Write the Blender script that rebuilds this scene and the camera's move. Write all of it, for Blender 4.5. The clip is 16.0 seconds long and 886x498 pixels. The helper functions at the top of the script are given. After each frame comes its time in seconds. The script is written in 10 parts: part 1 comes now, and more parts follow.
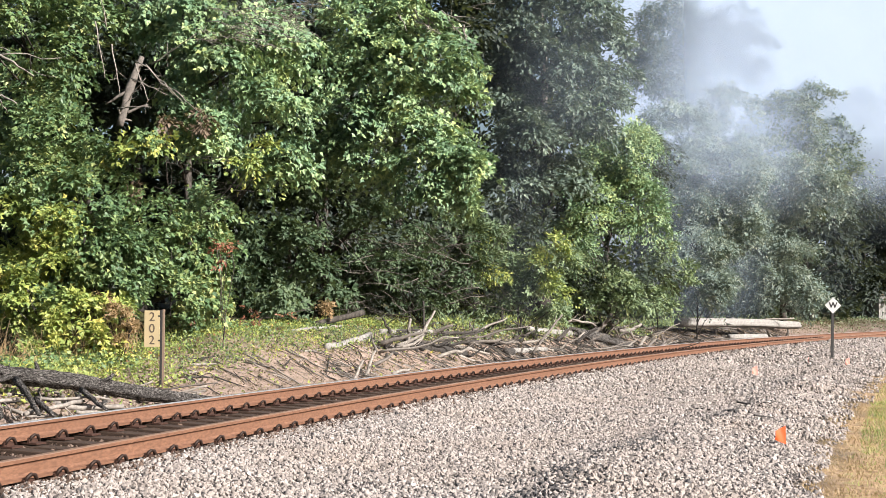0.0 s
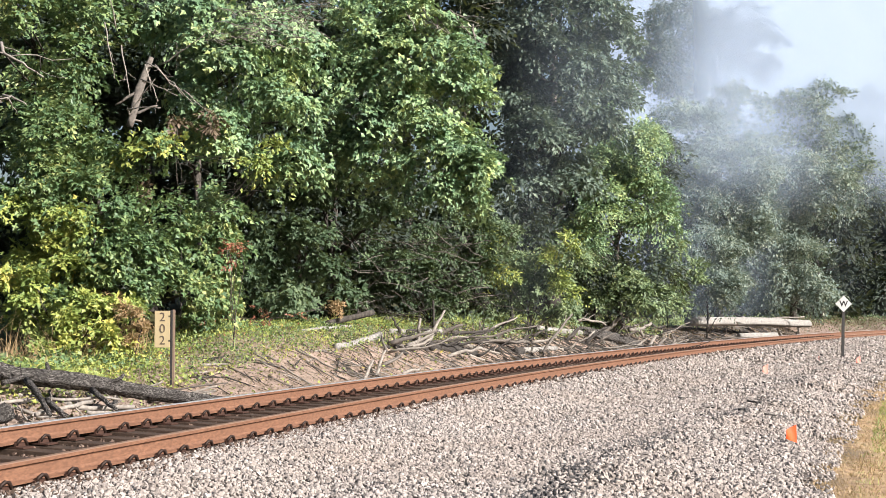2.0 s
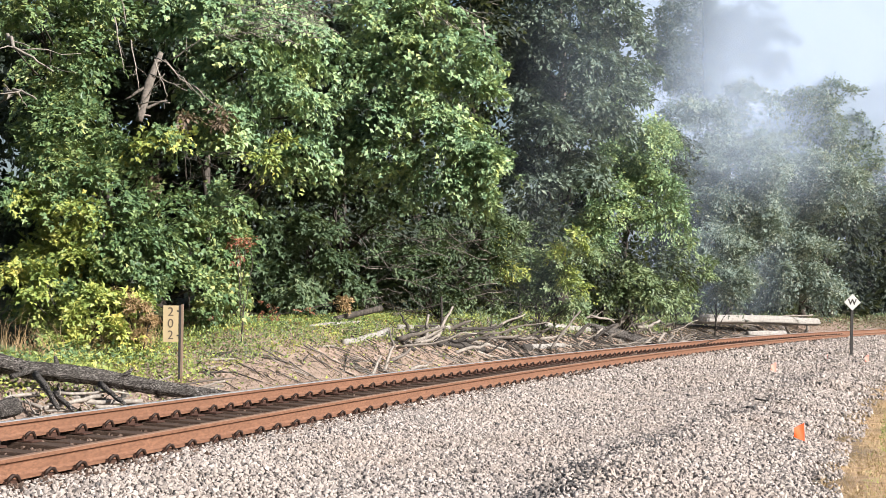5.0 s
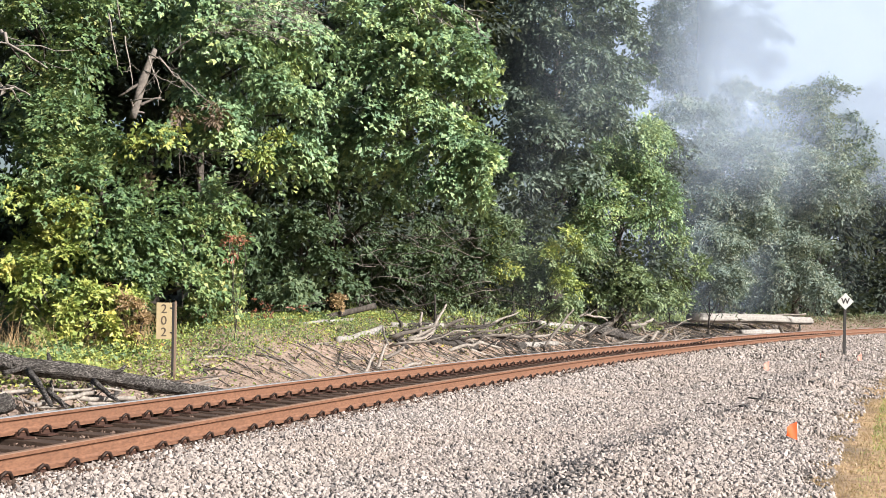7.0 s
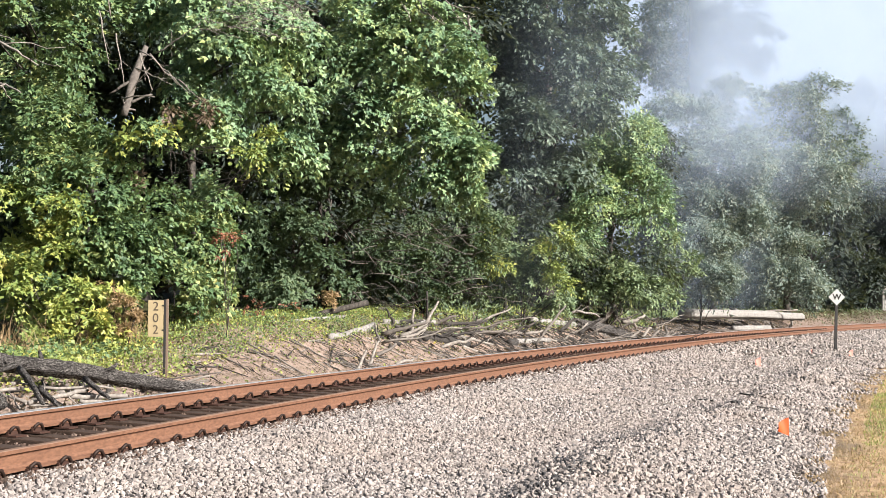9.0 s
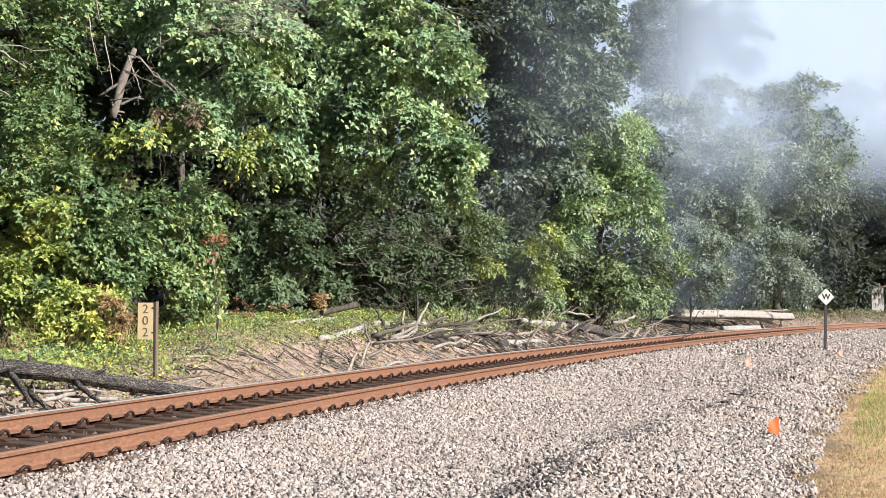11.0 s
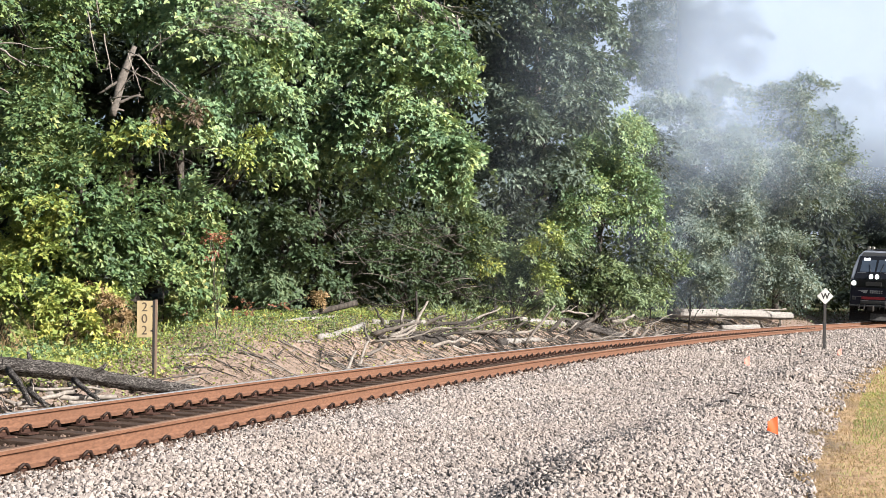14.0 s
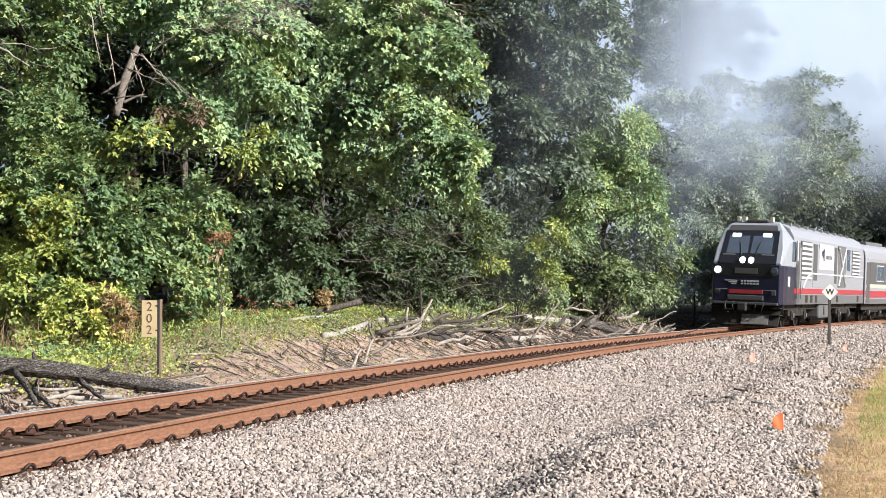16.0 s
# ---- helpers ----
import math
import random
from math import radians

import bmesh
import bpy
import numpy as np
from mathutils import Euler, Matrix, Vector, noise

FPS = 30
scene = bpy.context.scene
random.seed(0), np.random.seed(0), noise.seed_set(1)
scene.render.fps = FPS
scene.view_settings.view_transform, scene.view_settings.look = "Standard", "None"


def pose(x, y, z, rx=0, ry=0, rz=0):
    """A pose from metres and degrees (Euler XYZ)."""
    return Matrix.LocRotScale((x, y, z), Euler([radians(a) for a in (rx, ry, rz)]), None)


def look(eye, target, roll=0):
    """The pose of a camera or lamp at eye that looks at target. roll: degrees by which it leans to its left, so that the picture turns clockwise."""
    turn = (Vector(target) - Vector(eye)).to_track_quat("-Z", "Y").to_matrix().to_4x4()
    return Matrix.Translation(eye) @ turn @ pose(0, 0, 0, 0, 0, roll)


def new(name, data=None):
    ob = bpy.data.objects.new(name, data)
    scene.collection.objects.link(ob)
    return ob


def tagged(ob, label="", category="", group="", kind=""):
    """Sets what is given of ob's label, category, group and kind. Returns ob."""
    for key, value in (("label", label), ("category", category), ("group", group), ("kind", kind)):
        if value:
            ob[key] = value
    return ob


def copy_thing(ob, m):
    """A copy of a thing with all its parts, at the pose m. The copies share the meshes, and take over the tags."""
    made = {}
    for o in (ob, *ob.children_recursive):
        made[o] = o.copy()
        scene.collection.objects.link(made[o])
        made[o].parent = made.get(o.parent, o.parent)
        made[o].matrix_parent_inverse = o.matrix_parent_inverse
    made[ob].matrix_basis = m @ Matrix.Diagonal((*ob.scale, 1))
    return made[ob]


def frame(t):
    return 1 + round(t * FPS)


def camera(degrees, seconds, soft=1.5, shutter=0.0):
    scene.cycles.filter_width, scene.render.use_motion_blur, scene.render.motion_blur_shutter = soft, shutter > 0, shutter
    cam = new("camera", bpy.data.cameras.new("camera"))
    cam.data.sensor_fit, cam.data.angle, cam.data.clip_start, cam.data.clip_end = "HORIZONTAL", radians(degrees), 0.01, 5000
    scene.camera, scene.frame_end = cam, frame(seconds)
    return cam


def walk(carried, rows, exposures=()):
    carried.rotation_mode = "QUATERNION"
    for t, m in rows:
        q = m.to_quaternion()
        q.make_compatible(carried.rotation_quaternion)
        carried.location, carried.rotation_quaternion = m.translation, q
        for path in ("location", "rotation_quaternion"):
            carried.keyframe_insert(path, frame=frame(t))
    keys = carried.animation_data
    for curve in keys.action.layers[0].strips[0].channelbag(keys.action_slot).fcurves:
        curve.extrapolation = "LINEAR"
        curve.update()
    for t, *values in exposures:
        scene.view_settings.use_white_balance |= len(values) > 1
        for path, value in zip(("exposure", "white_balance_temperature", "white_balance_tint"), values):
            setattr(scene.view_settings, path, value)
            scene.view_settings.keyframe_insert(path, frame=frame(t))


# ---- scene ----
# ---- camera: held by hand on one spot, turning slightly ----
cam = camera(35.09, 16.0, soft=0.62)
EYE = Vector((0.0, 0.0, 1.3825))
TURNS = [  # seconds, heading to the right, tilt up, lean, in degrees
    (0, -0.143, 2.510, 0.266),
    (0.5, -0.258, 2.480, 0.159),
    (1, -0.345, 2.476, 0.134),
    (1.5, -0.439, 2.491, 0.077),
    (2, -0.538, 2.490, 0.101),
    (2.5, -0.652, 2.459, 0.122),
    (3, -0.773, 2.425, 0.179),
    (3.5, -0.863, 2.395, 0.247),
    (4, -0.892, 2.370, 0.309),
    (6.5, -0.761, 2.280, 0.577),
    (7, -0.624, 2.249, 0.587),
    (7.5, -0.484, 2.195, 0.628),
    (8, -0.391, 2.145, 0.575),
    (8.5, -0.335, 2.116, 0.544),
    (9, -0.292, 2.121, 0.446),
    (11.5, 0.175, 2.185, 0.216),
    (12, 0.184, 2.163, 0.270),
    (12.5, 0.187, 2.157, 0.329),
    (13, 0.184, 2.158, 0.330),
    (13.5, 0.160, 2.155, 0.335),
    (14, 0.149, 2.123, 0.313),
    (14.5, 0.137, 2.094, 0.231),
    (15, 0.128, 2.064, 0.137),
    (15.5, 0.076, 2.042, 0.049),
    (16, -0.019, 2.039, -0.012),
]


def aim(heading, tilt, lean):
    h, p = radians(heading), radians(tilt)
    way = Vector((math.cos(p) * math.sin(h), math.cos(p) * math.cos(h), math.sin(p)))
    return look(EYE, EYE + way, lean)


walk(cam, [(t, aim(a, b, c)) for t, a, b, c in TURNS])

# ---- world, sun, exposure ----
SUN_DIR = Vector((0.76, -0.50, 0.52)).normalized()
world = bpy.data.worlds.new("world")
scene.world = world
world.use_nodes = True
wn = world.node_tree
sky = wn.nodes.new("ShaderNodeTexSky")
sky.sky_type = "NISHITA"
sky.sun_disc = False
sky.sun_elevation = math.asin(SUN_DIR.z)
sky.sun_rotation = math.atan2(SUN_DIR.x, SUN_DIR.y)
sky.air_density, sky.dust_density, sky.ozone_density = 1.0, 3.0, 1.0
wn.links.new(sky.outputs[0], wn.nodes["Background"].inputs[0])
wn.nodes["Background"].inputs[1].default_value = 0.045
sun = new("sun", bpy.data.lights.new("sun", "SUN"))
sun.data.energy, sun.data.angle, sun.data.color = 5.0, radians(0.6), (1.0, 0.96, 0.92)
sun.matrix_world = look(SUN_DIR * 50, (0, 0, 0))
scene.view_settings.exposure = 1.38

# ---- materials ----


class Mat:
    """A node material with a Principled shader."""

    def __init__(self, name, rough=0.8, metal=0.0, spec=0.3):
        self.m = bpy.data.materials.new(name)
        self.m.use_nodes = True
        self.t = self.m.node_tree
        self.b = self.t.nodes["Principled BSDF"]
        self.b.inputs["Roughness"].default_value = rough
        self.b.inputs["Metallic"].default_value = metal
        self.b.inputs["Specular IOR Level"].default_value = spec

    def node(self, kind, **kw):
        n = self.t.nodes.new("ShaderNode" + kind)
        for k, v in kw.items():
            n.inputs[k.replace("_", " ")].default_value = v
        return n

    def link(self, a, b):
        self.t.links.new(a, b)

    def coords(self, stretch=(1, 1, 1), space="Object"):
        c = self.node("TexCoord")
        m = self.node("Mapping", Scale=stretch)
        self.link(c.outputs[space], m.inputs[0])
        return m.outputs[0]

    def noise(self, vec, scale, detail=4.0, rough=0.6):
        n = self.node("TexNoise", Scale=scale, Detail=detail, Roughness=rough)
        self.link(vec, n.inputs["Vector"])
        return n.outputs["Fac"]

    def ramp(self, fac, stops):
        r = self.node("ValToRGB")
        e = r.color_ramp.elements
        while len(e) < len(stops):
            e.new(0.5)
        for el, (p, c) in zip(e, stops):
            el.position, el.color = p, (*c, 1)
        self.link(fac, r.inputs[0])
        return r.outputs[0]

    def mix(self, fac, a, b, how="MIX"):
        m = self.t.nodes.new("ShaderNodeMix")
        m.data_type, m.blend_type = "RGBA", how
        for sock, v in ((m.inputs[0], fac), (m.inputs[6], a), (m.inputs[7], b)):
            if isinstance(v, (int, float)):
                sock.default_value = v
            elif isinstance(v, tuple):
                sock.default_value = (*v, 1)
            else:
                self.link(v, sock)
        return m.outputs[2]

    def color(self, c):
        if isinstance(c, tuple):
            self.b.inputs["Base Color"].default_value = (*c, 1)
        else:
            self.link(c, self.b.inputs["Base Color"])

    def bump(self, fac, strength=0.4, dist=0.01):
        n = self.node("Bump", Strength=strength, Distance=dist)
        self.link(fac, n.inputs["Height"])
        self.link(n.outputs[0], self.b.inputs["Normal"])


def two_scale(name, dark, light, fine, coarse, rough=0.85, metal=0.0, bump=0.4, dist=0.01, stretch=(1, 1, 1), spec=0.3):
    m = Mat(name, rough, metal, spec)
    v = m.coords(stretch)
    a, b = m.noise(v, fine, 6), m.noise(v, coarse, 3)
    base = m.ramp(a, [(0.3, dark), (0.7, light)])
    mean = tuple((x + y) * 0.5 for x, y in zip(dark, light))
    base = m.mix(m.ramp(b, [(0.35, (0, 0, 0)), (0.7, (0.6, 0.6, 0.6))]), base, tuple(x * 0.8 for x in mean))
    m.color(base)
    if bump:
        m.bump(a, bump, dist)
    return m.m


def leaf_mat(name, stops, thin=0.3, rough=0.42):
    """Leaves: colour changes from leaf to leaf and from spray to spray; light passes through."""
    m = Mat(name, rough, 0, 0.5)
    g = m.node("NewGeometry")
    v = m.coords()
    patch = m.noise(v, 0.9, 3)
    add = m.t.nodes.new("ShaderNodeMath")
    add.operation = "MULTIPLY_ADD"
    m.link(g.outputs["Random Per Island"], add.inputs[0])
    add.inputs[1].default_value = 0.5
    sub = m.t.nodes.new("ShaderNodeMath")
    sub.operation = "MULTIPLY_ADD"
    m.link(patch, sub.inputs[0])
    sub.inputs[1].default_value, sub.inputs[2].default_value = 1.3, -0.4
    m.link(sub.outputs[0], add.inputs[2])
    col = m.ramp(add.outputs[0], stops)
    m.color(col)
    tr = m.node("BsdfTranslucent")
    m.link(m.mix(0.5, col, (0.18, 0.2, 0.04)), tr.inputs[0])
    mx = m.node("MixShader", Fac=thin)
    out = m.t.nodes["Material Output"]
    m.link(m.b.outputs[0], mx.inputs[1])
    m.link(tr.outputs[0], mx.inputs[2])
    m.link(mx.outputs[0], out.inputs[0])
    return m.m


def plain(name, c, rough=0.5, metal=0.0, wear=0.15):
    m = Mat(name, rough, metal, 0.4)
    v = m.coords()
    n = m.noise(v, 9, 5)
    m.color(m.mix(m.ramp(n, [(0.4, (0, 0, 0)), (0.75, (wear, wear, wear))]), c, tuple(x * 0.45 + 0.05 for x in c)))
    return m.m


def glow(name, c, strength):
    m = Mat(name)
    m.color((0.8, 0.8, 0.8))
    m.b.inputs["Emission Color"].default_value = (*c, 1)
    m.b.inputs["Emission Strength"].default_value = strength
    return m.m


def stone_mat(name, stops, dust):
    m = Mat(name, 0.9, 0, 0.2)
    g = m.node("NewGeometry")
    v = m.coords()
    col = m.ramp(g.outputs["Random Per Island"], stops)
    grain = m.noise(v, 90, 4)
    col = m.mix(m.ramp(grain, [(0.35, (0.0, 0.0, 0.0)), (0.7, (0.35, 0.35, 0.35))]), col, tuple(x * 0.6 for x in dust))
    col = m.mix(m.ramp(m.noise(v, 0.5, 3), [(0.4, (0, 0, 0)), (0.7, (0.5, 0.5, 0.5))]), col, dust)
    m.color(col)
    m.bump(grain, 0.3, 0.004)
    return m.m


M_STONE = stone_mat("crushed_stone", [(0.0, (0.10, 0.09, 0.086)), (0.2, (0.195, 0.174, 0.162)), (0.5, (0.275, 0.242, 0.221)), (0.85, (0.345, 0.303, 0.277)), (1.0, (0.42, 0.373, 0.342))], (0.25, 0.205, 0.175))
M_STONE_RUST = stone_mat("rusty_crushed_stone", [(0.0, (0.03, 0.021, 0.016)), (0.5, (0.08, 0.054, 0.042)), (1.0, (0.17, 0.125, 0.10))], (0.07, 0.042, 0.03))
M_STONE_DARK = stone_mat("dark_grey_stone", [(0.0, (0.022, 0.021, 0.021)), (0.6, (0.065, 0.062, 0.062)), (1.0, (0.16, 0.15, 0.148))], (0.07, 0.064, 0.06))
M_RUST = two_scale("rusted_rail_steel", (0.085, 0.039, 0.023), (0.185, 0.092, 0.054), 16, 1.3, 0.75, 0.0, 0.15, 0.002, (1, 1, 3))
M_RUST_DARK = two_scale("dark_rusted_iron", (0.025, 0.013, 0.010), (0.075, 0.034, 0.022), 60, 6, 0.8, 0.1, 0.3, 0.003)
# pale, hardly metallic base: glint of the polished head is put into colour
M_POLISH = two_scale("polished_rail_head_glint", (0.24, 0.25, 0.27), (0.33, 0.34, 0.36), 30, 3, 0.35, 0.25, 0.05, 0.001)
M_RUST_TOP = two_scale("worn_rail_head", (0.17, 0.10, 0.07), (0.24, 0.15, 0.105), 30, 4, 0.5, 0.1, 0.1, 0.001)
M_TIE = two_scale("creosoted_wood", (0.018, 0.012, 0.009), (0.07, 0.042, 0.028), 25, 3, 0.9, 0, 0.8, 0.01, (1, 6, 6))
M_BARK = two_scale("grey_bark", (0.016, 0.014, 0.012), (0.10, 0.086, 0.074), 14, 2, 0.95, 0, 1.0, 0.03, (1, 1, 0.35))
M_BARK_DARK = two_scale("dark_bark", (0.004, 0.0035, 0.003), (0.085, 0.075, 0.068), 22, 2.5, 0.95, 0, 1.0, 0.03, (0.3, 1.7, 1.7))


def split_bark(name):
    m = Mat(name, 0.95, 0, 0.2)
    v = m.coords((0.35, 1.6, 1.6))
    fine, coarse = m.noise(v, 48, 8, 0.7), m.noise(v, 6, 4)
    col = m.ramp(fine, [(0.40, (0.004, 0.0035, 0.003)), (0.50, (0.055, 0.049, 0.045)), (0.62, (0.26, 0.24, 0.225))])
    m.color(m.mix(m.ramp(coarse, [(0.45, (0, 0, 0)), (0.65, (0.6, 0.6, 0.6))]), col, (0.022, 0.019, 0.017)))
    m.bump(fine, 1.0, 0.05)
    return m.m


M_SPLIT = split_bark("split_dark_bark")
M_CLIP = two_scale("black_rusted_spring_steel", (0.012, 0.008, 0.006), (0.04, 0.02, 0.014), 60, 6, 0.6, 0.3, 0.2, 0.002)
M_DEAD = two_scale("bleached_dead_wood", (0.10, 0.087, 0.076), (0.32, 0.285, 0.25), 18, 3, 0.9, 0, 0.6, 0.01)
M_BIRCH = two_scale("pale_peeled_wood", (0.085, 0.078, 0.072), (0.33, 0.31, 0.285), 10, 1.5, 0.85, 0, 0.5, 0.01)
M_TWIG = two_scale("dry_twig", (0.06, 0.052, 0.045), (0.19, 0.165, 0.145), 20, 3, 0.9, 0, 0.3, 0.004)

# ---- helpers for meshes ----


def mesh_of(name, verts, faces, mats, face_mat=None, smooth=False):
    """One mesh from arrays; faces: an (n, k) array or a list of such arrays."""
    me = bpy.data.meshes.new(name)
    verts = np.asarray(verts, dtype=np.float32)
    groups = faces if isinstance(faces, list) else [faces]
    groups = [np.asarray(f, dtype=np.int32) for f in groups if len(f)]
    loops = np.concatenate([f.ravel() for f in groups])
    counts = np.concatenate([np.full(len(f), f.shape[1], dtype=np.int32) for f in groups])
    starts = np.concatenate([[0], np.cumsum(counts)[:-1]]).astype(np.int32)
    me.vertices.add(len(verts))
    me.vertices.foreach_set("co", verts.ravel())
    me.loops.add(len(loops))
    me.loops.foreach_set("vertex_index", loops)
    me.polygons.add(len(counts))
    me.polygons.foreach_set("loop_start", starts)
    me.polygons.foreach_set("loop_total", counts)
    for m in mats:
        me.materials.append(m)
    if face_mat is not None:
        me.polygons.foreach_set("material_index", np.asarray(face_mat, dtype=np.int32))
    me.polygons.foreach_set("use_smooth", np.full(len(counts), smooth) if isinstance(smooth, bool) else smooth)
    me.update(calc_edges=True)
    return me


def hang(ob, parent, label="", kind=""):
    ob.parent = parent
    return tagged(ob, label, kind=kind)


def part(name, bm, material, parent, label="", smooth=False):
    """Links a bmesh as one mesh object under a thing or a part."""
    me = bpy.data.meshes.new(name)
    bm.normal_update()
    bm.to_mesh(me)
    bm.free()
    for m in (material if isinstance(material, (list, tuple)) else [material]):
        me.materials.append(m)
    if smooth:
        me.polygons.foreach_set("use_smooth", np.full(len(me.polygons), True))
    ob = new(name, me)
    if parent is not None:
        ob.parent = parent
    return tagged(ob, label)


def empty(name, m, label, category, group="", kind=""):
    ob = new(name)
    ob.empty_display_size = 0.2
    ob.matrix_world = m
    return tagged(ob, label, category, group, kind)


def box(bm, x0, x1, y0, y1, z0, z1, bevel=0.0):
    r = bmesh.ops.create_cube(bm, size=1.0)
    vs = r["verts"]
    for v in vs:
        v.co = Vector(((x0 + x1) / 2 + v.co.x * (x1 - x0), (y0 + y1) / 2 + v.co.y * (y1 - y0), (z0 + z1) / 2 + v.co.z * (z1 - z0)))
    if bevel:
        es = list({e for v in vs for e in v.link_edges})
        bmesh.ops.bevel(bm, geom=es, offset=bevel, segments=2, affect="EDGES", profile=0.6)
    return bm


def prism(bm, pts, y0, y1):
    """A prism: the outline pts in x and z, from y0 to y1."""
    a = [bm.verts.new((x, y0, z)) for x, z in pts]
    b = [bm.verts.new((x, y1, z)) for x, z in pts]
    n = len(pts)
    bm.faces.new(a[::-1])
    bm.faces.new(b)
    for i in range(n):
        bm.faces.new((a[i], a[(i + 1) % n], b[(i + 1) % n], b[i]))
    bmesh.ops.recalc_face_normals(bm, faces=bm.faces[:])
    return bm


def cyl(bm, p, q, r0, r1=None, n=12):
    """A closed tapered cylinder from p to q."""
    p, q = Vector(p), Vector(q)
    r1 = r0 if r1 is None else r1
    turn = (q - p).to_track_quat("Z", "Y").to_matrix().to_4x4()
    bmesh.ops.create_cone(bm, cap_ends=True, segments=n, radius1=r0, radius2=r1, depth=(q - p).length, matrix=Matrix.Translation((p + q) / 2) @ turn)
    return bm


def tube_arrays(path, radii, n=8, rough=0.0, rng=None):
    """Verts and quads of a closed tube along a path of points."""
    path = np.asarray(path, float)
    k = len(path)
    tang = np.gradient(path, axis=0)
    tang /= np.linalg.norm(tang, axis=1)[:, None] + 1e-9
    ref = np.array([0.3, 0.2, 0.93])
    if abs(tang[0] @ ref) > 0.9:
        ref = np.array([0.9, 0.3, 0.1])
    u = np.cross(tang, ref)
    u /= np.linalg.norm(u, axis=1)[:, None]
    w = np.cross(tang, u)
    ang = np.linspace(0, 2 * np.pi, n, endpoint=False)
    rad = np.asarray(radii, float)[:, None] * np.ones((1, n))
    if rough and rng is not None:
        rad = rad * (1 + rng.normal(0, rough, (1, n)) + rng.normal(0, rough * 0.6, (k, n)))
    ring = path[:, None, :] + rad[:, :, None] * (np.cos(ang)[None, :, None] * u[:, None, :] + np.sin(ang)[None, :, None] * w[:, None, :])
    verts = ring.reshape(-1, 3)
    i, j = np.meshgrid(np.arange(k - 1), np.arange(n), indexing="ij")
    a, b = i * n + j, i * n + (j + 1) % n
    quads = np.stack([a, b, b + n, a + n], -1).reshape(-1, 4)
    verts = np.vstack([verts, path[0], path[-1]])
    c0, c1 = k * n, k * n + 1
    jj = np.arange(n)
    tris = np.vstack([np.stack([np.full(n, c0), (jj + 1) % n, jj], -1), np.stack([np.full(n, c1), (k - 1) * n + jj, (k - 1) * n + (jj + 1) % n], -1)])
    return verts, quads, tris


def tubes_mesh(name, tubes, mats, smooth=True):
    """Several tubes (path, radii, n, rough) in one mesh."""
    rng = np.random.default_rng(len(tubes) + len(name))
    V, Q, T, off = [], [], [], 0
    for path, radii, n, rough in tubes:
        v, q, t = tube_arrays(path, radii, n, rough, rng)
        V.append(v)
        Q.append(q + off)
        T.append(t + off)
        off += len(v)
    return mesh_of(name, np.vstack(V), [np.vstack(Q), np.vstack(T)], mats, smooth=smooth)


def wander(p, q, n, sway, rng, sag=0.0):
    """A path from p to q with bends."""
    p, q = np.asarray(p, float), np.asarray(q, float)
    t = np.linspace(0, 1, n)[:, None]
    length = np.linalg.norm(q - p)
    bend = np.cumsum(rng.normal(0, 1, (n, 3)), axis=0)
    bend -= bend[0] + t * (bend[-1] - bend[0])
    path = p + t * (q - p) + bend * sway * length / max(n, 2)
    path[:, 2] -= sag * length * 4 * (t * (1 - t))[:, 0]
    return path


# ---- the line of the track: an arc that bends away to the right ----
RN, T0 = 302.16, 1.2909
CX, CY = -3.4053 + RN * math.sin(T0 + 3 / RN), 11.0032 - RN * math.cos(T0 + 3 / RN)
CANT = 0.041  # the outer rail lies higher
SPACING = 0.4949


def along(s, d=0.0, z=0.0):
    """The point s metres along the near rail, d metres to its far side."""
    th = T0 - s / RN
    return Vector((CX - (RN + d) * math.sin(th), CY + (RN + d) * math.cos(th), z))


def heading(s):
    return T0 - s / RN


def sd_of(x, y):
    dx, dy = x - CX, y - CY
    return (T0 - np.arctan2(-dx, dy)) * RN, np.hypot(dx, dy) - RN


def step(a, b, x):
    t = np.clip((x - a) / (b - a), 0, 1)
    return t * t * (3 - 2 * t)


def wave(x, y, seed=0):
    r = np.random.default_rng(seed)
    z = 0
    for k in range(10):
        a, f, p = r.uniform(0, 6.28), r.uniform(0.35, 2.6), r.uniform(0, 6.28)
        z = z + np.sin((x * np.cos(a) + y * np.sin(a)) * f * 2 + p) / (1 + f * 1.2)
    return z / 5


def ground_z(x, y):
    """Height of the ground under the stones and plants."""
    s, d = sd_of(x, y)
    z = -0.07 + CANT * np.clip(d, 0, 1.6)
    # ballast shoulder and gravel strip on the near side
    z = z + 0.075 * step(0.0, -0.2, d) * step(-2.2, -1.0, d) - 0.05 * step(-0.9, -2.2, d)
    crest = d + 4.15 + 0.075 * np.clip(s, 0, 10) + 0.35 * wave(x, y, 3)
    z = z + 0.15 * np.exp(-(crest / np.where(crest > 0, 0.3, 0.8)) ** 2) * np.clip(0.85 + 0.6 * wave(x, y, 4), 0.3, 1.3) * step(30, 14, s)
    z = z - 0.10 * np.maximum(0, wave(x * 1.7, y * 1.7, 8) - 0.25) * step(-3.0, -4.2, d) * step(-6.0, -5.4, d)
    z = z - 0.09 * step(-5.3, -6.3, d) + 0.03 * wave(x, y, 5) * step(-1.0, -2.5, d)
    # shallow ditch and bank on the far side
    z = z - 0.26 * step(2.0, 2.7, d) * step(5.5, 3.0, d)
    high = 0.38 + 0.62 * step(7.0, 15.0, s) - 0.35 * step(34.0, 50.0, s)
    z = z + (high * step(2.9, 6.3, d) + 0.06 * np.clip(d - 6.3, 0, 30)) * (d > 2)
    z = z + 0.09 * wave(x, y, 6) * step(2.6, 4.0, d)
    return z


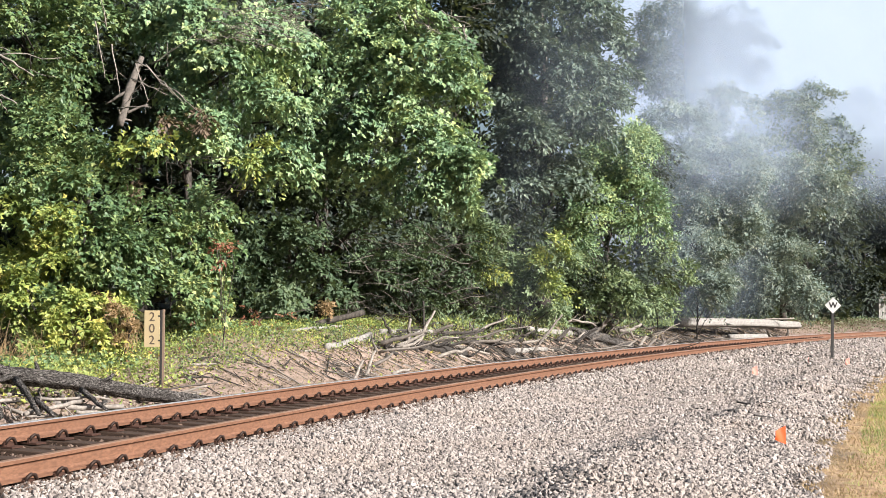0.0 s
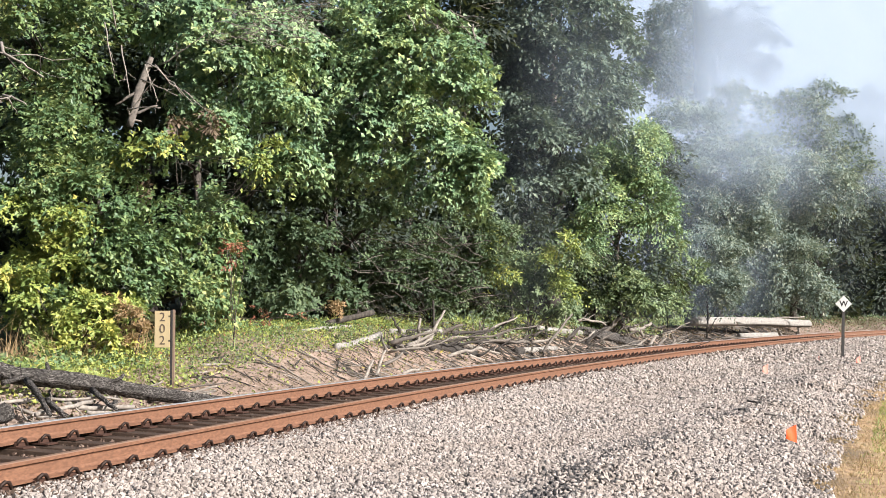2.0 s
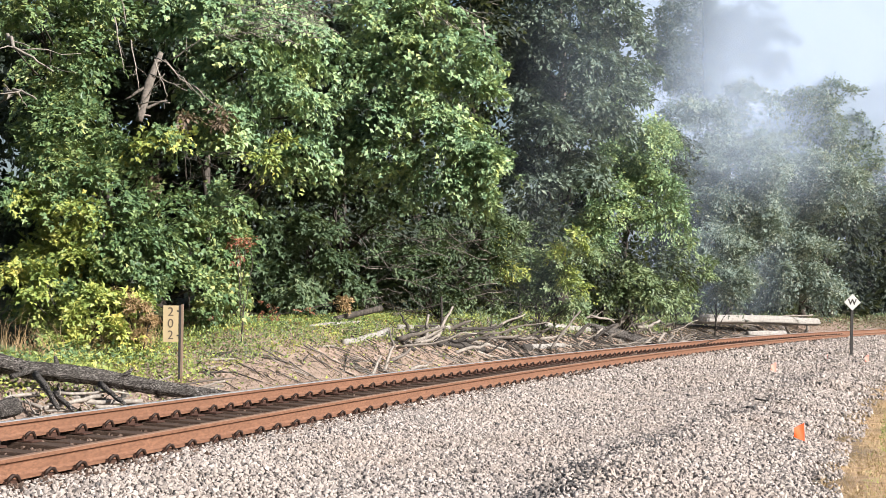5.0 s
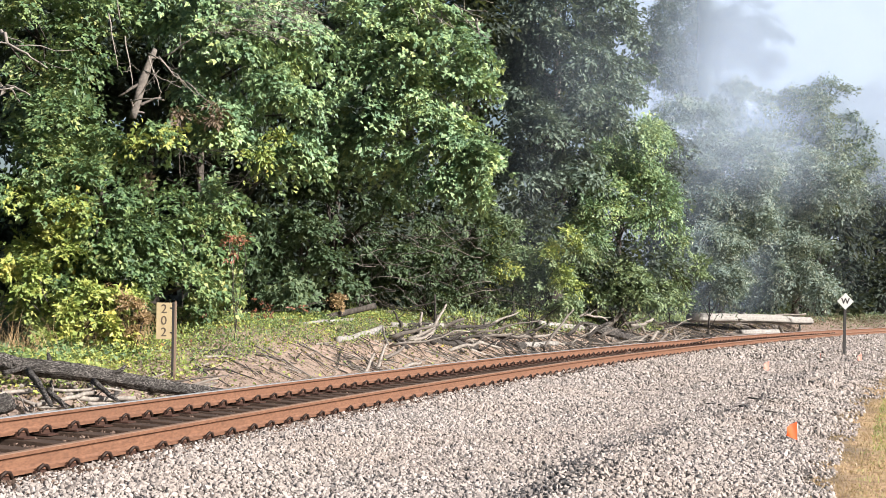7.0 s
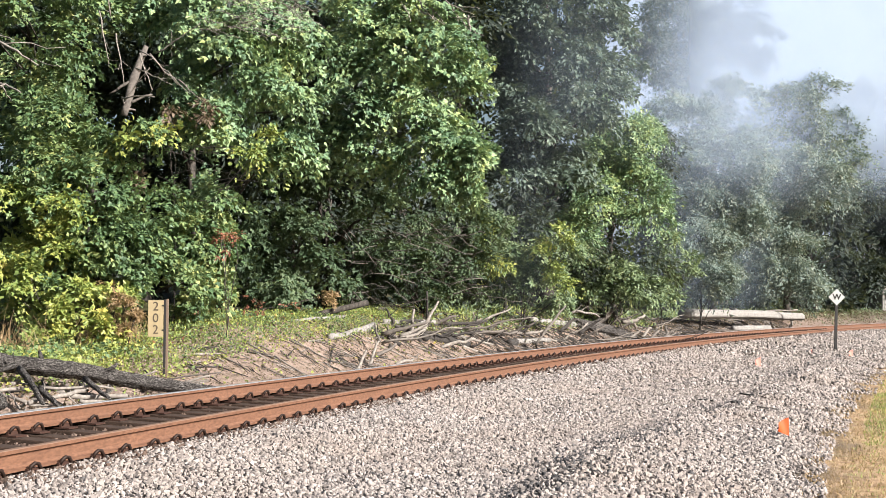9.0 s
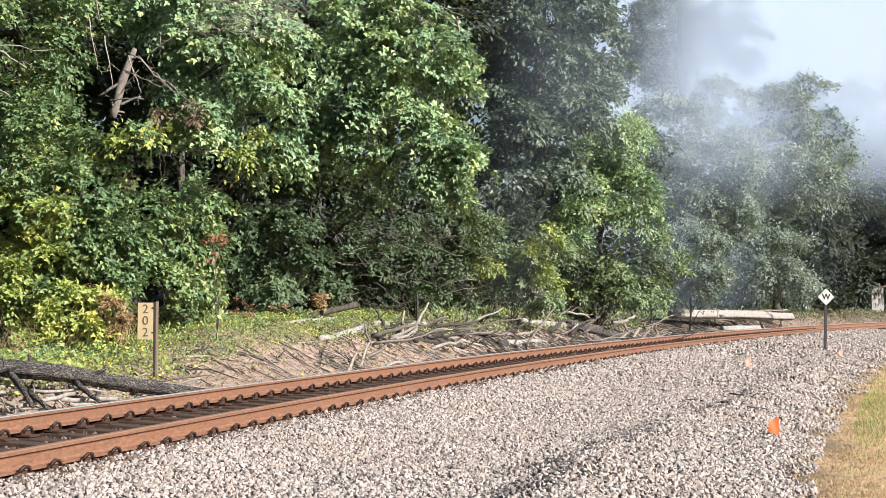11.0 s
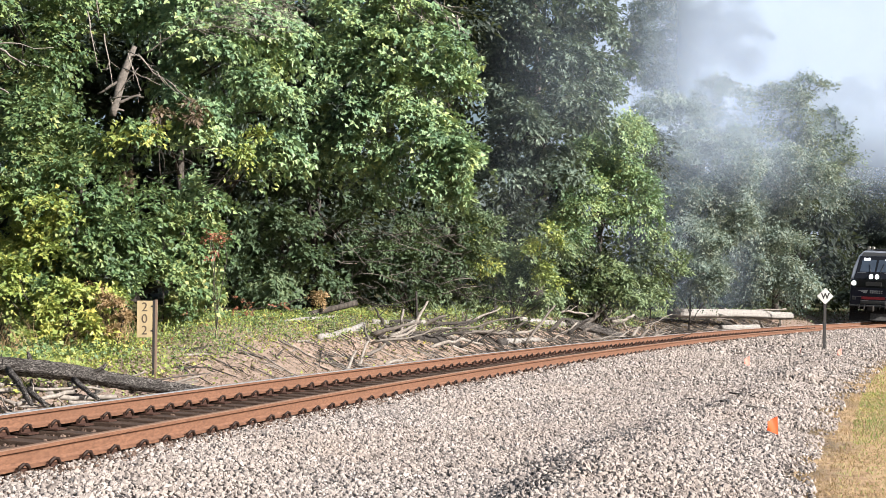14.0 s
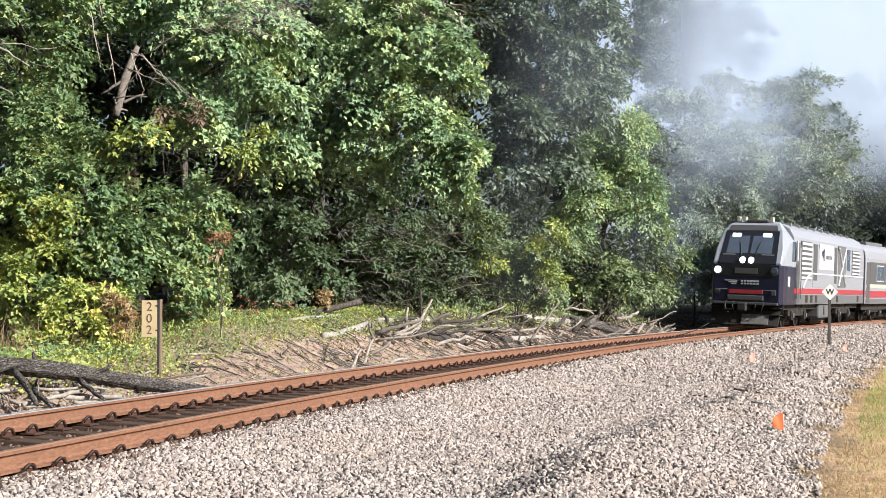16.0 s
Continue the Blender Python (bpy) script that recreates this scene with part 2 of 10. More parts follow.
def on_ground(s, d, lift=0.0):
    p = along(s, d)
    p.z = float(ground_z(np.array(p.x), np.array(p.y))) + lift
    return p

# ---- ground: one sheet to the horizon ----


def spread(lo, hi, fine, reach):
    mid = list(np.arange(lo, hi, fine))
    out, gap = [], fine
    a, b = lo, mid[-1]
    left, right = [], []
    while b < reach:
        gap *= 1.13
        a, b = a - gap, b + gap
        left.append(a)
        right.append(b)
    return np.array(left[::-1] + mid + right)


def ground_material():
    m = Mat("ground_soil_and_gravel", 0.95, 0, 0.15)
    v = m.coords()

    def mask(n):
        a = m.node("Attribute")
        a.attribute_name = n
        return a.outputs["Fac"]

    fine, mid, big = m.noise(v, 45, 6), m.noise(v, 6, 4), m.noise(v, 0.5, 3)
    vor = m.node("TexVoronoi", Scale=24.0)
    m.link(v, vor.inputs["Vector"])
    # dark base and darker cell rims: shade between stones is put into colour
    stones = m.ramp(vor.outputs["Color"], [(0.0, (0.03, 0.028, 0.026)), (0.6, (0.075, 0.07, 0.064)), (1.0, (0.20, 0.185, 0.17))])
    edge = m.ramp(vor.outputs["Distance"], [(0.3, (1, 1, 1)), (0.75, (0.35, 0.33, 0.32))])
    stones = m.mix(1.0, stones, edge, "MULTIPLY")
    soil = m.ramp(mid, [(0.32, (0.10, 0.074, 0.06)), (0.5, (0.25, 0.185, 0.15)), (0.75, (0.36, 0.28, 0.235))])
    soil = m.mix(m.ramp(fine, [(0.4, (0, 0, 0)), (0.75, (0.6, 0.6, 0.6))]), soil, (0.12, 0.085, 0.062))
    turf = m.ramp(mid, [(0.28, (0.18, 0.11, 0.065)), (0.5, (0.40, 0.27, 0.16)), (0.62, (0.38, 0.29, 0.16)), (0.75, (0.18, 0.22, 0.07))])
    litter = m.ramp(mid, [(0.3, (0.03, 0.03, 0.014)), (0.6, (0.06, 0.06, 0.022)), (0.8, (0.11, 0.075, 0.04))])
    rust = m.ramp(fine, [(0.3, (0.04, 0.026, 0.019)), (0.7, (0.11, 0.075, 0.056))])
    c = m.mix(mask("soil"), stones, soil)
    c = m.mix(mask("turf"), c, turf)
    c = m.mix(mask("wood"), c, litter)
    c = m.mix(mask("rust"), c, rust)
    c = m.mix(m.ramp(big, [(0.4, (0, 0, 0)), (0.7, (0.25, 0.25, 0.25))]), c, (0.13, 0.11, 0.085))
    m.color(c)
    m.bump(m.mix(0.5, vor.outputs["Distance"], fine), 0.9, 0.03)
    return m.m


def build_ground():
    xs, ys = spread(-10, 15, 0.27, 2600), spread(9, 54, 0.27, 2600)
    X, Y = np.meshgrid(xs, ys, indexing="ij")
    Z = ground_z(X, Y)
    nx, ny = X.shape
    i, j = np.meshgrid(np.arange(nx - 1), np.arange(ny - 1), indexing="ij")
    a = i * ny + j
    me = mesh_of("ground", np.stack([X, Y, Z], -1).reshape(-1, 3), np.stack([a, a + ny, a + ny + 1, a + 1], -1).reshape(-1, 4), [ground_material()], smooth=True)
    s, d = sd_of(X, Y)
    w = wave(X, Y, 11)
    masks = {
        "soil": step(2.2, 2.9, d + 0.3 * w),
        "turf": step(-5.7, -6.5, d + 0.5 * w + 0.25 * wave(X * 3, Y * 3, 12)),
        "wood": step(5.6, 6.8, d + 0.8 * w),
        "rust": step(-0.35, -0.05, d) * step(2.0, 1.6, d),
    }
    for n, v in masks.items():
        at = me.attributes.new(n, "FLOAT", "POINT")
        at.data.foreach_set("value", v.astype(np.float32).ravel())
    tagged(new("ground", me), "gravel strip, sandy bank and dry turf beside the railway", "ground", kind="structure")


build_ground()


def rotations(rng, n):
    q = rng.normal(size=(n, 4))
    q /= np.linalg.norm(q, axis=1)[:, None]
    w, x, y, z = q.T
    return np.stack([
        np.stack([1 - 2 * (y * y + z * z), 2 * (x * y - z * w), 2 * (x * z + y * w)], -1),
        np.stack([2 * (x * y + z * w), 1 - 2 * (x * x + z * z), 2 * (y * z - x * w)], -1),
        np.stack([2 * (x * z - y * w), 2 * (y * z + x * w), 1 - 2 * (x * x + y * y)], -1)], 1)


CUBE = np.array([(-1, -1, -1), (1, -1, -1), (1, 1, -1), (-1, 1, -1), (-1, -1, 1), (1, -1, 1), (1, 1, 1), (-1, 1, 1)], float) * 0.5
CUBE_F = np.array([(0, 3, 2, 1), (4, 5, 6, 7), (0, 1, 5, 4), (1, 2, 6, 5), (2, 3, 7, 6), (3, 0, 4, 7)])


GEM = np.array([(1, 0, 0), (-1, 0, 0), (0, 1, 0), (0, -1, 0), (0, 0, 1), (0, 0, -1)], float) * 0.62
GEM_F = np.array([(0, 2, 4), (2, 1, 4), (1, 3, 4), (3, 0, 4), (2, 0, 5), (1, 2, 5), (3, 1, 5), (0, 3, 5)])


def stones(name, zones, mats, label, seed):
    """Crushed stones strewn over stretches of the plan: (s0, s1, d0, d1, number per square metre, size, lift)."""
    rng = np.random.default_rng(seed)
    V, dark = [], []
    for s0, s1, d0, d1, dens, size, lift in zones:
        n = int((s1 - s0) * (d1 - d0) * dens)
        s, d = rng.uniform(s0, s1, n), rng.uniform(d0, d1, n)
        keep = (d > -5.75 - np.abs(rng.normal(0, 0.28, n)) + 0.2 * np.sin(s * 1.7) + 0.15 * np.sin(s * 4.1)) | (rng.random(n) < 0.05)
        s, d = s[keep], d[keep]
        th = T0 - s / RN
        x, y = CX - (RN + d) * np.sin(th), CY + (RN + d) * np.cos(th)
        # sparser away from the middle of the place
        keep = ((np.abs(x) < 0.345 * y + 0.2) & (y > 9.2)) | (rng.random(len(x)) < 0.08)
        x, y = x[keep], y[keep]
        n = len(x)
        # darker stones along a low ridge and in small patches
        s, d = sd_of(x, y)
        ridge = d + 3.95 + 0.11 * np.clip(s - 1.7, 0, 8) + 0.35 * wave(x * 1.5, y * 1.5, 17)
        spot = 0.7 * np.exp(-(ridge / 0.36) ** 2) * step(9.5, 6.0, s) * np.clip(wave(x * 1.4, y * 1.4, 18) * 2.2 + 0.5, 0, 1)
        spot += 0.75 * step(0.42, 0.75, wave(x * 1.2, y * 1.2, 19)) * step(-2.6, -3.6, d)
        stained = np.exp(-((d + 0.1) / 0.35) ** 2) * 0.6 * (d > -1.2)
        dark.append(np.where(rng.random(n) < spot + 0.02, 1, np.where(rng.random(n) < stained, 2, 0)))
        z = ground_z(x, y) + lift + rng.uniform(0.0, 0.7, n) * size
        sz = size * np.minimum(rng.lognormal(0, 0.34, n), 1.8)
        v = GEM[None] * rng.uniform(0.65, 1.2, (n, 1, 3)) + rng.normal(0, 0.12, (n, 6, 3))
        v = np.einsum("nij,nkj->nki", rotations(rng, n), v) * sz[:, None, None]
        V.append((v + np.stack([x, y, z], -1)[:, None, :]).reshape(-1, 3))
    V = np.vstack(V)
    F = (GEM_F[None] + np.arange(len(V) // 6)[:, None, None] * 6).reshape(-1, 3)
    return tagged(new(name, mesh_of(name, V, F, mats, np.repeat(np.concatenate(dark) * (len(mats) > 1), 8), np.repeat(rng.random(len(V) // 6) < 0.45, 8))), label, "gravel", kind="stuff")


stones("ballast_gravel", [
    (-5.2, 5.0, -6.1, -0.13, 1330, 0.0305, 0.0),
    (5.0, 13.0, -6.2, -0.13, 740, 0.038, 0.0),
    (13.0, 28.0, -6.4, -0.13, 260, 0.050, 0.0),
    (28.0, 66.0, -6.6, -0.13, 70, 0.074, 0.0),
    (-6.0, 40.0, 1.75, 2.7, 120, 0.045, 0.0),
], [M_STONE, M_STONE_DARK, M_STONE_RUST], "pale grey crushed stone beside the track", 21)
stones("track_bed_gravel", [
    (-6.0, 20.0, 0.12, 1.42, 210, 0.032, 0.006),
    (20.0, 60.0, 0.12, 1.42, 60, 0.055, 0.012),
], [M_STONE_RUST], "rust-stained crushed stone between the rails", 22)

stones("bank_rubble", [
    (-4.0, 26.0, 2.5, 5.6, 60, 0.03, -0.005),
    (26.0, 50.0, 2.5, 5.0, 30, 0.045, -0.005),
], [two_scale("dusty_clods", (0.13, 0.095, 0.072), (0.36, 0.285, 0.23), 30, 3, 0.95)], "small clods and stones strewn over the sandy bank", 23)

# ---- railway track ----
RAIL_TOP = 0.2


def build_track():
    track = empty("railway_track", pose(0, 0, 0), "rusty railway track on timber ties, bending away", "railway track")
    half = [(-0.076, 0.014), (-0.076, 0.024), (-0.030, 0.040), (-0.011, 0.062), (-0.009, 0.130), (-0.016, 0.145), (-0.037, 0.152), (-0.038, 0.180), (-0.030, 0.186)]
    prof = half + [(-x, z) for x, z in half[::-1]]
    n = len(prof)
    ss = np.concatenate([np.arange(-60, 110, 1.0), np.arange(110, 420, 3.0)])
    for d, lab, up in ((0.0, "low rail with dull reddish-brown head", 0.0), (1.511, "outer rail with polished head, its glint put into the colour", 0.062)):
        V = []
        for s in ss:
            for x, z in prof:
                p = along(s, d + x, RAIL_TOP - 0.186 + z + up)
                V.append(p[:])
        k = len(ss)
        i, j = np.meshgrid(np.arange(k - 1), np.arange(n), indexing="ij")
        a, b = i * n + j, i * n + (j + 1) % n
        F = np.stack([a, b, b + n, a + n], -1).reshape(-1, 4)
        fm = np.zeros((k - 1, n), int)
        fm[:, n // 2 - 1] = 1
        fm[:, n // 2 - 2] = 1
        if up:
            fm[:, 7] = 1
        if not up:
            fm[:, 7] = 1
        me = mesh_of("rail", np.array(V), F, [M_RUST, M_POLISH if up else M_RUST_TOP], fm.ravel())
        hang(new("rail", me), track, lab)
    # one timber tie, one tie plate and one spring clip, then the repeats
    bm = box(bmesh.new(), -0.115, 0.115, -1.3, 1.3, -0.18, 0.0, 0.012)
    tie_me = part("tie", bm, M_TIE, track).data
    bm = bmesh.new()
    box(bm, -0.09, 0.09, -0.19, 0.19, 0.0, 0.016)
    box(bm, -0.09, 0.09, 0.082, 0.105, 0.016, 0.05)
    box(bm, -0.09, 0.09, -0.105, -0.082, 0.016, 0.05)
    plate_me = part("tie_plate", bm, M_RUST_DARK, track).data
    loop = [(-0.09, 0.105, 0.012), (-0.07, 0.112, 0.05), (-0.03, 0.12, 0.085), (0.02, 0.122, 0.095), (0.058, 0.115, 0.075), (0.066, 0.10, 0.04), (0.035, 0.085, 0.025), (0.0, 0.072, 0.04), (-0.012, 0.06, 0.056)]
    clip_me = tubes_mesh("clip", [(np.array(loop) * np.array([1.05, 1.0, 0.98]), np.full(len(loop), 0.0165), 6, 0)], [M_CLIP])
    for name in ("tie", "tie_plate"):
        bpy.data.objects.remove(bpy.data.objects[name])
    tilt = math.atan(CANT)
    rng = np.random.default_rng(5)
    ties, clips, far_c, far_t = 0, 0, [], []
    k = 0
    s = -2.8624 - 6 * SPACING
    clip_v = np.array([v.co[:] for v in clip_me.vertices])
    while s < 215:
        jig = rng.normal(0, 0.03)
        m = Matrix.Translation(along(s + jig, 0.755, 0.031)) @ Matrix.Rotation(heading(s), 4, "Z") @ Matrix.Rotation(tilt + rng.normal(0, 0.002), 4, "X") @ Matrix.Rotation(rng.normal(0, 0.012), 4, "Z")
        if s < 62:
            t = hang(new("tie", tie_me), track)
            t.matrix_basis = m @ Matrix.Translation((0, 0, -0.012 + rng.normal(0, 0.004)))
            for side in (-0.755, 0.755):
                pm = m @ Matrix.Translation((0, side, -0.006))
                p = hang(new("tie_plate", plate_me), track)
                p.matrix_basis = pm
                for flip in (0, 180):
                    cm = pm @ Matrix.Rotation(radians(flip), 4, "Z")
                    if k < 75:
                        hang(new("clip", clip_me), track).matrix_basis = cm
                    else:
                        far_c.append(cm)
        else:
            far_t.append(m)
        k += 1
        s += SPACING
    # the distant rest, joined
    F4 = np.array([p.vertices[:] for p in clip_me.polygons if len(p.vertices) == 4])
    V = np.vstack([clip_v @ np.array(m.to_3x3()).T + np.array(m.translation) for m in far_c])
    F = np.vstack([F4 + i * len(clip_v) for i in range(len(far_c))])
    hang(new("clip_row", mesh_of("clip_row", V, F, [M_CLIP])), track, kind="stuff")
    bx = CUBE * np.array([0.23, 2.6, 0.18]) + np.array([0, 0, -0.1])
    V = np.vstack([bx @ np.array(m.to_3x3()).T + np.array(m.translation) for m in far_t])
    F = np.vstack([CUBE_F + i * 8 for i in range(len(far_t))])
    hang(new("tie_row", mesh_of("tie_row", V, F, [M_TIE])), track, kind="stuff")


build_track()

# ---- foliage ----
GREENS = {
    "maple": [(0.0, (0.031, 0.061, 0.031)), (0.4, (0.088, 0.160, 0.069)), (0.7, (0.196, 0.270, 0.105)), (1.0, (0.417, 0.396, 0.138))],
    "yellow": [(0.0, (0.083, 0.133, 0.043)), (0.4, (0.207, 0.280, 0.074)), (0.75, (0.374, 0.392, 0.098)), (1.0, (0.525, 0.406, 0.096))],
    "box_elder": [(0.0, (0.035, 0.073, 0.047)), (0.35, (0.136, 0.239, 0.128)), (0.65, (0.272, 0.377, 0.182)), (1.0, (0.454, 0.499, 0.163))],
    "dark": [(0.0, (0.041, 0.066, 0.057)), (0.5, (0.104, 0.151, 0.116)), (0.85, (0.218, 0.277, 0.208)), (1.0, (0.371, 0.428, 0.302))],
    "olive": [(0.0, (0.059, 0.090, 0.058)), (0.4, (0.141, 0.206, 0.108)), (0.75, (0.248, 0.318, 0.154)), (1.0, (0.350, 0.318, 0.126))],
    # pale blue-grey: haze over distant trees is put into the leaf colour
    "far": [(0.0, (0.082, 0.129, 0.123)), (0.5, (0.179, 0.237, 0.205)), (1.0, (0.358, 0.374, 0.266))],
    # near-black greens: shade inside the wood is put into the leaf colour
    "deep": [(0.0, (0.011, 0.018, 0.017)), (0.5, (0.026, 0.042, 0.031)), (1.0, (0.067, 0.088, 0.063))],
    # maple green darkened, so that shade sits in the leaf colour
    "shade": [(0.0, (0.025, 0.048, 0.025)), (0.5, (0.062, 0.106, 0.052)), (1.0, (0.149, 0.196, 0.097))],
    "red": [(0.0, (0.120, 0.045, 0.030)), (0.6, (0.320, 0.120, 0.075)), (1.0, (0.420, 0.220, 0.120))],
    "straw": [(0.0, (0.220, 0.140, 0.070)), (1.0, (0.440, 0.310, 0.170))],
    "litter": [(0.0, (0.060, 0.042, 0.028)), (0.5, (0.140, 0.100, 0.070)), (1.0, (0.260, 0.200, 0.140))],
}
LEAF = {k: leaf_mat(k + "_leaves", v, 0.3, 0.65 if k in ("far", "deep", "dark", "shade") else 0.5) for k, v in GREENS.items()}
SHAPES = {
    "lobed": (np.array([(0, 0, 0), (0.28, -0.54, 0.06), (0.52, -0.25, 0.05), (1.0, 0, -0.14), (0.52, 0.25, 0.05), (0.28, 0.54, 0.06)]), np.array([(0, 1, 2), (0, 2, 3), (0, 3, 4), (0, 4, 5)])),
    "oval": (np.array([(0, 0, 0), (0.42, -0.27, 0.07), (1.0, 0, -0.08), (0.42, 0.27, 0.07)]), np.array([(0, 1, 2), (0, 2, 3)])),
}


def unit(a):
    return a / (np.linalg.norm(a, axis=-1, keepdims=True) + 1e-9)


def leaf_faces(pos, nor, tip, size, shape, rng):
    """Leaf verts and faces: stalks at pos, faces along nor, tips along tip."""
    n = len(pos)
    side = unit(np.cross(nor, tip))
    nor = np.cross(tip, side)
    sh, fc = SHAPES[shape]
    sz = size * rng.uniform(0.6, 1.25, n)
    v = (sh[None, :, 0:1] * tip[:, None] + sh[None, :, 1:2] * side[:, None] + sh[None, :, 2:3] * nor[:, None]) * sz[:, None, None] + pos[:, None]
    f = fc[None] + (np.arange(n) * len(sh))[:, None, None]
    return v.reshape(-1, 3), f.reshape(-1, 3)


def leaves_at(pos, out, size, shape, rng, droop=0.5):
    """Loose leaves at pos, facing about along out, tips hanging by droop."""
    n = len(pos)
    nor = unit(out * 0.7 + np.array([0, 0, 0.55]) + rng.normal(0, 0.32, (n, 3)))
    tip = unit(out + rng.normal(0, 0.6, (n, 3)) - np.array([0, 0, droop]))
    return leaf_faces(pos, nor, tip, size, shape, rng)


def sprays(rng, center, radii, clumps, per, length, droop):
    """Twig ends of a crown: domes of leaves over a lumpy mass, each a set of flat drooping fans.
    Gives the fan centers, leaf places, normals and tips."""
    center, radii = np.asarray(center, float), np.asarray(radii, float)
    n = max(4, clumps // 11)
    to = unit(rng.normal(size=(n, 3)))
    dome = center + to * radii * rng.uniform(0.45, 0.88, (n, 1))
    big = np.clip(radii.min() * rng.uniform(0.34, 0.58, n), length * 0.45, length * 1.5)
    pick = rng.integers(0, n, clumps)
    way = unit(rng.normal(0, 0.8, (clumps, 3)) + to[pick] * 0.75 + np.array([0, 0, 0.55]))
    c = dome[pick] + way * big[pick][:, None] * rng.uniform(0.6, 1.05, (clumps, 1)) * np.array([1.15, 1.15, 0.8])
    axis = unit(way * np.array([1, 1, 0.4]) + rng.normal(0, 0.35, (clumps, 3)) - np.array([0, 0, 0.4 * droop]))
    nor = unit(way * 0.9 + np.array([0, 0, 0.32]) + rng.normal(0, 0.18, (clumps, 3)))
    side = unit(np.cross(nor, axis))
    nor = np.cross(axis, side)
    ln = (length * rng.lognormal(0, 0.3, clumps))[:, None]
    u = rng.uniform(-0.55, 0.7, (clumps, per))
    w = rng.uniform(-1, 1, (clumps, per)) * (0.52 - 0.42 * np.abs(u))
    thick = rng.normal(0, 0.06, (clumps, per))
    pos = c[:, None] + (ln * u)[..., None] * axis[:, None] + (ln * w)[..., None] * side[:, None] + (ln * thick)[..., None] * nor[:, None]
    pos[..., 2] -= ln * (0.15 + 0.3 * droop) * np.maximum(u + 0.2, 0) ** 2
    shape = (clumps, per, 3)
    tip = unit(axis[:, None] * 0.75 + side[:, None] * np.sign(w)[..., None] * 0.65 + rng.normal(0, 0.3, shape) - np.array([0, 0, 0.55 * droop]))
    face = unit(nor[:, None] + rng.normal(0, 0.24, shape))
    return c, pos.reshape(-1, 3), face.reshape(-1, 3), tip.reshape(-1, 3)


def leafy(name, rng, blobs, shape, size, mat, droop=0.5):
    """One crown mesh from several leaf masses (center, radii, sprays, leaves each, spray length)."""
    V, F, off, C = [], [], 0, []
    for center, radii, clumps, per, ln in blobs:
        c, p, n, t = sprays(rng, center, radii, clumps, per, ln, droop)
        v, f = leaf_faces(p, n, t, size, shape, rng)
        V.append(v)
        F.append(f + off)
        off += len(v)
        C.append(c)
    return mesh_of(name, np.vstack(V), np.vstack(F), [mat]), np.vstack(C)


def tree(name, foot, top, trunk_r, blobs, shape, size, leaf, label, category="tree", group="trees along the bank", seed=1, limbs=14, bark=None, lean=(0, 0), droop=0.5):
    rng = np.random.default_rng(seed)
    foot = np.array(foot, float)
    foot[2] = float(ground_z(foot[0], foot[1])) - 0.05
    ob = empty(name, Matrix.Translation(foot), label, category, group)
    blobs = [(np.array(c) - foot, r, n, k, cr) for c, r, n, k, cr in blobs]
    me, c = leafy("crown", rng, blobs, shape, size, leaf, droop)
    hang(new("crown", me), ob)
    if trunk_r:
        tall = top - foot[2]
        path = wander((0, 0, 0), (lean[0], lean[1], tall), 9, 0.10, rng)
        rad = trunk_r * np.linspace(1.0, 0.25, 9)
        rad[0] *= 1.35
        hang(new("trunk", tubes_mesh("trunk", [(path, rad, 10, 0.06)], [bark or M_BARK])), ob)
        tubes = []
        for q in c[rng.choice(len(c), min(limbs, len(c)), replace=False)]:
            i = int(np.clip(np.searchsorted(path[:, 2], q[2] - 0.9 - rng.random() * 1.5), 1, 7))
            b = wander(path[i], q, 6, 0.16, rng)
            tubes.append((b, np.linspace(rad[i] * 0.5, 0.008, 6), 6, 0.0))
        for one in tubes:
            hang(new("limb", tubes_mesh("limb", [one], [bark or M_BARK])), ob)
    return ob



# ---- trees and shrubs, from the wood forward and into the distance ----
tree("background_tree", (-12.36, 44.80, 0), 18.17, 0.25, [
    ((-11.03, 40.00, 6.70), (4.19, 4.26, 5.32), 229, 38, 1.07)], "oval", 0.250, LEAF["deep"], "tree inside the wood, shade put into its dark leaf colour", seed=101, limbs=6)
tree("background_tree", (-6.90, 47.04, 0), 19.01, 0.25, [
    ((-6.16, 42.00, 6.45), (4.23, 4.47, 5.59), 229, 38, 1.07)], "oval", 0.250, LEAF["deep"], "tree inside the wood, shade put into its dark leaf colour", seed=102, limbs=6)
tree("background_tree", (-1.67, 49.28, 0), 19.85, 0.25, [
    ((-1.67, 44.00, 6.34), (4.08, 4.54, 5.68), 229, 38, 1.07)], "oval", 0.250, LEAF["deep"], "tree inside the wood, shade put into its dark leaf colour", seed=103, limbs=6)
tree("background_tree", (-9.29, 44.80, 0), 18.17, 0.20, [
    ((-7.88, 38.00, 10.11), (2.30, 1.84, 2.15), 178, 38, 1.00)], "oval", 0.250, LEAF["deep"], "tree inside the wood, shade put into its dark leaf colour", seed=106, limbs=4)
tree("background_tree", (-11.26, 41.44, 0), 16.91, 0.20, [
    ((-9.51, 35.00, 8.86), (2.68, 2.15, 2.12), 305, 46, 0.86)], "oval", 0.200, LEAF["deep"], "tree inside the wood, shade put into its dark leaf colour", seed=107, limbs=4)
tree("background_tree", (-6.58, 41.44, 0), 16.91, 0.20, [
    ((-5.48, 34.50, 7.22), (2.23, 2.23, 2.78), 331, 46, 0.86)], "oval", 0.200, LEAF["deep"], "tree inside the wood, shade put into its dark leaf colour", seed=108, limbs=4)
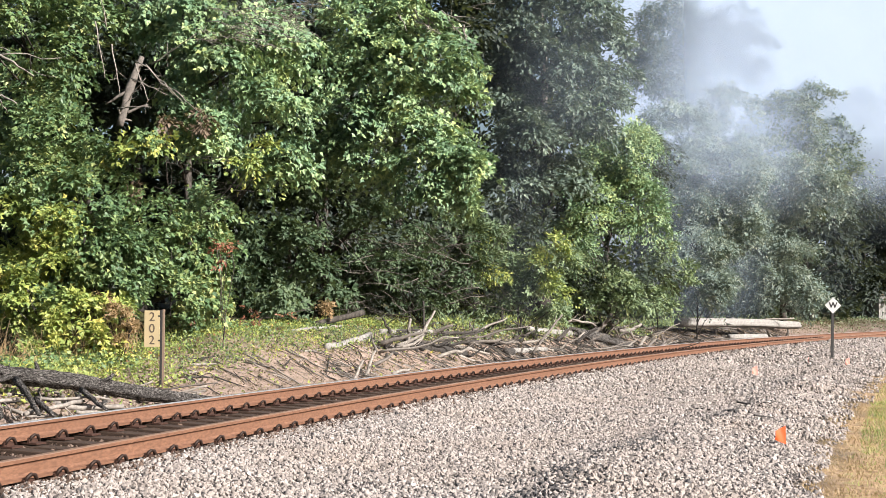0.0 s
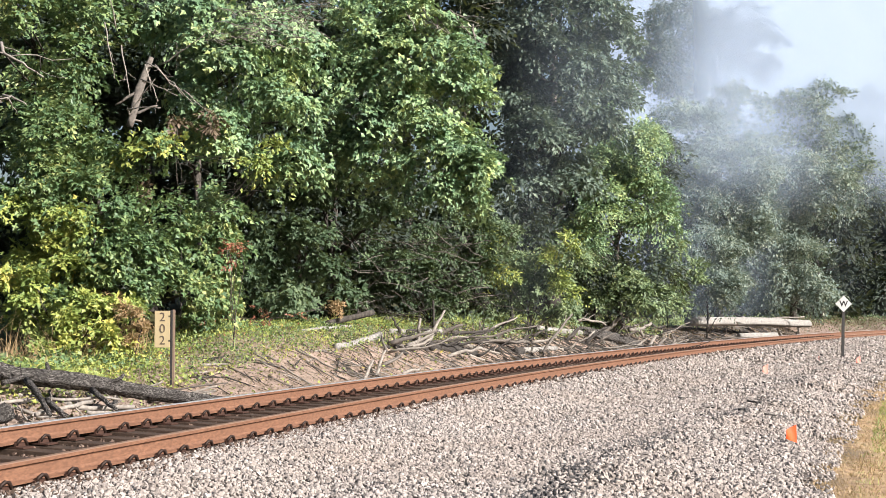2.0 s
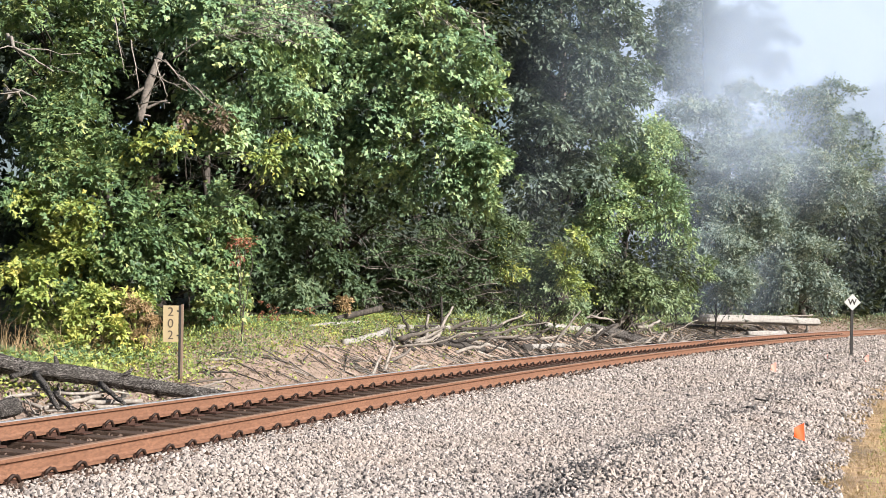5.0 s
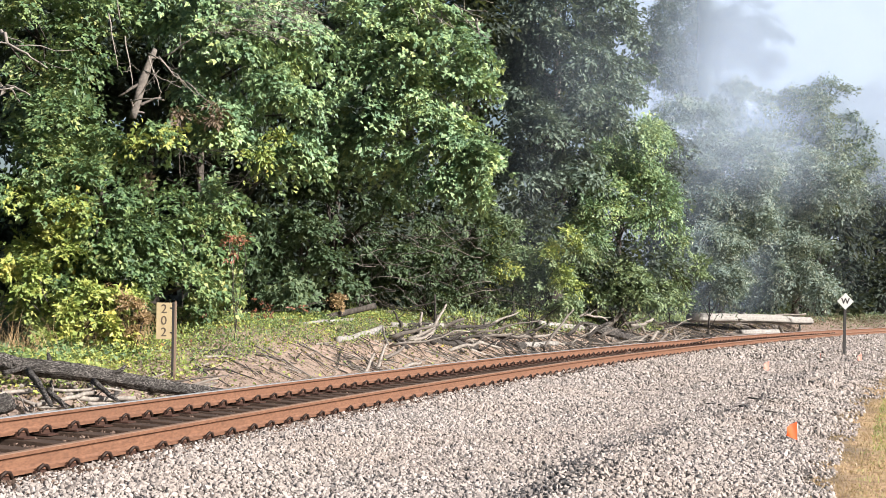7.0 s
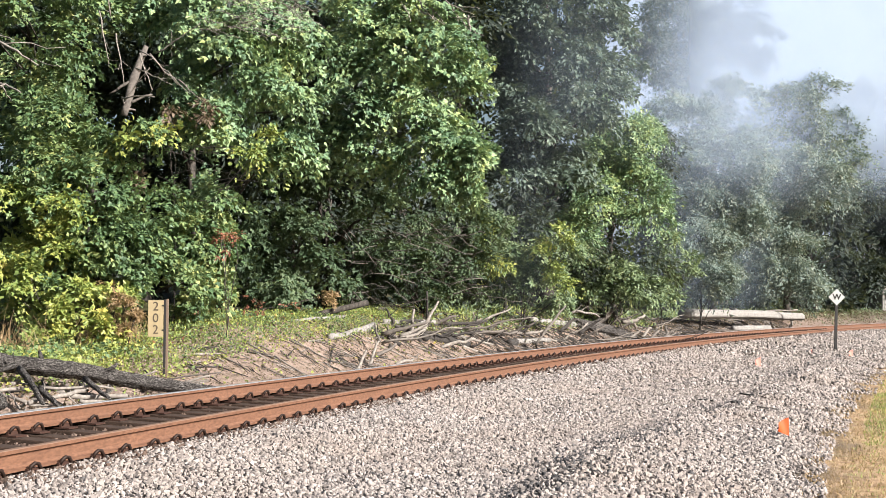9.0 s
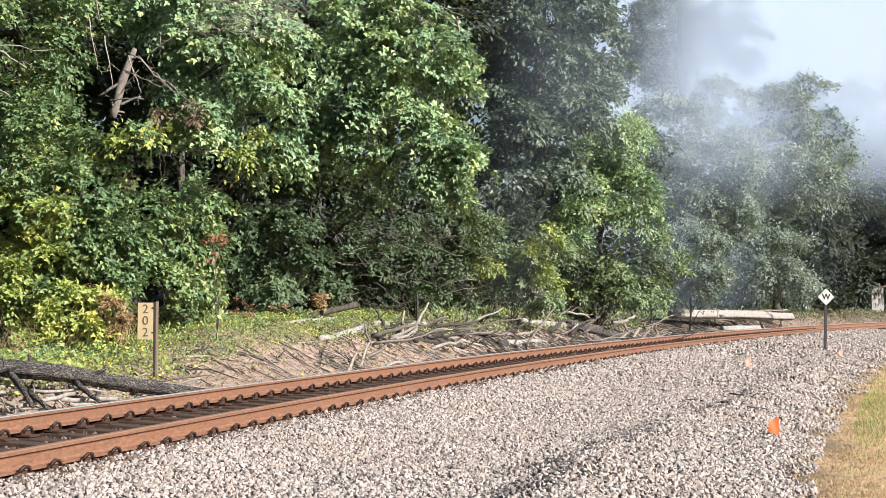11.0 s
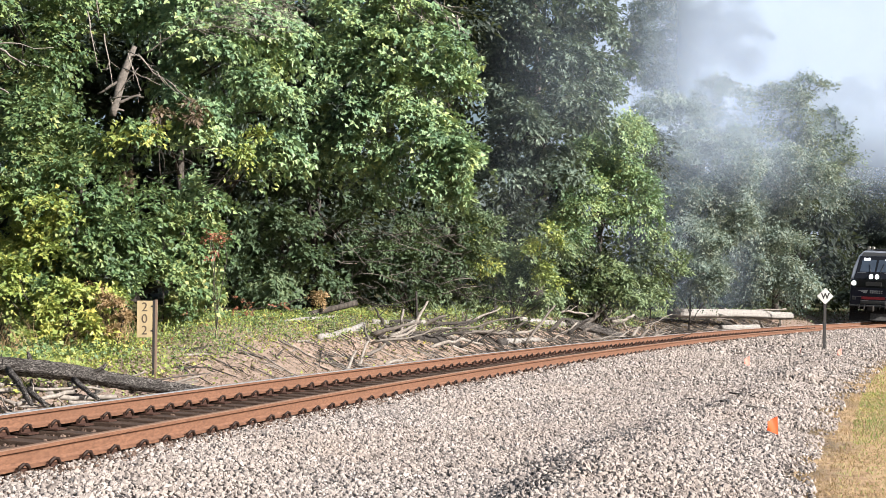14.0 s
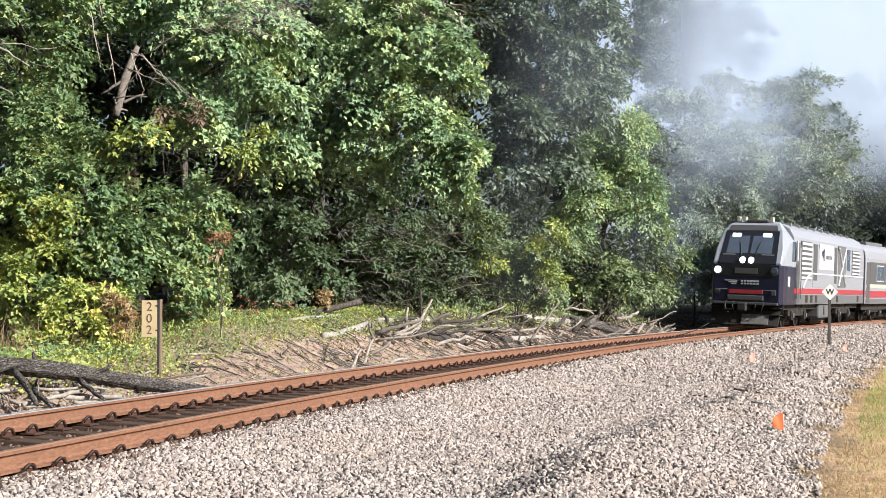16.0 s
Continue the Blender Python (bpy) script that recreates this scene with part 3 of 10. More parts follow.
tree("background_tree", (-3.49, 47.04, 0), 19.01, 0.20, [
    ((-3.04, 41.00, 8.32), (2.31, 1.98, 2.48), 229, 38, 0.94)], "oval", 0.220, LEAF["deep"], "tree inside the wood, shade put into its dark leaf colour", seed=109, limbs=4)
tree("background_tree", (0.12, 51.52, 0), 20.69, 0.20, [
    ((0.10, 43.00, 10.39), (2.25, 1.80, 1.91), 204, 38, 0.94)], "oval", 0.220, LEAF["deep"], "tree inside the wood, shade put into its dark leaf colour", seed=100, limbs=4)
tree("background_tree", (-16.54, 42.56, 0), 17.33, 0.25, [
    ((-14.77, 38.00, 6.43), (3.68, 4.41, 5.52), 305, 38, 1.07)], "oval", 0.250, LEAF["deep"], "tree inside the wood, shade put into its dark leaf colour", seed=104, limbs=6)
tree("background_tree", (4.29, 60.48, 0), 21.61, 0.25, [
    ((3.40, 54.00, 5.73), (3.70, 4.53, 5.66), 331, 38, 1.15)], "oval", 0.260, LEAF["deep"], "tree inside the wood, shade put into its dark leaf colour", seed=105, limbs=6)
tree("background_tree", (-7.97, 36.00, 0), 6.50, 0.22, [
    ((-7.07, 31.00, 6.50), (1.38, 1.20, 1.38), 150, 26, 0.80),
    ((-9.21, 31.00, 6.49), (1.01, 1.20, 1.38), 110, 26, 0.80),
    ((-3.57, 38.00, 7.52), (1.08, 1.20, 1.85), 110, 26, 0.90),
    ((-2.33, 38.00, 7.06), (1.70, 1.20, 1.39), 120, 26, 0.90)], "lobed", 0.200, LEAF["deep"], "maple filling the wood behind the dead trunk, shade in its leaf colour", seed=126, limbs=8)
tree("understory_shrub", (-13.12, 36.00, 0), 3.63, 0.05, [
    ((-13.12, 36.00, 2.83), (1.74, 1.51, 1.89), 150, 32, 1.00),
    ((-12.93, 38.00, 4.59), (1.69, 1.47, 1.84), 80, 32, 1.00)], "oval", 0.210, LEAF["deep"], "leafy undergrowth inside the wood, shade put into its dark leaves", seed=140, limbs=5, category='shrub', group='undergrowth')
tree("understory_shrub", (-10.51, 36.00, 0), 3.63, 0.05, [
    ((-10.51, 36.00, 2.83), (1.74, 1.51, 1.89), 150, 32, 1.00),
    ((-10.17, 38.00, 4.59), (1.69, 1.47, 1.84), 80, 32, 1.00)], "oval", 0.210, LEAF["deep"], "leafy undergrowth inside the wood, shade put into its dark leaves", seed=141, limbs=5, category='shrub', group='undergrowth')
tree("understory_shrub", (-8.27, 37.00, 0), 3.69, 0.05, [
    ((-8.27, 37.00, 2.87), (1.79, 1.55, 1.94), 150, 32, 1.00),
    ((-7.77, 39.00, 4.68), (1.73, 1.51, 1.89), 80, 32, 1.00)], "oval", 0.210, LEAF["deep"], "leafy undergrowth inside the wood, shade put into its dark leaves", seed=142, limbs=5, category='shrub', group='undergrowth')
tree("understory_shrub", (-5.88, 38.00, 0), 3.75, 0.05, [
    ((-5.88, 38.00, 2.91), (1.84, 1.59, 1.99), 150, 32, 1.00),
    ((-5.23, 40.00, 4.76), (1.77, 1.55, 1.94), 80, 32, 1.00)], "oval", 0.210, LEAF["deep"], "leafy undergrowth inside the wood, shade put into its dark leaves", seed=143, limbs=5, category='shrub', group='undergrowth')
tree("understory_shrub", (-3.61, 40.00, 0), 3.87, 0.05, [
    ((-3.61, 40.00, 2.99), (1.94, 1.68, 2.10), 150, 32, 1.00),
    ((-2.78, 42.00, 4.93), (1.86, 1.63, 2.03), 80, 32, 1.00)], "oval", 0.210, LEAF["deep"], "leafy undergrowth inside the wood, shade put into its dark leaves", seed=144, limbs=5, category='shrub', group='undergrowth')
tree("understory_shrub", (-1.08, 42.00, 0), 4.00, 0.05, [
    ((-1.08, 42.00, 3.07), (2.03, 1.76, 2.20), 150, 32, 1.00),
    ((-0.07, 44.00, 5.10), (1.95, 1.70, 2.13), 80, 32, 1.00)], "oval", 0.210, LEAF["deep"], "leafy undergrowth inside the wood, shade put into its dark leaves", seed=145, limbs=5, category='shrub', group='undergrowth')
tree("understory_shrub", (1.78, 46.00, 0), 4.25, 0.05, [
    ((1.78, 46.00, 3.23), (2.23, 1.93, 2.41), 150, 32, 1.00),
    ((3.02, 48.00, 5.44), (2.13, 1.86, 2.32), 80, 32, 1.00)], "oval", 0.210, LEAF["deep"], "leafy undergrowth inside the wood, shade put into its dark leaves", seed=146, limbs=5, category='shrub', group='undergrowth')
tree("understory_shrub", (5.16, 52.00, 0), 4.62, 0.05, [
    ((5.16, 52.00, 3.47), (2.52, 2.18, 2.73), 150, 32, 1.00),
    ((6.66, 54.00, 5.94), (2.40, 2.09, 2.61), 80, 32, 1.00)], "oval", 0.210, LEAF["deep"], "leafy undergrowth inside the wood, shade put into its dark leaves", seed=147, limbs=5, category='shrub', group='undergrowth')
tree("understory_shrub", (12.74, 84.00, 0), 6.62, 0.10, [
    ((12.74, 84.00, 5.09), (2.71, 3.79, 4.74), 235, 26, 1.57)], "oval", 0.500, LEAF["deep"], "leafy undergrowth inside the wood, shade put into its dark leaves", seed=150, limbs=5, category='shrub', group='undergrowth')
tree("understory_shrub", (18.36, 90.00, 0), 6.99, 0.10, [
    ((18.36, 90.00, 6.08), (3.99, 4.65, 5.81), 235, 26, 1.57)], "oval", 0.500, LEAF["deep"], "leafy undergrowth inside the wood, shade put into its dark leaves", seed=151, limbs=5, category='shrub', group='undergrowth')
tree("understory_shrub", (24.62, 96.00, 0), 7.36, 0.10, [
    ((24.62, 96.00, 5.23), (3.87, 4.03, 5.03), 235, 26, 1.57)], "oval", 0.500, LEAF["deep"], "leafy undergrowth inside the wood, shade put into its dark leaves", seed=152, limbs=5, category='shrub', group='undergrowth')
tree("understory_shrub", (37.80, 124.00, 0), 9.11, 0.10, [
    ((37.80, 124.00, 6.36), (6.00, 5.60, 7.00), 235, 26, 1.57)], "oval", 0.500, LEAF["deep"], "leafy undergrowth inside the wood, shade put into its dark leaves", seed=153, limbs=5, category='shrub', group='undergrowth')
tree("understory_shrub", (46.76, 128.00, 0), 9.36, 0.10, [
    ((46.76, 128.00, 6.52), (6.19, 6.19, 7.74), 235, 26, 1.57)], "oval", 0.500, LEAF["deep"], "leafy undergrowth inside the wood, shade put into its dark leaves", seed=154, limbs=5, category='shrub', group='undergrowth')
tree("maple_tree", (-8.65, 30.50, 0), 7.19, 0.20, [
    ((-8.41, 27.50, 6.82), (1.23, 1.60, 1.23), 134, 30, 0.55),
    ((-7.49, 27.90, 5.87), (0.91, 1.05, 0.79), 62, 30, 0.55),
    ((-7.81, 27.50, 4.68), (1.23, 0.98, 0.67), 72, 30, 0.55),
    ((-8.61, 27.50, 5.46), (0.67, 0.94, 1.00), 59, 30, 0.55),
    ((-7.45, 28.50, 7.49), (1.28, 1.02, 0.70), 78, 30, 0.55)], "lobed", 0.115, LEAF["maple"], "dense green maple in half shade", seed=110, limbs=22, droop=0.5)
tree("maple_tree", (-7.52, 29.20, 0), 4.36, 0.20, [
    ((-7.18, 26.00, 4.66), (1.26, 0.74, 0.44), 49, 30, 0.55),
    ((-6.11, 26.20, 4.27), (0.90, 0.62, 0.40), 31, 30, 0.55),
    ((-7.75, 26.20, 3.99), (0.95, 0.72, 0.48), 40, 30, 0.55),
    ((-6.71, 25.90, 3.49), (1.15, 0.71, 0.44), 44, 30, 0.55),
    ((-7.80, 25.70, 3.00), (0.83, 0.79, 0.57), 41, 30, 0.55),
    ((-6.85, 25.70, 2.59), (1.14, 0.91, 0.62), 62, 30, 0.55),
    ((-5.90, 26.50, 3.49), (0.64, 0.60, 0.43), 23, 30, 0.55),
    ((-6.08, 26.20, 2.36), (0.74, 0.79, 0.58), 38, 30, 0.55),
    ((-7.54, 25.60, 1.96), (0.83, 0.85, 0.62), 44, 30, 0.55),
    ((-5.34, 26.50, 1.68), (0.64, 0.72, 0.53), 30, 30, 0.55)], "lobed", 0.110, LEAF["maple"], "green maple with layered yellowing sprays", seed=111, limbs=24, droop=0.6)
tree("yellow_maple", (-7.89, 28.60, 0), 4.02, 0.06, [
    ((-7.72, 25.60, 3.47), (0.62, 0.58, 0.41), 35, 26, 0.42),
    ((-7.04, 25.60, 3.11), (0.72, 0.55, 0.37), 36, 26, 0.42),
    ((-7.86, 25.60, 2.58), (0.57, 0.68, 0.52), 40, 26, 0.42),
    ((-7.19, 25.60, 2.33), (0.72, 0.66, 0.47), 45, 26, 0.42),
    ((-5.79, 26.20, 4.32), (0.48, 0.39, 0.27), 17, 26, 0.42)], "lobed", 0.100, LEAF["yellow"], "young maple turning yellow-green", seed=211, limbs=12, droop=0.5)
tree("box_elder_tree", (-5.83, 31.50, 0), 7.09, 0.14, [
    ((-5.12, 28.50, 7.26), (1.10, 1.05, 0.75), 86, 30, 0.50),
    ((-3.96, 28.50, 6.92), (1.04, 1.23, 0.93), 101, 30, 0.50),
    ((-3.22, 29.10, 7.39), (0.59, 0.79, 0.71), 44, 30, 0.50),
    ((-4.53, 28.50, 5.98), (0.98, 1.09, 0.81), 83, 30, 0.50),
    ((-3.60, 28.50, 5.64), (0.75, 1.00, 0.87), 68, 30, 0.50),
    ((-5.52, 28.80, 6.26), (0.58, 0.78, 0.70), 42, 30, 0.50),
    ((-4.40, 28.50, 4.82), (0.98, 0.96, 0.69), 71, 30, 0.50),
    ((-3.47, 28.50, 4.53), (0.55, 0.73, 0.60), 34, 30, 0.50),
    ((-5.17, 28.90, 5.28), (0.64, 0.71, 0.53), 35, 30, 0.50),
    ((-4.04, 28.50, 4.01), (0.63, 0.61, 0.44), 28, 30, 0.50),
    ((-4.68, 28.50, 3.72), (0.58, 0.56, 0.40), 24, 30, 0.50)], "lobed", 0.120, LEAF["box_elder"], "light green tree with hanging leaf curtains", seed=112, limbs=20, droop=1.0)
tree("box_elder_tree", (-5.49, 30.80, 0), 2.85, 0.08, [
    ((-5.05, 27.80, 2.59), (0.67, 0.88, 0.67), 67, 28, 0.42),
    ((-4.48, 27.80, 1.92), (0.56, 0.74, 0.62), 51, 28, 0.42),
    ((-5.50, 27.80, 2.14), (0.62, 0.74, 0.56), 51, 28, 0.42),
    ((-4.98, 27.80, 1.52), (0.67, 0.57, 0.39), 38, 28, 0.42),
    ((-4.84, 27.80, 3.15), (0.51, 0.53, 0.39), 29, 28, 0.42)], "lobed", 0.110, LEAF["maple"], "low green box elder growth in the sun", seed=212, limbs=12, droop=0.8)
tree("maple_tree", (-3.89, 42.00, 0), 6.00, 0.13, [
    ((-2.80, 34.20, 7.47), (0.67, 0.98, 1.25), 66, 30, 0.52),
    ((-2.08, 33.60, 8.19), (1.09, 1.27, 0.96), 103, 30, 0.52),
    ((-0.85, 33.60, 8.34), (1.09, 1.12, 0.82), 88, 30, 0.52),
    ((-0.02, 33.00, 7.40), (0.83, 1.08, 0.83), 68, 30, 0.52),
    ((-1.36, 33.00, 6.99), (1.21, 1.10, 0.78), 92, 30, 0.52),
    ((-2.29, 33.00, 6.05), (0.96, 0.90, 0.64), 60, 30, 0.52),
    ((-0.42, 33.00, 6.19), (1.27, 1.17, 0.83), 104, 30, 0.52),
    ((-1.34, 32.70, 5.54), (1.13, 0.88, 0.60), 66, 30, 0.52),
    ((0.52, 33.00, 5.52), (0.78, 1.02, 0.83), 63, 30, 0.52),
    ((-2.15, 33.00, 5.21), (0.80, 0.66, 0.45), 35, 30, 0.52),
    ((-0.61, 32.70, 4.81), (1.13, 0.92, 0.64), 70, 30, 0.52),
    ((0.52, 33.00, 4.58), (0.69, 0.81, 0.61), 41, 30, 0.52),
    ((-1.48, 33.00, 4.47), (0.73, 0.53, 0.35), 24, 30, 0.52),
    ((-0.28, 33.20, 4.13), (0.94, 0.54, 0.32), 29, 30, 0.52),
    ((-3.01, 33.60, 5.31), (0.54, 0.71, 0.54), 29, 30, 0.52)], "lobed", 0.125, LEAF["box_elder"], "full round maple catching the sun", seed=113, limbs=6, droop=0.7)
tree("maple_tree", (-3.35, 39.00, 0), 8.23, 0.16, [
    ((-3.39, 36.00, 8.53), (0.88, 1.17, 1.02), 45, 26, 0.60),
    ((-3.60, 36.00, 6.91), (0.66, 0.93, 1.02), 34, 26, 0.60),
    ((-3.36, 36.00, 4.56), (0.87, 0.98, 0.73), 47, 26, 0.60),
    ((-2.19, 36.00, 4.13), (0.87, 0.65, 0.44), 28, 26, 0.60)], "lobed", 0.130, LEAF["shade"], "maple behind the bright crown, shade put into its leaf colour", seed=213, limbs=10, droop=0.6)
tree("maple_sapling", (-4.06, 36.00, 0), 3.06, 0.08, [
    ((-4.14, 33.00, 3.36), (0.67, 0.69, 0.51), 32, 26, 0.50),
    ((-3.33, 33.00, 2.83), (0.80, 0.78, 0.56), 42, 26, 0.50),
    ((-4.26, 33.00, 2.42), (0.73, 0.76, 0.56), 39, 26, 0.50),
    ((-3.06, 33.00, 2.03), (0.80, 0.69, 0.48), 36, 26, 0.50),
    ((-3.79, 32.40, 1.69), (0.91, 0.59, 0.37), 32, 26, 0.50)], "lobed", 0.130, LEAF["shade"], "low maple growth, shade put into its dark green leaves", seed=114, limbs=12, droop=0.8)
tree("oak_tree", (3.36, 49.00, 0), 11.76, 0.28, [
    ((1.89, 43.00, 10.29), (1.22, 1.63, 1.40), 180, 30, 0.62),
    ((3.29, 43.00, 10.47), (1.40, 1.82, 1.40), 207, 30, 0.62),
    ((4.51, 43.00, 10.30), (0.96, 1.30, 1.22), 124, 30, 0.62),
    ((4.86, 43.00, 8.90), (0.73, 1.02, 1.05), 79, 30, 0.62),
    ((2.94, 43.00, 8.71), (1.31, 1.70, 1.31), 180, 30, 0.62),
    ((4.16, 43.00, 7.67), (0.96, 1.30, 1.22), 124, 30, 0.62),
    ((1.72, 43.00, 8.18), (0.96, 1.30, 1.22), 124, 30, 0.62),
    ((2.42, 43.00, 6.61), (1.04, 1.39, 1.22), 134, 30, 0.62),
    ((3.64, 43.00, 5.91), (0.87, 1.15, 0.96), 86, 30, 0.62),
    ((2.25, 43.00, 5.21), (0.78, 0.83, 0.61), 49, 30, 0.62),
    ((2.93, 43.00, 12.06), (1.93, 1.54, 1.05), 214, 30, 0.62)], "oval", 0.170, LEAF["dark"], "tall dark oak with glossy small leaves", seed=115, limbs=24, droop=0.6)
tree("hackberry_tree", (6.30, 54.00, 0), 7.32, 0.14, [
    ((5.81, 48.00, 7.62), (1.17, 1.13, 0.82), 99, 43, 0.65),
    ((6.59, 48.00, 6.74), (1.07, 1.39, 1.07), 116, 43, 0.65),
    ((5.27, 48.40, 6.29), (1.17, 1.20, 0.88), 105, 43, 0.65),
    ((6.10, 48.00, 5.28), (1.32, 1.12, 0.78), 105, 43, 0.65),
    ((4.65, 48.00, 4.89), (1.16, 1.09, 0.78), 92, 43, 0.65),
    ((6.78, 48.00, 4.70), (0.87, 1.13, 0.87), 78, 43, 0.65),
    ((4.06, 48.00, 3.72), (1.16, 1.13, 0.81), 96, 43, 0.65)], "oval", 0.122, LEAF["box_elder"], "rounded light green tree at the edge of the mist", seed=116, limbs=16, droop=0.6)
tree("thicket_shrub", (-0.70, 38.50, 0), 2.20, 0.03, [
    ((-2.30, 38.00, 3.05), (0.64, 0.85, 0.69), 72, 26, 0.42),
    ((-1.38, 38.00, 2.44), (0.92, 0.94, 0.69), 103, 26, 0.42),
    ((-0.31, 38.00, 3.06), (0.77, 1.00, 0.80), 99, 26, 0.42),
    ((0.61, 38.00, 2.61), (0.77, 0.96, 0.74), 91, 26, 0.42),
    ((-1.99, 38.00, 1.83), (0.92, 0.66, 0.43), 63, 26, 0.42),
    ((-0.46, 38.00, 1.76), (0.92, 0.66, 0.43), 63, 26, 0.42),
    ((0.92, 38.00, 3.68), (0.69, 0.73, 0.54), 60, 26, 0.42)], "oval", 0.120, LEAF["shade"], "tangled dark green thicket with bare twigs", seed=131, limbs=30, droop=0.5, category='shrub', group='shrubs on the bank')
tree("yellowing_shrub", (2.31, 43.50, 0), 2.20, 0.03, [
    ((3.11, 44.00, 1.57), (1.15, 0.60, 0.43), 60, 26, 0.45),
    ((1.73, 43.00, 3.47), (0.69, 0.92, 0.78), 76, 26, 0.45),
    ((2.43, 43.00, 2.43), (0.87, 0.97, 0.73), 88, 26, 0.45),
    ((3.38, 43.00, 2.61), (0.78, 1.02, 0.83), 91, 26, 0.45),
    ((1.56, 43.00, 1.90), (0.87, 0.71, 0.49), 58, 26, 0.45)], "oval", 0.120, LEAF["olive"], "olive and yellowing shrub", seed=132, limbs=14, droop=0.5, category='shrub', group='shrubs on the bank')
tree("yellowing_shrub", (2.19, 42.50, 0), 1.60, 0.02, [
    ((3.05, 42.00, 3.25), (0.58, 0.53, 0.37), 46, 24, 0.36),
    ((1.01, 42.00, 3.25), (0.44, 0.60, 0.58), 56, 24, 0.36),
    ((1.27, 42.00, 2.40), (0.41, 0.55, 0.51), 45, 24, 0.36),
    ((3.30, 42.00, 2.24), (0.51, 0.55, 0.41), 45, 24, 0.36)], "oval", 0.110, LEAF["yellow"], "shrub turning yellow and orange", seed=165, limbs=6, droop=0.5, category='shrub', group='shrubs on the bank')
tree("shrub", (5.68, 50.50, 0), 1.50, 0.03, [
    ((4.84, 50.00, 2.41), (1.01, 1.04, 0.77), 88, 26, 0.50),
    ((5.85, 50.00, 2.21), (1.21, 1.00, 0.69), 94, 26, 0.50),
    ((6.75, 50.00, 1.91), (1.11, 0.93, 0.64), 81, 26, 0.50),
    ((5.04, 50.00, 1.50), (0.91, 0.62, 0.40), 42, 26, 0.50)], "oval", 0.140, LEAF["olive"], "low spreading green shrub", seed=133, limbs=14, droop=0.6, category='shrub', group='shrubs on the bank')
tree("shrub", (8.66, 57.50, 0), 1.60, 0.03, [
    ((8.50, 57.00, 2.10), (0.96, 1.10, 0.83), 75, 26, 0.55),
    ((7.58, 57.00, 3.02), (1.03, 1.22, 0.92), 90, 26, 0.55),
    ((9.19, 57.00, 3.26), (0.78, 1.06, 1.01), 74, 26, 0.55)], "oval", 0.160, LEAF["olive"], "spreading green shrub at the edge of the mist", seed=134, limbs=12, droop=0.6, category='shrub', group='shrubs on the bank')
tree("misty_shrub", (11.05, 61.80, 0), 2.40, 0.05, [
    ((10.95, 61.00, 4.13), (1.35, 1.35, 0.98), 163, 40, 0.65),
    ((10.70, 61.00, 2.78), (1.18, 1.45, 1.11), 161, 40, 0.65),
    ((11.56, 61.00, 2.66), (1.03, 1.29, 0.98), 123, 40, 0.65)], "oval", 0.122, LEAF["far"], "rounded shrub in the mist, haze put into its pale leaves", seed=234, limbs=12, droop=0.6, category='shrub', group='shrubs on the bank')
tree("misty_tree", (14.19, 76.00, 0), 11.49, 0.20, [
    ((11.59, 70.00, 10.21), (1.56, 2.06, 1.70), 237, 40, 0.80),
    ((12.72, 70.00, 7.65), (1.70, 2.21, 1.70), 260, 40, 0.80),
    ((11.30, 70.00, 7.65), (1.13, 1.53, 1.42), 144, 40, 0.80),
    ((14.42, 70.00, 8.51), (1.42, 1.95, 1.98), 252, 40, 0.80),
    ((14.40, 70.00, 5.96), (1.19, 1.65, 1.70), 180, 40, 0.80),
    ((14.75, 73.00, 11.79), (1.77, 1.82, 1.33), 147, 40, 0.80)], "oval", 0.150, LEAF["far"], "tree in morning mist, haze put into its grey-green leaves", seed=117, limbs=18, droop=0.6)
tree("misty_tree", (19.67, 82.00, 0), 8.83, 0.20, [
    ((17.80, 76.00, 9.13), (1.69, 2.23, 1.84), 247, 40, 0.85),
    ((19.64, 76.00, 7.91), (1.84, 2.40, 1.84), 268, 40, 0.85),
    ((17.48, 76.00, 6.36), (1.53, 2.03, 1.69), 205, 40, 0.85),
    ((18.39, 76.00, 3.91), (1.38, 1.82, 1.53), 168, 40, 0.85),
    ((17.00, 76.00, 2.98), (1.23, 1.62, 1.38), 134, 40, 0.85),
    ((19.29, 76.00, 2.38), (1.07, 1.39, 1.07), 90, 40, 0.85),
    ((16.55, 76.00, 4.82), (1.17, 1.59, 1.53), 140, 40, 0.85)], "oval", 0.163, LEAF["far"], "tree in morning mist, haze put into its grey-green leaves", seed=118, limbs=24, droop=0.6)
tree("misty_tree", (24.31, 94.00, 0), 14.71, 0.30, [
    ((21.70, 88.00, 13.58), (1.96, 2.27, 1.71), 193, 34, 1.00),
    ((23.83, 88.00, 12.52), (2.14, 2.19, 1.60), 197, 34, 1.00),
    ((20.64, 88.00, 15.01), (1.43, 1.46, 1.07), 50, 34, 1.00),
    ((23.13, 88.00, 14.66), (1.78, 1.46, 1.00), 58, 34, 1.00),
    ((24.87, 88.00, 9.31), (1.60, 2.19, 2.13), 195, 34, 1.00)], "oval", 0.177, LEAF["far"], "thinly leaved tree fading into the mist, haze in its pale leaves", seed=218, limbs=60, droop=0.5)
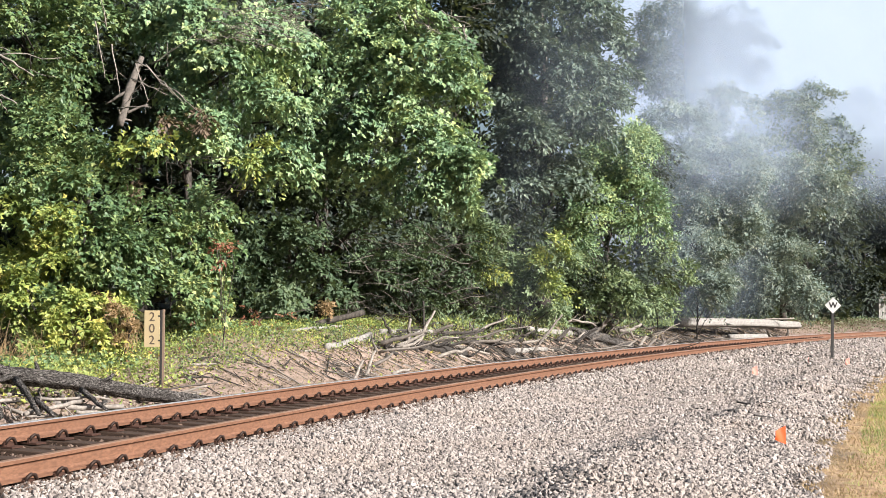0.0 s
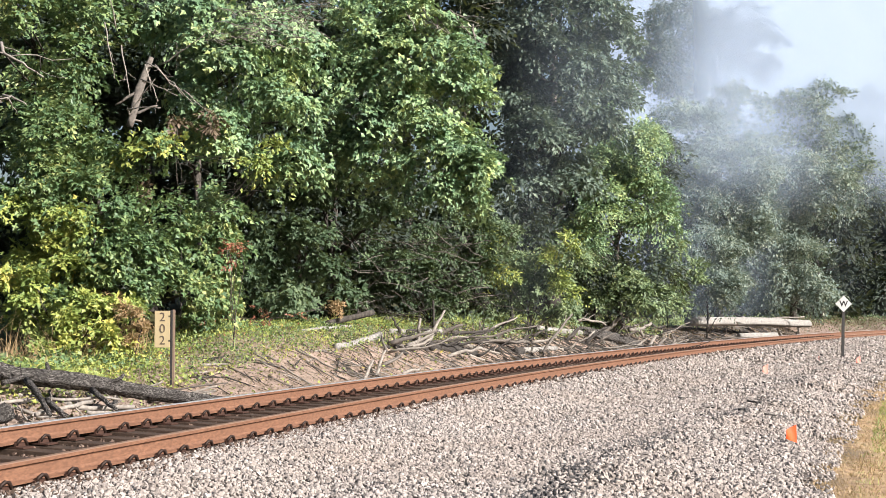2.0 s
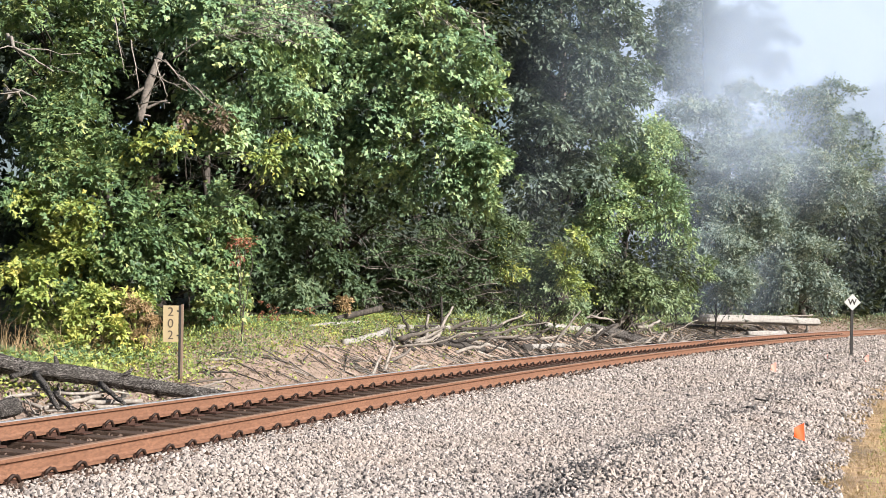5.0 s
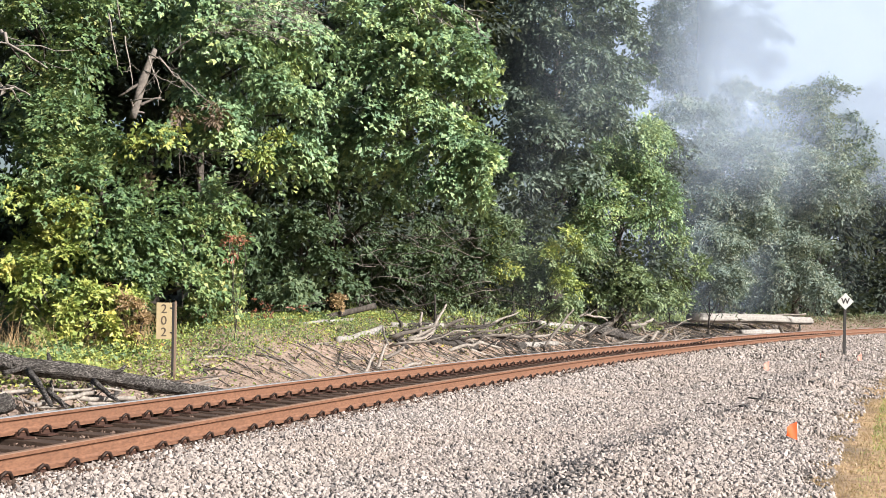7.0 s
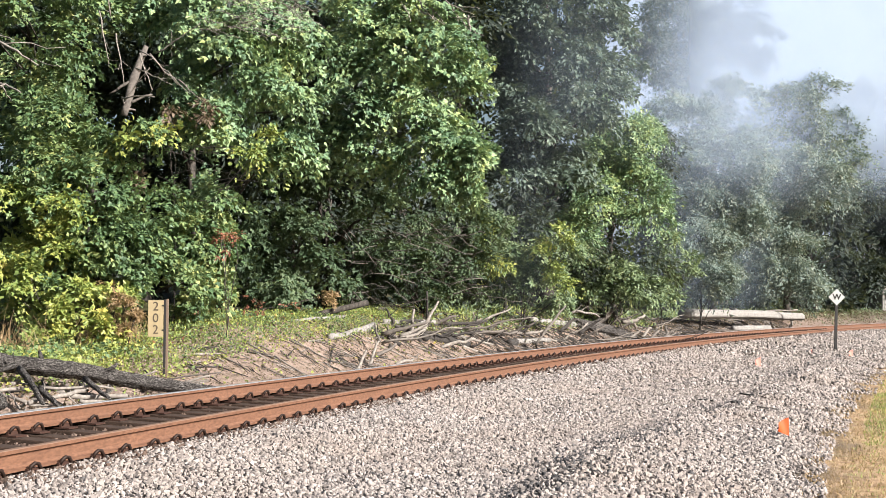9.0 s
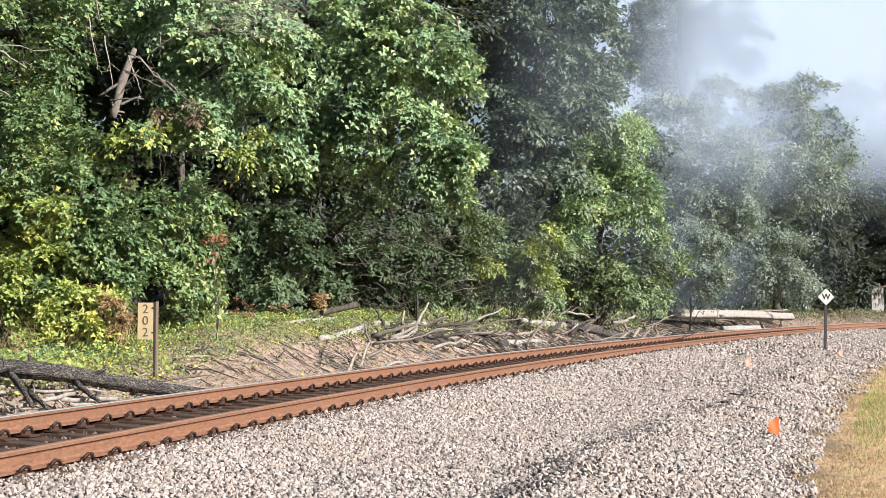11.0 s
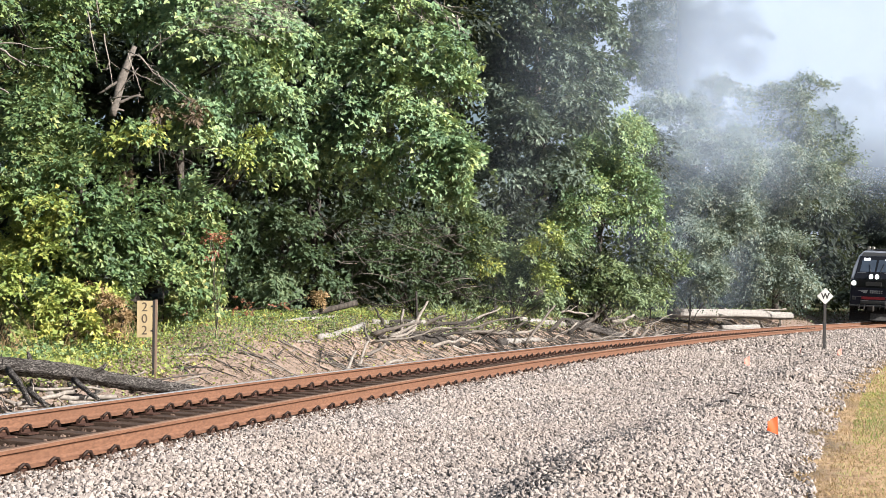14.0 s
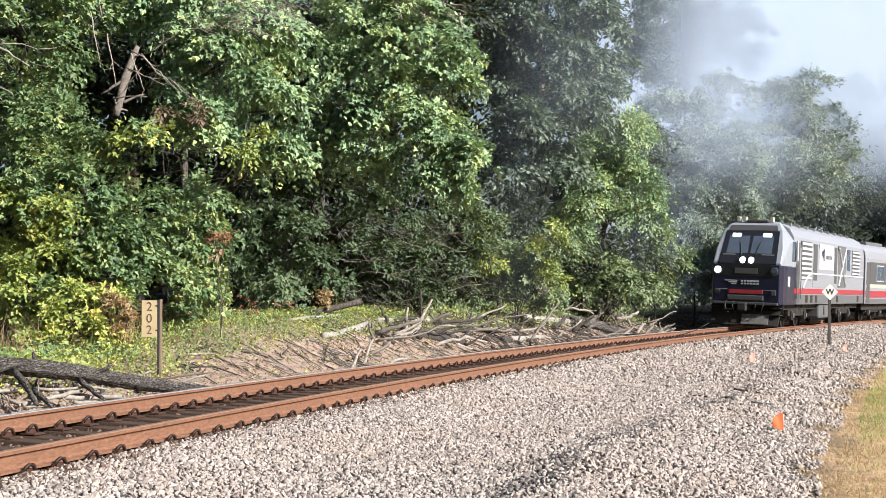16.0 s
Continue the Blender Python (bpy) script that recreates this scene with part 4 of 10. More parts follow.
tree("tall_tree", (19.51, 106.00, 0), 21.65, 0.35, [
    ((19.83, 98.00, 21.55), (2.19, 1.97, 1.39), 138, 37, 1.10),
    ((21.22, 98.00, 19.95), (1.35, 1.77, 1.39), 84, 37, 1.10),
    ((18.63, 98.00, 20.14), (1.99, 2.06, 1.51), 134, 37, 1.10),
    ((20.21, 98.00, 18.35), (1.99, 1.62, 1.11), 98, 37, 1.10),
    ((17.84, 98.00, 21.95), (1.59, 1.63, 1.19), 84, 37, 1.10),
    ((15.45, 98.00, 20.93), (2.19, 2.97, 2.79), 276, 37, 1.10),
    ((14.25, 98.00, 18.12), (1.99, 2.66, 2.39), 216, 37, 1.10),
    ((17.43, 98.00, 17.34), (2.38, 1.79, 1.19), 128, 37, 1.10)], "oval", 0.204, LEAF["far"], "tall tree fading into the mist, haze in its pale leaves", seed=119, limbs=34, droop=0.5)
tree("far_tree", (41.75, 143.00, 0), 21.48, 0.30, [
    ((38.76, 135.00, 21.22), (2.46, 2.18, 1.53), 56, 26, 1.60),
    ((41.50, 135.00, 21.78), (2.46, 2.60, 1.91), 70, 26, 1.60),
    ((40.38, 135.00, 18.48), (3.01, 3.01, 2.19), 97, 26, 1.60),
    ((37.65, 135.00, 17.92), (2.19, 2.84, 2.19), 70, 26, 1.60)], "oval", 0.420, LEAF["far"], "tree far off in the mist, haze in its pale leaves", seed=123, limbs=12, droop=0.5)
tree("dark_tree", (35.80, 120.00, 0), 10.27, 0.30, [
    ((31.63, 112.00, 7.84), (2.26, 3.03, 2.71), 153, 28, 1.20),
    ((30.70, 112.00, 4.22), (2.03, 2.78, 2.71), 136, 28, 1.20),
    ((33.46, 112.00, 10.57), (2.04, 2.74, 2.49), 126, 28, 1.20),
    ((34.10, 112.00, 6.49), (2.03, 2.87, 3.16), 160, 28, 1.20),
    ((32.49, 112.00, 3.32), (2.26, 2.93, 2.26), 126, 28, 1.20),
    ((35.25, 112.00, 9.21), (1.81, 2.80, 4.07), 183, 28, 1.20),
    ((36.57, 112.00, 4.70), (2.26, 3.21, 3.61), 202, 28, 1.20)], "oval", 0.340, LEAF["deep"], "tree beyond the bend, shade put into its dark leaves", seed=121, limbs=16, droop=0.6)
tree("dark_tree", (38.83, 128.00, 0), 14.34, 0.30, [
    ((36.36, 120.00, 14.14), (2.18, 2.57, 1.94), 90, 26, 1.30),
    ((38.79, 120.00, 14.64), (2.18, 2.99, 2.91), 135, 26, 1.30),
    ((34.41, 120.00, 12.68), (1.46, 1.89, 1.46), 45, 26, 1.30)], "oval", 0.360, LEAF["far"], "tree behind the bend, haze put into its pale top leaves", seed=122, limbs=10, droop=0.6)
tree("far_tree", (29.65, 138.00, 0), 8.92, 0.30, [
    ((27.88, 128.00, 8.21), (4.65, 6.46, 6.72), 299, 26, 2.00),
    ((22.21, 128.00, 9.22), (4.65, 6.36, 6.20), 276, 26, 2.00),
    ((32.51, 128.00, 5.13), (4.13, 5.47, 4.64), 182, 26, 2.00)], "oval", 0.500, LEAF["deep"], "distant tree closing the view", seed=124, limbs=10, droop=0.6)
tree("yellow_shrub", (-6.95, 24.90, 0), 0.90, 0.03, [
    ((-7.43, 24.60, 1.25), (0.59, 0.61, 0.45), 49, 24, 0.36),
    ((-6.64, 24.60, 1.25), (0.69, 0.58, 0.40), 50, 24, 0.36),
    ((-7.05, 24.00, 0.77), (0.72, 0.46, 0.29), 38, 24, 0.36),
    ((-6.23, 24.20, 0.82), (0.58, 0.44, 0.29), 31, 24, 0.36),
    ((-6.02, 24.90, 1.40), (0.40, 0.52, 0.40), 29, 24, 0.36),
    ((-7.74, 24.90, 1.85), (0.45, 0.59, 0.45), 37, 24, 0.36)], "lobed", 0.095, LEAF["yellow"], "bright yellow-green shrub at the foot of the trees", seed=135, limbs=16, droop=0.5, category='shrub', group='shrubs on the bank')
tree("shrub", (-7.06, 25.90, 0), 1.60, 0.03, [
    ((-7.02, 25.60, 1.86), (0.83, 0.62, 0.41), 61, 26, 0.40),
    ((-6.09, 25.60, 1.87), (0.52, 0.61, 0.46), 42, 26, 0.40),
    ((-7.84, 25.60, 1.45), (0.41, 0.54, 0.41), 30, 26, 0.40)], "lobed", 0.095, LEAF["maple"], "leafy green shrub with yellowing edges", seed=161, limbs=12, droop=0.5, category='shrub', group='shrubs on the bank')
tree("red_sprig", (-4.25, 26.70, 0), 2.00, 0.01, [
    ((-4.27, 26.30, 2.65), (0.21, 0.28, 0.23), 8, 14, 0.20),
    ((-4.12, 26.30, 2.37), (0.13, 0.17, 0.15), 4, 14, 0.20)], "oval", 0.085, LEAF["red"], "sprig of reddened leaves among green foliage", seed=137, limbs=4, droop=0.6, category='shrub', group='shrubs on the bank')
tree("red_sprig", (-5.44, 27.40, 0), 3.50, 0.01, [
    ((-5.38, 27.00, 4.96), (0.20, 0.18, 0.13), 12, 18, 0.22),
    ((-4.72, 27.00, 5.08), (0.18, 0.18, 0.13), 11, 18, 0.22),
    ((-6.12, 27.00, 3.59), (0.31, 0.28, 0.20), 29, 18, 0.22)], "oval", 0.110, LEAF["litter"], "sprig of browned leaves among green foliage", seed=237, limbs=3, droop=0.6, category='shrub', group='shrubs on the bank')
tree("dry_weed", (-5.65, 24.50, 0), 0.90, 0.01, [
    ((-5.65, 24.40, 1.26), (0.16, 0.23, 0.28), 40, 30, 0.16),
    ((-5.74, 24.40, 0.96), (0.20, 0.26, 0.20), 36, 30, 0.16),
    ((-5.48, 24.40, 1.01), (0.12, 0.17, 0.20), 21, 30, 0.16)], "oval", 0.050, LEAF["straw"], "dry tan seeding weed", seed=162, limbs=6, droop=0.2, category='shrub', group='shrubs on the bank')
tree("dry_weed", (-5.31, 31.60, 0), 0.40, 0.01, [
    ((-2.85, 31.50, 1.43), (0.23, 0.24, 0.18), 30, 26, 0.18),
    ((-6.27, 25.50, 1.50), (0.14, 0.19, 0.14), 15, 26, 0.18)], "oval", 0.060, LEAF["straw"], "dry tan seeding weed", seed=163, limbs=3, droop=0.2, category='shrub', group='shrubs on the bank')
tree("red_shrub", (-3.78, 29.60, 0), 0.60, 0.01, [
    ((-4.16, 29.50, 1.29), (0.17, 0.22, 0.19), 6, 14, 0.20),
    ((-3.38, 29.50, 1.24), (0.31, 0.14, 0.07), 4, 14, 0.20)], "oval", 0.070, LEAF["red"], "small shrub with dark reddened leaves", seed=164, limbs=3, droop=0.5, category='shrub', group='shrubs on the bank')
tree("orange_sprig", (-5.42, 27.60, 0), 3.60, 0.01, [
    ((-3.99, 27.30, 4.23), (0.31, 0.23, 0.15), 18, 20, 0.25),
    ((-3.61, 27.30, 4.62), (0.15, 0.21, 0.18), 10, 20, 0.25),
    ((-7.94, 25.30, 1.95), (0.16, 0.22, 0.20), 12, 20, 0.25)], "oval", 0.100, LEAF["yellow"], "sprig of orange-yellow leaves", seed=167, limbs=3, droop=0.6, category='shrub', group='shrubs on the bank')

# ---- fallen wood, dead trunks and twigs ----


def log(name, pts, radii, mat, label, seed, sides=10, stubs=0, sway=0.03, group=""):
    """A trunk or branch through pts, with bends, knots and broken side shoots."""
    rng = np.random.default_rng(seed)
    pts = [np.array(p) for p in pts]
    o = pts[0]
    path, rad = [], []
    steps, sides = (18, sides * 2) if sides > 11 else (7, sides)
    for i in range(len(pts) - 1):
        seg = wander(pts[i] - o, pts[i + 1] - o, steps, sway, rng)
        last = i == len(pts) - 2
        path.append(seg if last else seg[:-1])
        r = np.linspace(radii[i], radii[i + 1], steps)
        rad.append(r if last else r[:-1])
    path, rad = np.vstack(path), np.concatenate(rad)
    tubes = [(path, rad, sides, 0.085 if sides > 11 else 0.06 if sides > 7 else 0.03)]
    length = np.linalg.norm(path[-1])
    for _ in range(stubs):
        i = rng.integers(1, len(path) - 1)
        w = unit(rng.normal(size=3) + np.array([0, 0, 0.35]) + unit(path[-1]) * 0.7)
        l = length * rng.uniform(0.08, 0.3) if sides < 9 else max(rad[i] * rng.uniform(2, 7), 0.1)
        b = wander(path[i], path[i] + w * l, 5, 0.2, rng)
        tubes.append((b, np.linspace(rad[i] * 0.5, rad[i] * 0.18, 5), 5, 0.0))
    ob = new(name, tubes_mesh(name, tubes[:1], [mat]))
    for one in tubes[1:]:
        hang(new("side_shoot", tubes_mesh("side_shoot", [one], [mat])), ob)
    ob.matrix_world = Matrix.Translation(o)
    return tagged(ob, label, "log" if "log" in name or "tree" in name else "branch", group)


log("fallen_log", [(-6.54, 19.00, 0.63), (-6.06, 19.20, 0.48), (-5.22, 19.50, 0.38), (-4.30, 20.00, 0.18), (-3.24, 20.40, 0.02)], [0.123, 0.120, 0.118, 0.101, 0.074], M_SPLIT, "thick dark fallen trunk with split bark beside the rail", 1, 14, 3, 0.03, "fallen wood")
log("fallen_log", [(-5.54, 16.60, 0.10), (-5.41, 16.90, 0.14)], [0.107, 0.116], M_SPLIT, "short dark sawn log end", 2, 14, 0, 0.03, "fallen wood")
log("broken_limb", [(-5.69, 18.60, 0.44), (-5.06, 17.50, 0.07)], [0.053, 0.028], M_SPLIT, "dark broken limb of the fallen trunk", 10, 8, 2, 0.05, "fallen wood")
log("broken_limb", [(-5.28, 18.10, 0.21), (-4.90, 17.60, 0.05)], [0.044, 0.028], M_SPLIT, "dark broken limb of the fallen trunk", 11, 8, 2, 0.05, "fallen wood")
log("broken_limb", [(-4.90, 18.90, 0.30), (-4.39, 18.20, 0.08)], [0.046, 0.022], M_SPLIT, "dark broken limb of the fallen trunk", 12, 8, 2, 0.05, "fallen wood")
log("broken_limb", [(-6.05, 18.70, 0.40), (-5.71, 19.30, 0.52)], [0.038, 0.019], M_SPLIT, "dark broken limb of the fallen trunk", 13, 8, 2, 0.05, "fallen wood")
log("dead_branch", [(-5.27, 17.60, 0.06), (-4.85, 18.70, 0.15)], [0.028, 0.030], M_DEAD, "bleached dead branch lying by the rail", 20, 7, 2, 0.12, "fallen wood")
log("dead_branch", [(-5.10, 18.40, 0.12), (-4.31, 18.80, 0.08)], [0.037, 0.030], M_DEAD, "bleached dead branch lying by the rail", 21, 7, 2, 0.12, "fallen wood")
log("dead_branch", [(-5.26, 17.10, -0.02), (-4.96, 17.40, -0.01)], [0.034, 0.035], M_DEAD, "bleached dead branch lying by the rail", 22, 7, 2, 0.12, "fallen wood")
log("dead_branch", [(-4.76, 18.10, 0.06), (-4.30, 18.30, 0.03)], [0.029, 0.022], M_DEAD, "bleached dead branch lying by the rail", 23, 7, 2, 0.12, "fallen wood")
log("dead_branch", [(-5.32, 18.50, 0.20), (-4.54, 19.00, 0.16)], [0.022, 0.015], M_DEAD, "bleached dead branch lying by the rail", 24, 7, 2, 0.12, "fallen wood")
log("dead_branch", [(-5.83, 17.80, 0.16), (-5.56, 18.20, 0.21)], [0.029, 0.022], M_DEAD, "bleached dead branch lying by the rail", 25, 7, 2, 0.12, "fallen wood")
log("fallen_log", [(-1.90, 37.70, 1.10), (-0.17, 43.70, 1.14)], [0.091, 0.106], M_BARK, "grey fallen log on top of the bank", 30, 10, 3, 0.03, "fallen wood")
log("fallen_log", [(-1.61, 34.20, 0.86), (0.11, 38.45, 0.74)], [0.069, 0.062], M_BIRCH, "pale barkless log on the bank", 31, 10, 1, 0.03, "fallen wood")
log("fallen_log", [(-2.58, 30.05, 0.59), (-1.81, 33.25, 0.78)], [0.073, 0.094], M_BIRCH, "pale barkless log with a broken end", 32, 10, 1, 0.03, "fallen wood")
log("fallen_log", [(-3.34, 30.35, 0.92), (-2.48, 33.30, 0.97)], [0.037, 0.054], M_BIRCH, "thin pale log in the weeds", 33, 8, 0, 0.03, "fallen wood")
log("fallen_log", [(-3.15, 33.00, 1.03), (-1.96, 33.50, 1.33)], [0.067, 0.068], M_BARK, "dark log leaning on the bank", 34, 8, 2, 0.03, "fallen wood")
log("fallen_log", [(-1.30, 33.95, 0.69), (-0.14, 35.65, 0.39), (0.52, 36.95, 0.24)], [0.082, 0.101, 0.074], M_BARK_DARK, "dark twisted root log", 35, 10, 5, 0.12, "fallen wood")
log("fallen_log", [(-1.21, 35.40, 0.80), (-0.56, 34.60, 0.45)], [0.071, 0.084], M_BARK_DARK, "dark twisted root log", 36, 10, 5, 0.12, "fallen wood")
log("dead_snag", [(-0.56, 36.00, 0.76), (-0.59, 36.00, 1.63)], [0.036, 0.029], M_BARK_DARK, "thin dark upright snag", 37, 7, 0, 0.03, "fallen wood")
log("dead_branch", [(-0.39, 38.65, 0.90), (0.71, 39.15, 0.50)], [0.056, 0.032], M_TWIG, "bleached dead branch in a heap on the bank", 40, 6, 3, 0.2, "fallen wood")
log("dead_branch", [(0.08, 37.15, 0.47), (1.17, 37.65, 0.22)], [0.054, 0.030], M_DEAD, "bleached dead branch in a heap on the bank", 41, 6, 3, 0.2, "fallen wood")
log("dead_branch", [(-1.72, 29.50, -0.03), (-1.51, 30.00, 0.51)], [0.043, 0.024], M_DEAD, "bleached dead branch in a heap on the bank", 42, 6, 3, 0.2, "fallen wood")
log("dead_branch", [(-1.61, 30.75, 0.14), (-1.19, 31.25, 0.43)], [0.045, 0.025], M_TWIG, "bleached dead branch in a heap on the bank", 43, 6, 3, 0.2, "fallen wood")
log("dead_branch", [(-1.90, 28.65, -0.07), (-1.72, 29.15, 0.34)], [0.042, 0.024], M_DEAD, "bleached dead branch in a heap on the bank", 44, 6, 3, 0.2, "fallen wood")
log("dead_branch", [(-1.27, 33.20, 0.44), (-0.58, 33.70, 0.69)], [0.048, 0.027], M_DEAD, "bleached dead branch in a heap on the bank", 45, 6, 3, 0.2, "fallen wood")
log("dead_branch", [(-1.10, 32.30, 0.18), (-0.57, 32.80, -0.02)], [0.047, 0.026], M_TWIG, "bleached dead branch in a heap on the bank", 46, 6, 3, 0.2, "fallen wood")
log("dead_branch", [(-0.71, 35.20, 0.52), (-0.29, 35.70, 1.37)], [0.051, 0.029], M_DEAD, "bleached dead branch in a heap on the bank", 47, 6, 3, 0.2, "fallen wood")
log("dead_branch", [(-0.95, 33.90, 0.42), (-0.87, 34.40, 1.17)], [0.049, 0.028], M_DEAD, "bleached dead branch in a heap on the bank", 48, 6, 3, 0.2, "fallen wood")
log("dead_branch", [(0.31, 38.10, 0.53), (1.48, 38.60, 0.59)], [0.055, 0.031], M_TWIG, "bleached dead branch in a heap on the bank", 49, 6, 3, 0.2, "fallen wood")
log("dead_branch", [(-0.21, 35.00, 0.22), (0.65, 35.50, 0.43)], [0.051, 0.029], M_DEAD, "bleached dead branch in a heap on the bank", 50, 6, 3, 0.2, "fallen wood")
log("dead_branch", [(0.22, 36.45, 0.26), (0.97, 36.95, -0.04)], [0.053, 0.030], M_DEAD, "bleached dead branch in a heap on the bank", 51, 6, 3, 0.2, "fallen wood")
log("dead_branch", [(0.55, 39.15, 0.63), (1.92, 39.65, 0.53)], [0.057, 0.032], M_TWIG, "bleached dead branch in a heap on the bank", 52, 6, 3, 0.2, "fallen wood")
log("dead_branch", [(-1.18, 30.95, -0.03), (-0.80, 31.45, 0.08)], [0.045, 0.025], M_DEAD, "bleached dead branch in a heap on the bank", 53, 6, 3, 0.2, "fallen wood")
log("fallen_log", [(1.73, 39.80, 0.23), (3.09, 43.40, 0.20)], [0.096, 0.070], M_BIRCH, "pale splintered log with a dark hollow end", 60, 10, 0, 0.03, "fallen wood")
log("fallen_log", [(1.67, 39.55, 0.20), (1.89, 40.15, 0.23)], [0.104, 0.105], M_BARK_DARK, "dark hollow log end", 61, 12, 0, 0.03, "fallen wood")
log("fallen_log", [(2.41, 44.90, 0.83), (4.37, 48.15, 0.63)], [0.091, 0.116], M_BIRCH, "pale log half hidden in the heap", 62, 10, 2, 0.03, "fallen wood")
log("fallen_log", [(4.25, 47.95, 0.68), (5.51, 49.75, 0.42), (6.80, 51.65, 0.07)], [0.155, 0.191, 0.125], M_SPLIT, "thick brown fallen trunk", 63, 12, 4, 0.03, "fallen wood")
log("dead_branch", [(2.47, 40.00, 0.18), (2.94, 40.50, 0.75), (3.39, 41.00, 1.27)], [0.035, 0.039, 0.025], M_TWIG, "crooked dead branch standing up from the heap", 64, 7, 3, 0.1, "fallen wood")
log("dead_branch", [(5.21, 49.70, 0.65), (5.98, 50.30, 1.18)], [0.090, 0.049], M_TWIG, "bare bleached branch tangled in the heap", 70, 6, 4, 0.2, "fallen wood")
log("dead_branch", [(5.21, 49.70, 0.63), (4.76, 50.30, -0.13)], [0.060, 0.032], M_DEAD, "bare bleached branch tangled in the heap", 71, 6, 4, 0.2, "fallen wood")
log("dead_branch", [(5.60, 50.55, 0.88), (5.83, 51.15, 0.36)], [0.061, 0.033], M_DEAD, "bare bleached branch tangled in the heap", 72, 6, 4, 0.2, "fallen wood")
log("dead_branch", [(6.46, 52.55, 0.65), (7.39, 53.15, 0.90)], [0.083, 0.045], M_DEAD, "bare bleached branch tangled in the heap", 73, 6, 4, 0.2, "fallen wood")
log("dead_branch", [(6.03, 51.60, 0.97), (6.46, 52.20, 0.40)], [0.050, 0.027], M_TWIG, "bare bleached branch tangled in the heap", 74, 6, 4, 0.2, "fallen wood")
log("dead_branch", [(7.07, 54.00, 0.63), (7.37, 54.60, -0.08)], [0.065, 0.035], M_DEAD, "bare bleached branch tangled in the heap", 75, 6, 4, 0.2, "fallen wood")
log("dead_branch", [(4.27, 47.15, 0.25), (4.71, 47.75, 0.68)], [0.051, 0.028], M_DEAD, "bare bleached branch tangled in the heap", 76, 6, 4, 0.2, "fallen wood")
log("dead_branch", [(7.24, 52.85, -0.04), (7.64, 53.45, 0.42)], [0.077, 0.041], M_DEAD, "bare bleached branch tangled in the heap", 77, 6, 4, 0.2, "fallen wood")
log("dead_branch", [(7.37, 52.30, -0.19), (7.88, 52.90, 0.32)], [0.076, 0.041], M_TWIG, "bare bleached branch tangled in the heap", 78, 6, 4, 0.2, "fallen wood")
log("dead_branch", [(6.78, 53.40, 0.81), (7.11, 54.00, -0.02)], [0.052, 0.028], M_DEAD, "bare bleached branch tangled in the heap", 79, 6, 4, 0.2, "fallen wood")
log("dead_branch", [(4.10, 47.25, 1.01), (5.11, 47.85, 0.87)], [0.051, 0.028], M_DEAD, "bare bleached branch tangled in the heap", 80, 6, 4, 0.2, "fallen wood")
log("dead_branch", [(8.08, 54.95, -0.05), (9.17, 55.55, 0.22)], [0.060, 0.032], M_DEAD, "bare bleached branch tangled in the heap", 81, 6, 4, 0.2, "fallen wood")
log("dead_branch", [(3.75, 46.55, 0.45), (4.08, 47.15, -0.07)], [0.056, 0.030], M_TWIG, "bare bleached branch tangled in the heap", 82, 6, 4, 0.2, "fallen wood")
log("dead_branch", [(3.13, 44.40, 0.26), (3.90, 45.00, 0.07)], [0.064, 0.035], M_DEAD, "bare bleached branch tangled in the heap", 83, 6, 4, 0.2, "fallen wood")
log("dead_branch", [(4.95, 49.15, 0.40), (4.31, 49.75, 0.69)], [0.048, 0.026], M_DEAD, "bare bleached branch tangled in the heap", 84, 6, 4, 0.2, "fallen wood")
log("dead_branch", [(5.89, 51.30, 0.56), (6.38, 51.90, 1.07)], [0.043, 0.023], M_DEAD, "bare bleached branch tangled in the heap", 85, 6, 4, 0.2, "fallen wood")
log("dead_branch", [(8.13, 53.85, -0.24), (8.49, 54.45, 0.23)], [0.072, 0.039], M_TWIG, "bare bleached branch tangled in the heap", 86, 6, 4, 0.2, "fallen wood")
log("fallen_log", [(10.25, 62.00, 0.90), (14.03, 67.00, 0.86), (18.29, 73.00, 0.70)], [0.20, 0.205, 0.185], M_BIRCH, "long pale trunk lying propped above the ground", 100, 12, 3, 0.01, "fallen wood")
log("fallen_log", [(13.30, 66.00, 0.20), (15.60, 68.50, 0.18)], [0.133, 0.138], M_BIRCH, "short pale log under the long trunk", 101, 10, 1, 0.03, "fallen wood")
log("dead_branch", [(14.21, 68.50, 0.53), (15.06, 68.60, -0.02)], [0.055, 0.039], M_TWIG, "broken limb propping the long pale trunk", 110, 6, 1, 0.1, "fallen wood")
log("dead_branch", [(10.79, 63.75, 0.59), (10.62, 63.85, -0.08)], [0.051, 0.036], M_DEAD, "broken limb propping the long pale trunk", 111, 6, 1, 0.1, "fallen wood")
log("dead_branch", [(12.01, 65.50, 0.52), (11.92, 65.60, -0.17)], [0.053, 0.037], M_TWIG, "broken limb propping the long pale trunk", 112, 6, 1, 0.1, "fallen wood")
log("dead_branch", [(16.24, 71.10, 0.44), (16.72, 71.20, -0.22)], [0.057, 0.040], M_DEAD, "broken limb propping the long pale trunk", 113, 6, 1, 0.1, "fallen wood")
log("dead_branch", [(17.71, 72.90, 0.30), (17.49, 73.00, -0.35)], [0.059, 0.041], M_TWIG, "broken limb propping the long pale trunk", 114, 6, 1, 0.1, "fallen wood")
log("dead_branch", [(13.09, 67.00, 0.28), (13.92, 67.10, 0.06)], [0.054, 0.038], M_DEAD, "broken limb propping the long pale trunk", 115, 6, 1, 0.1, "fallen wood")
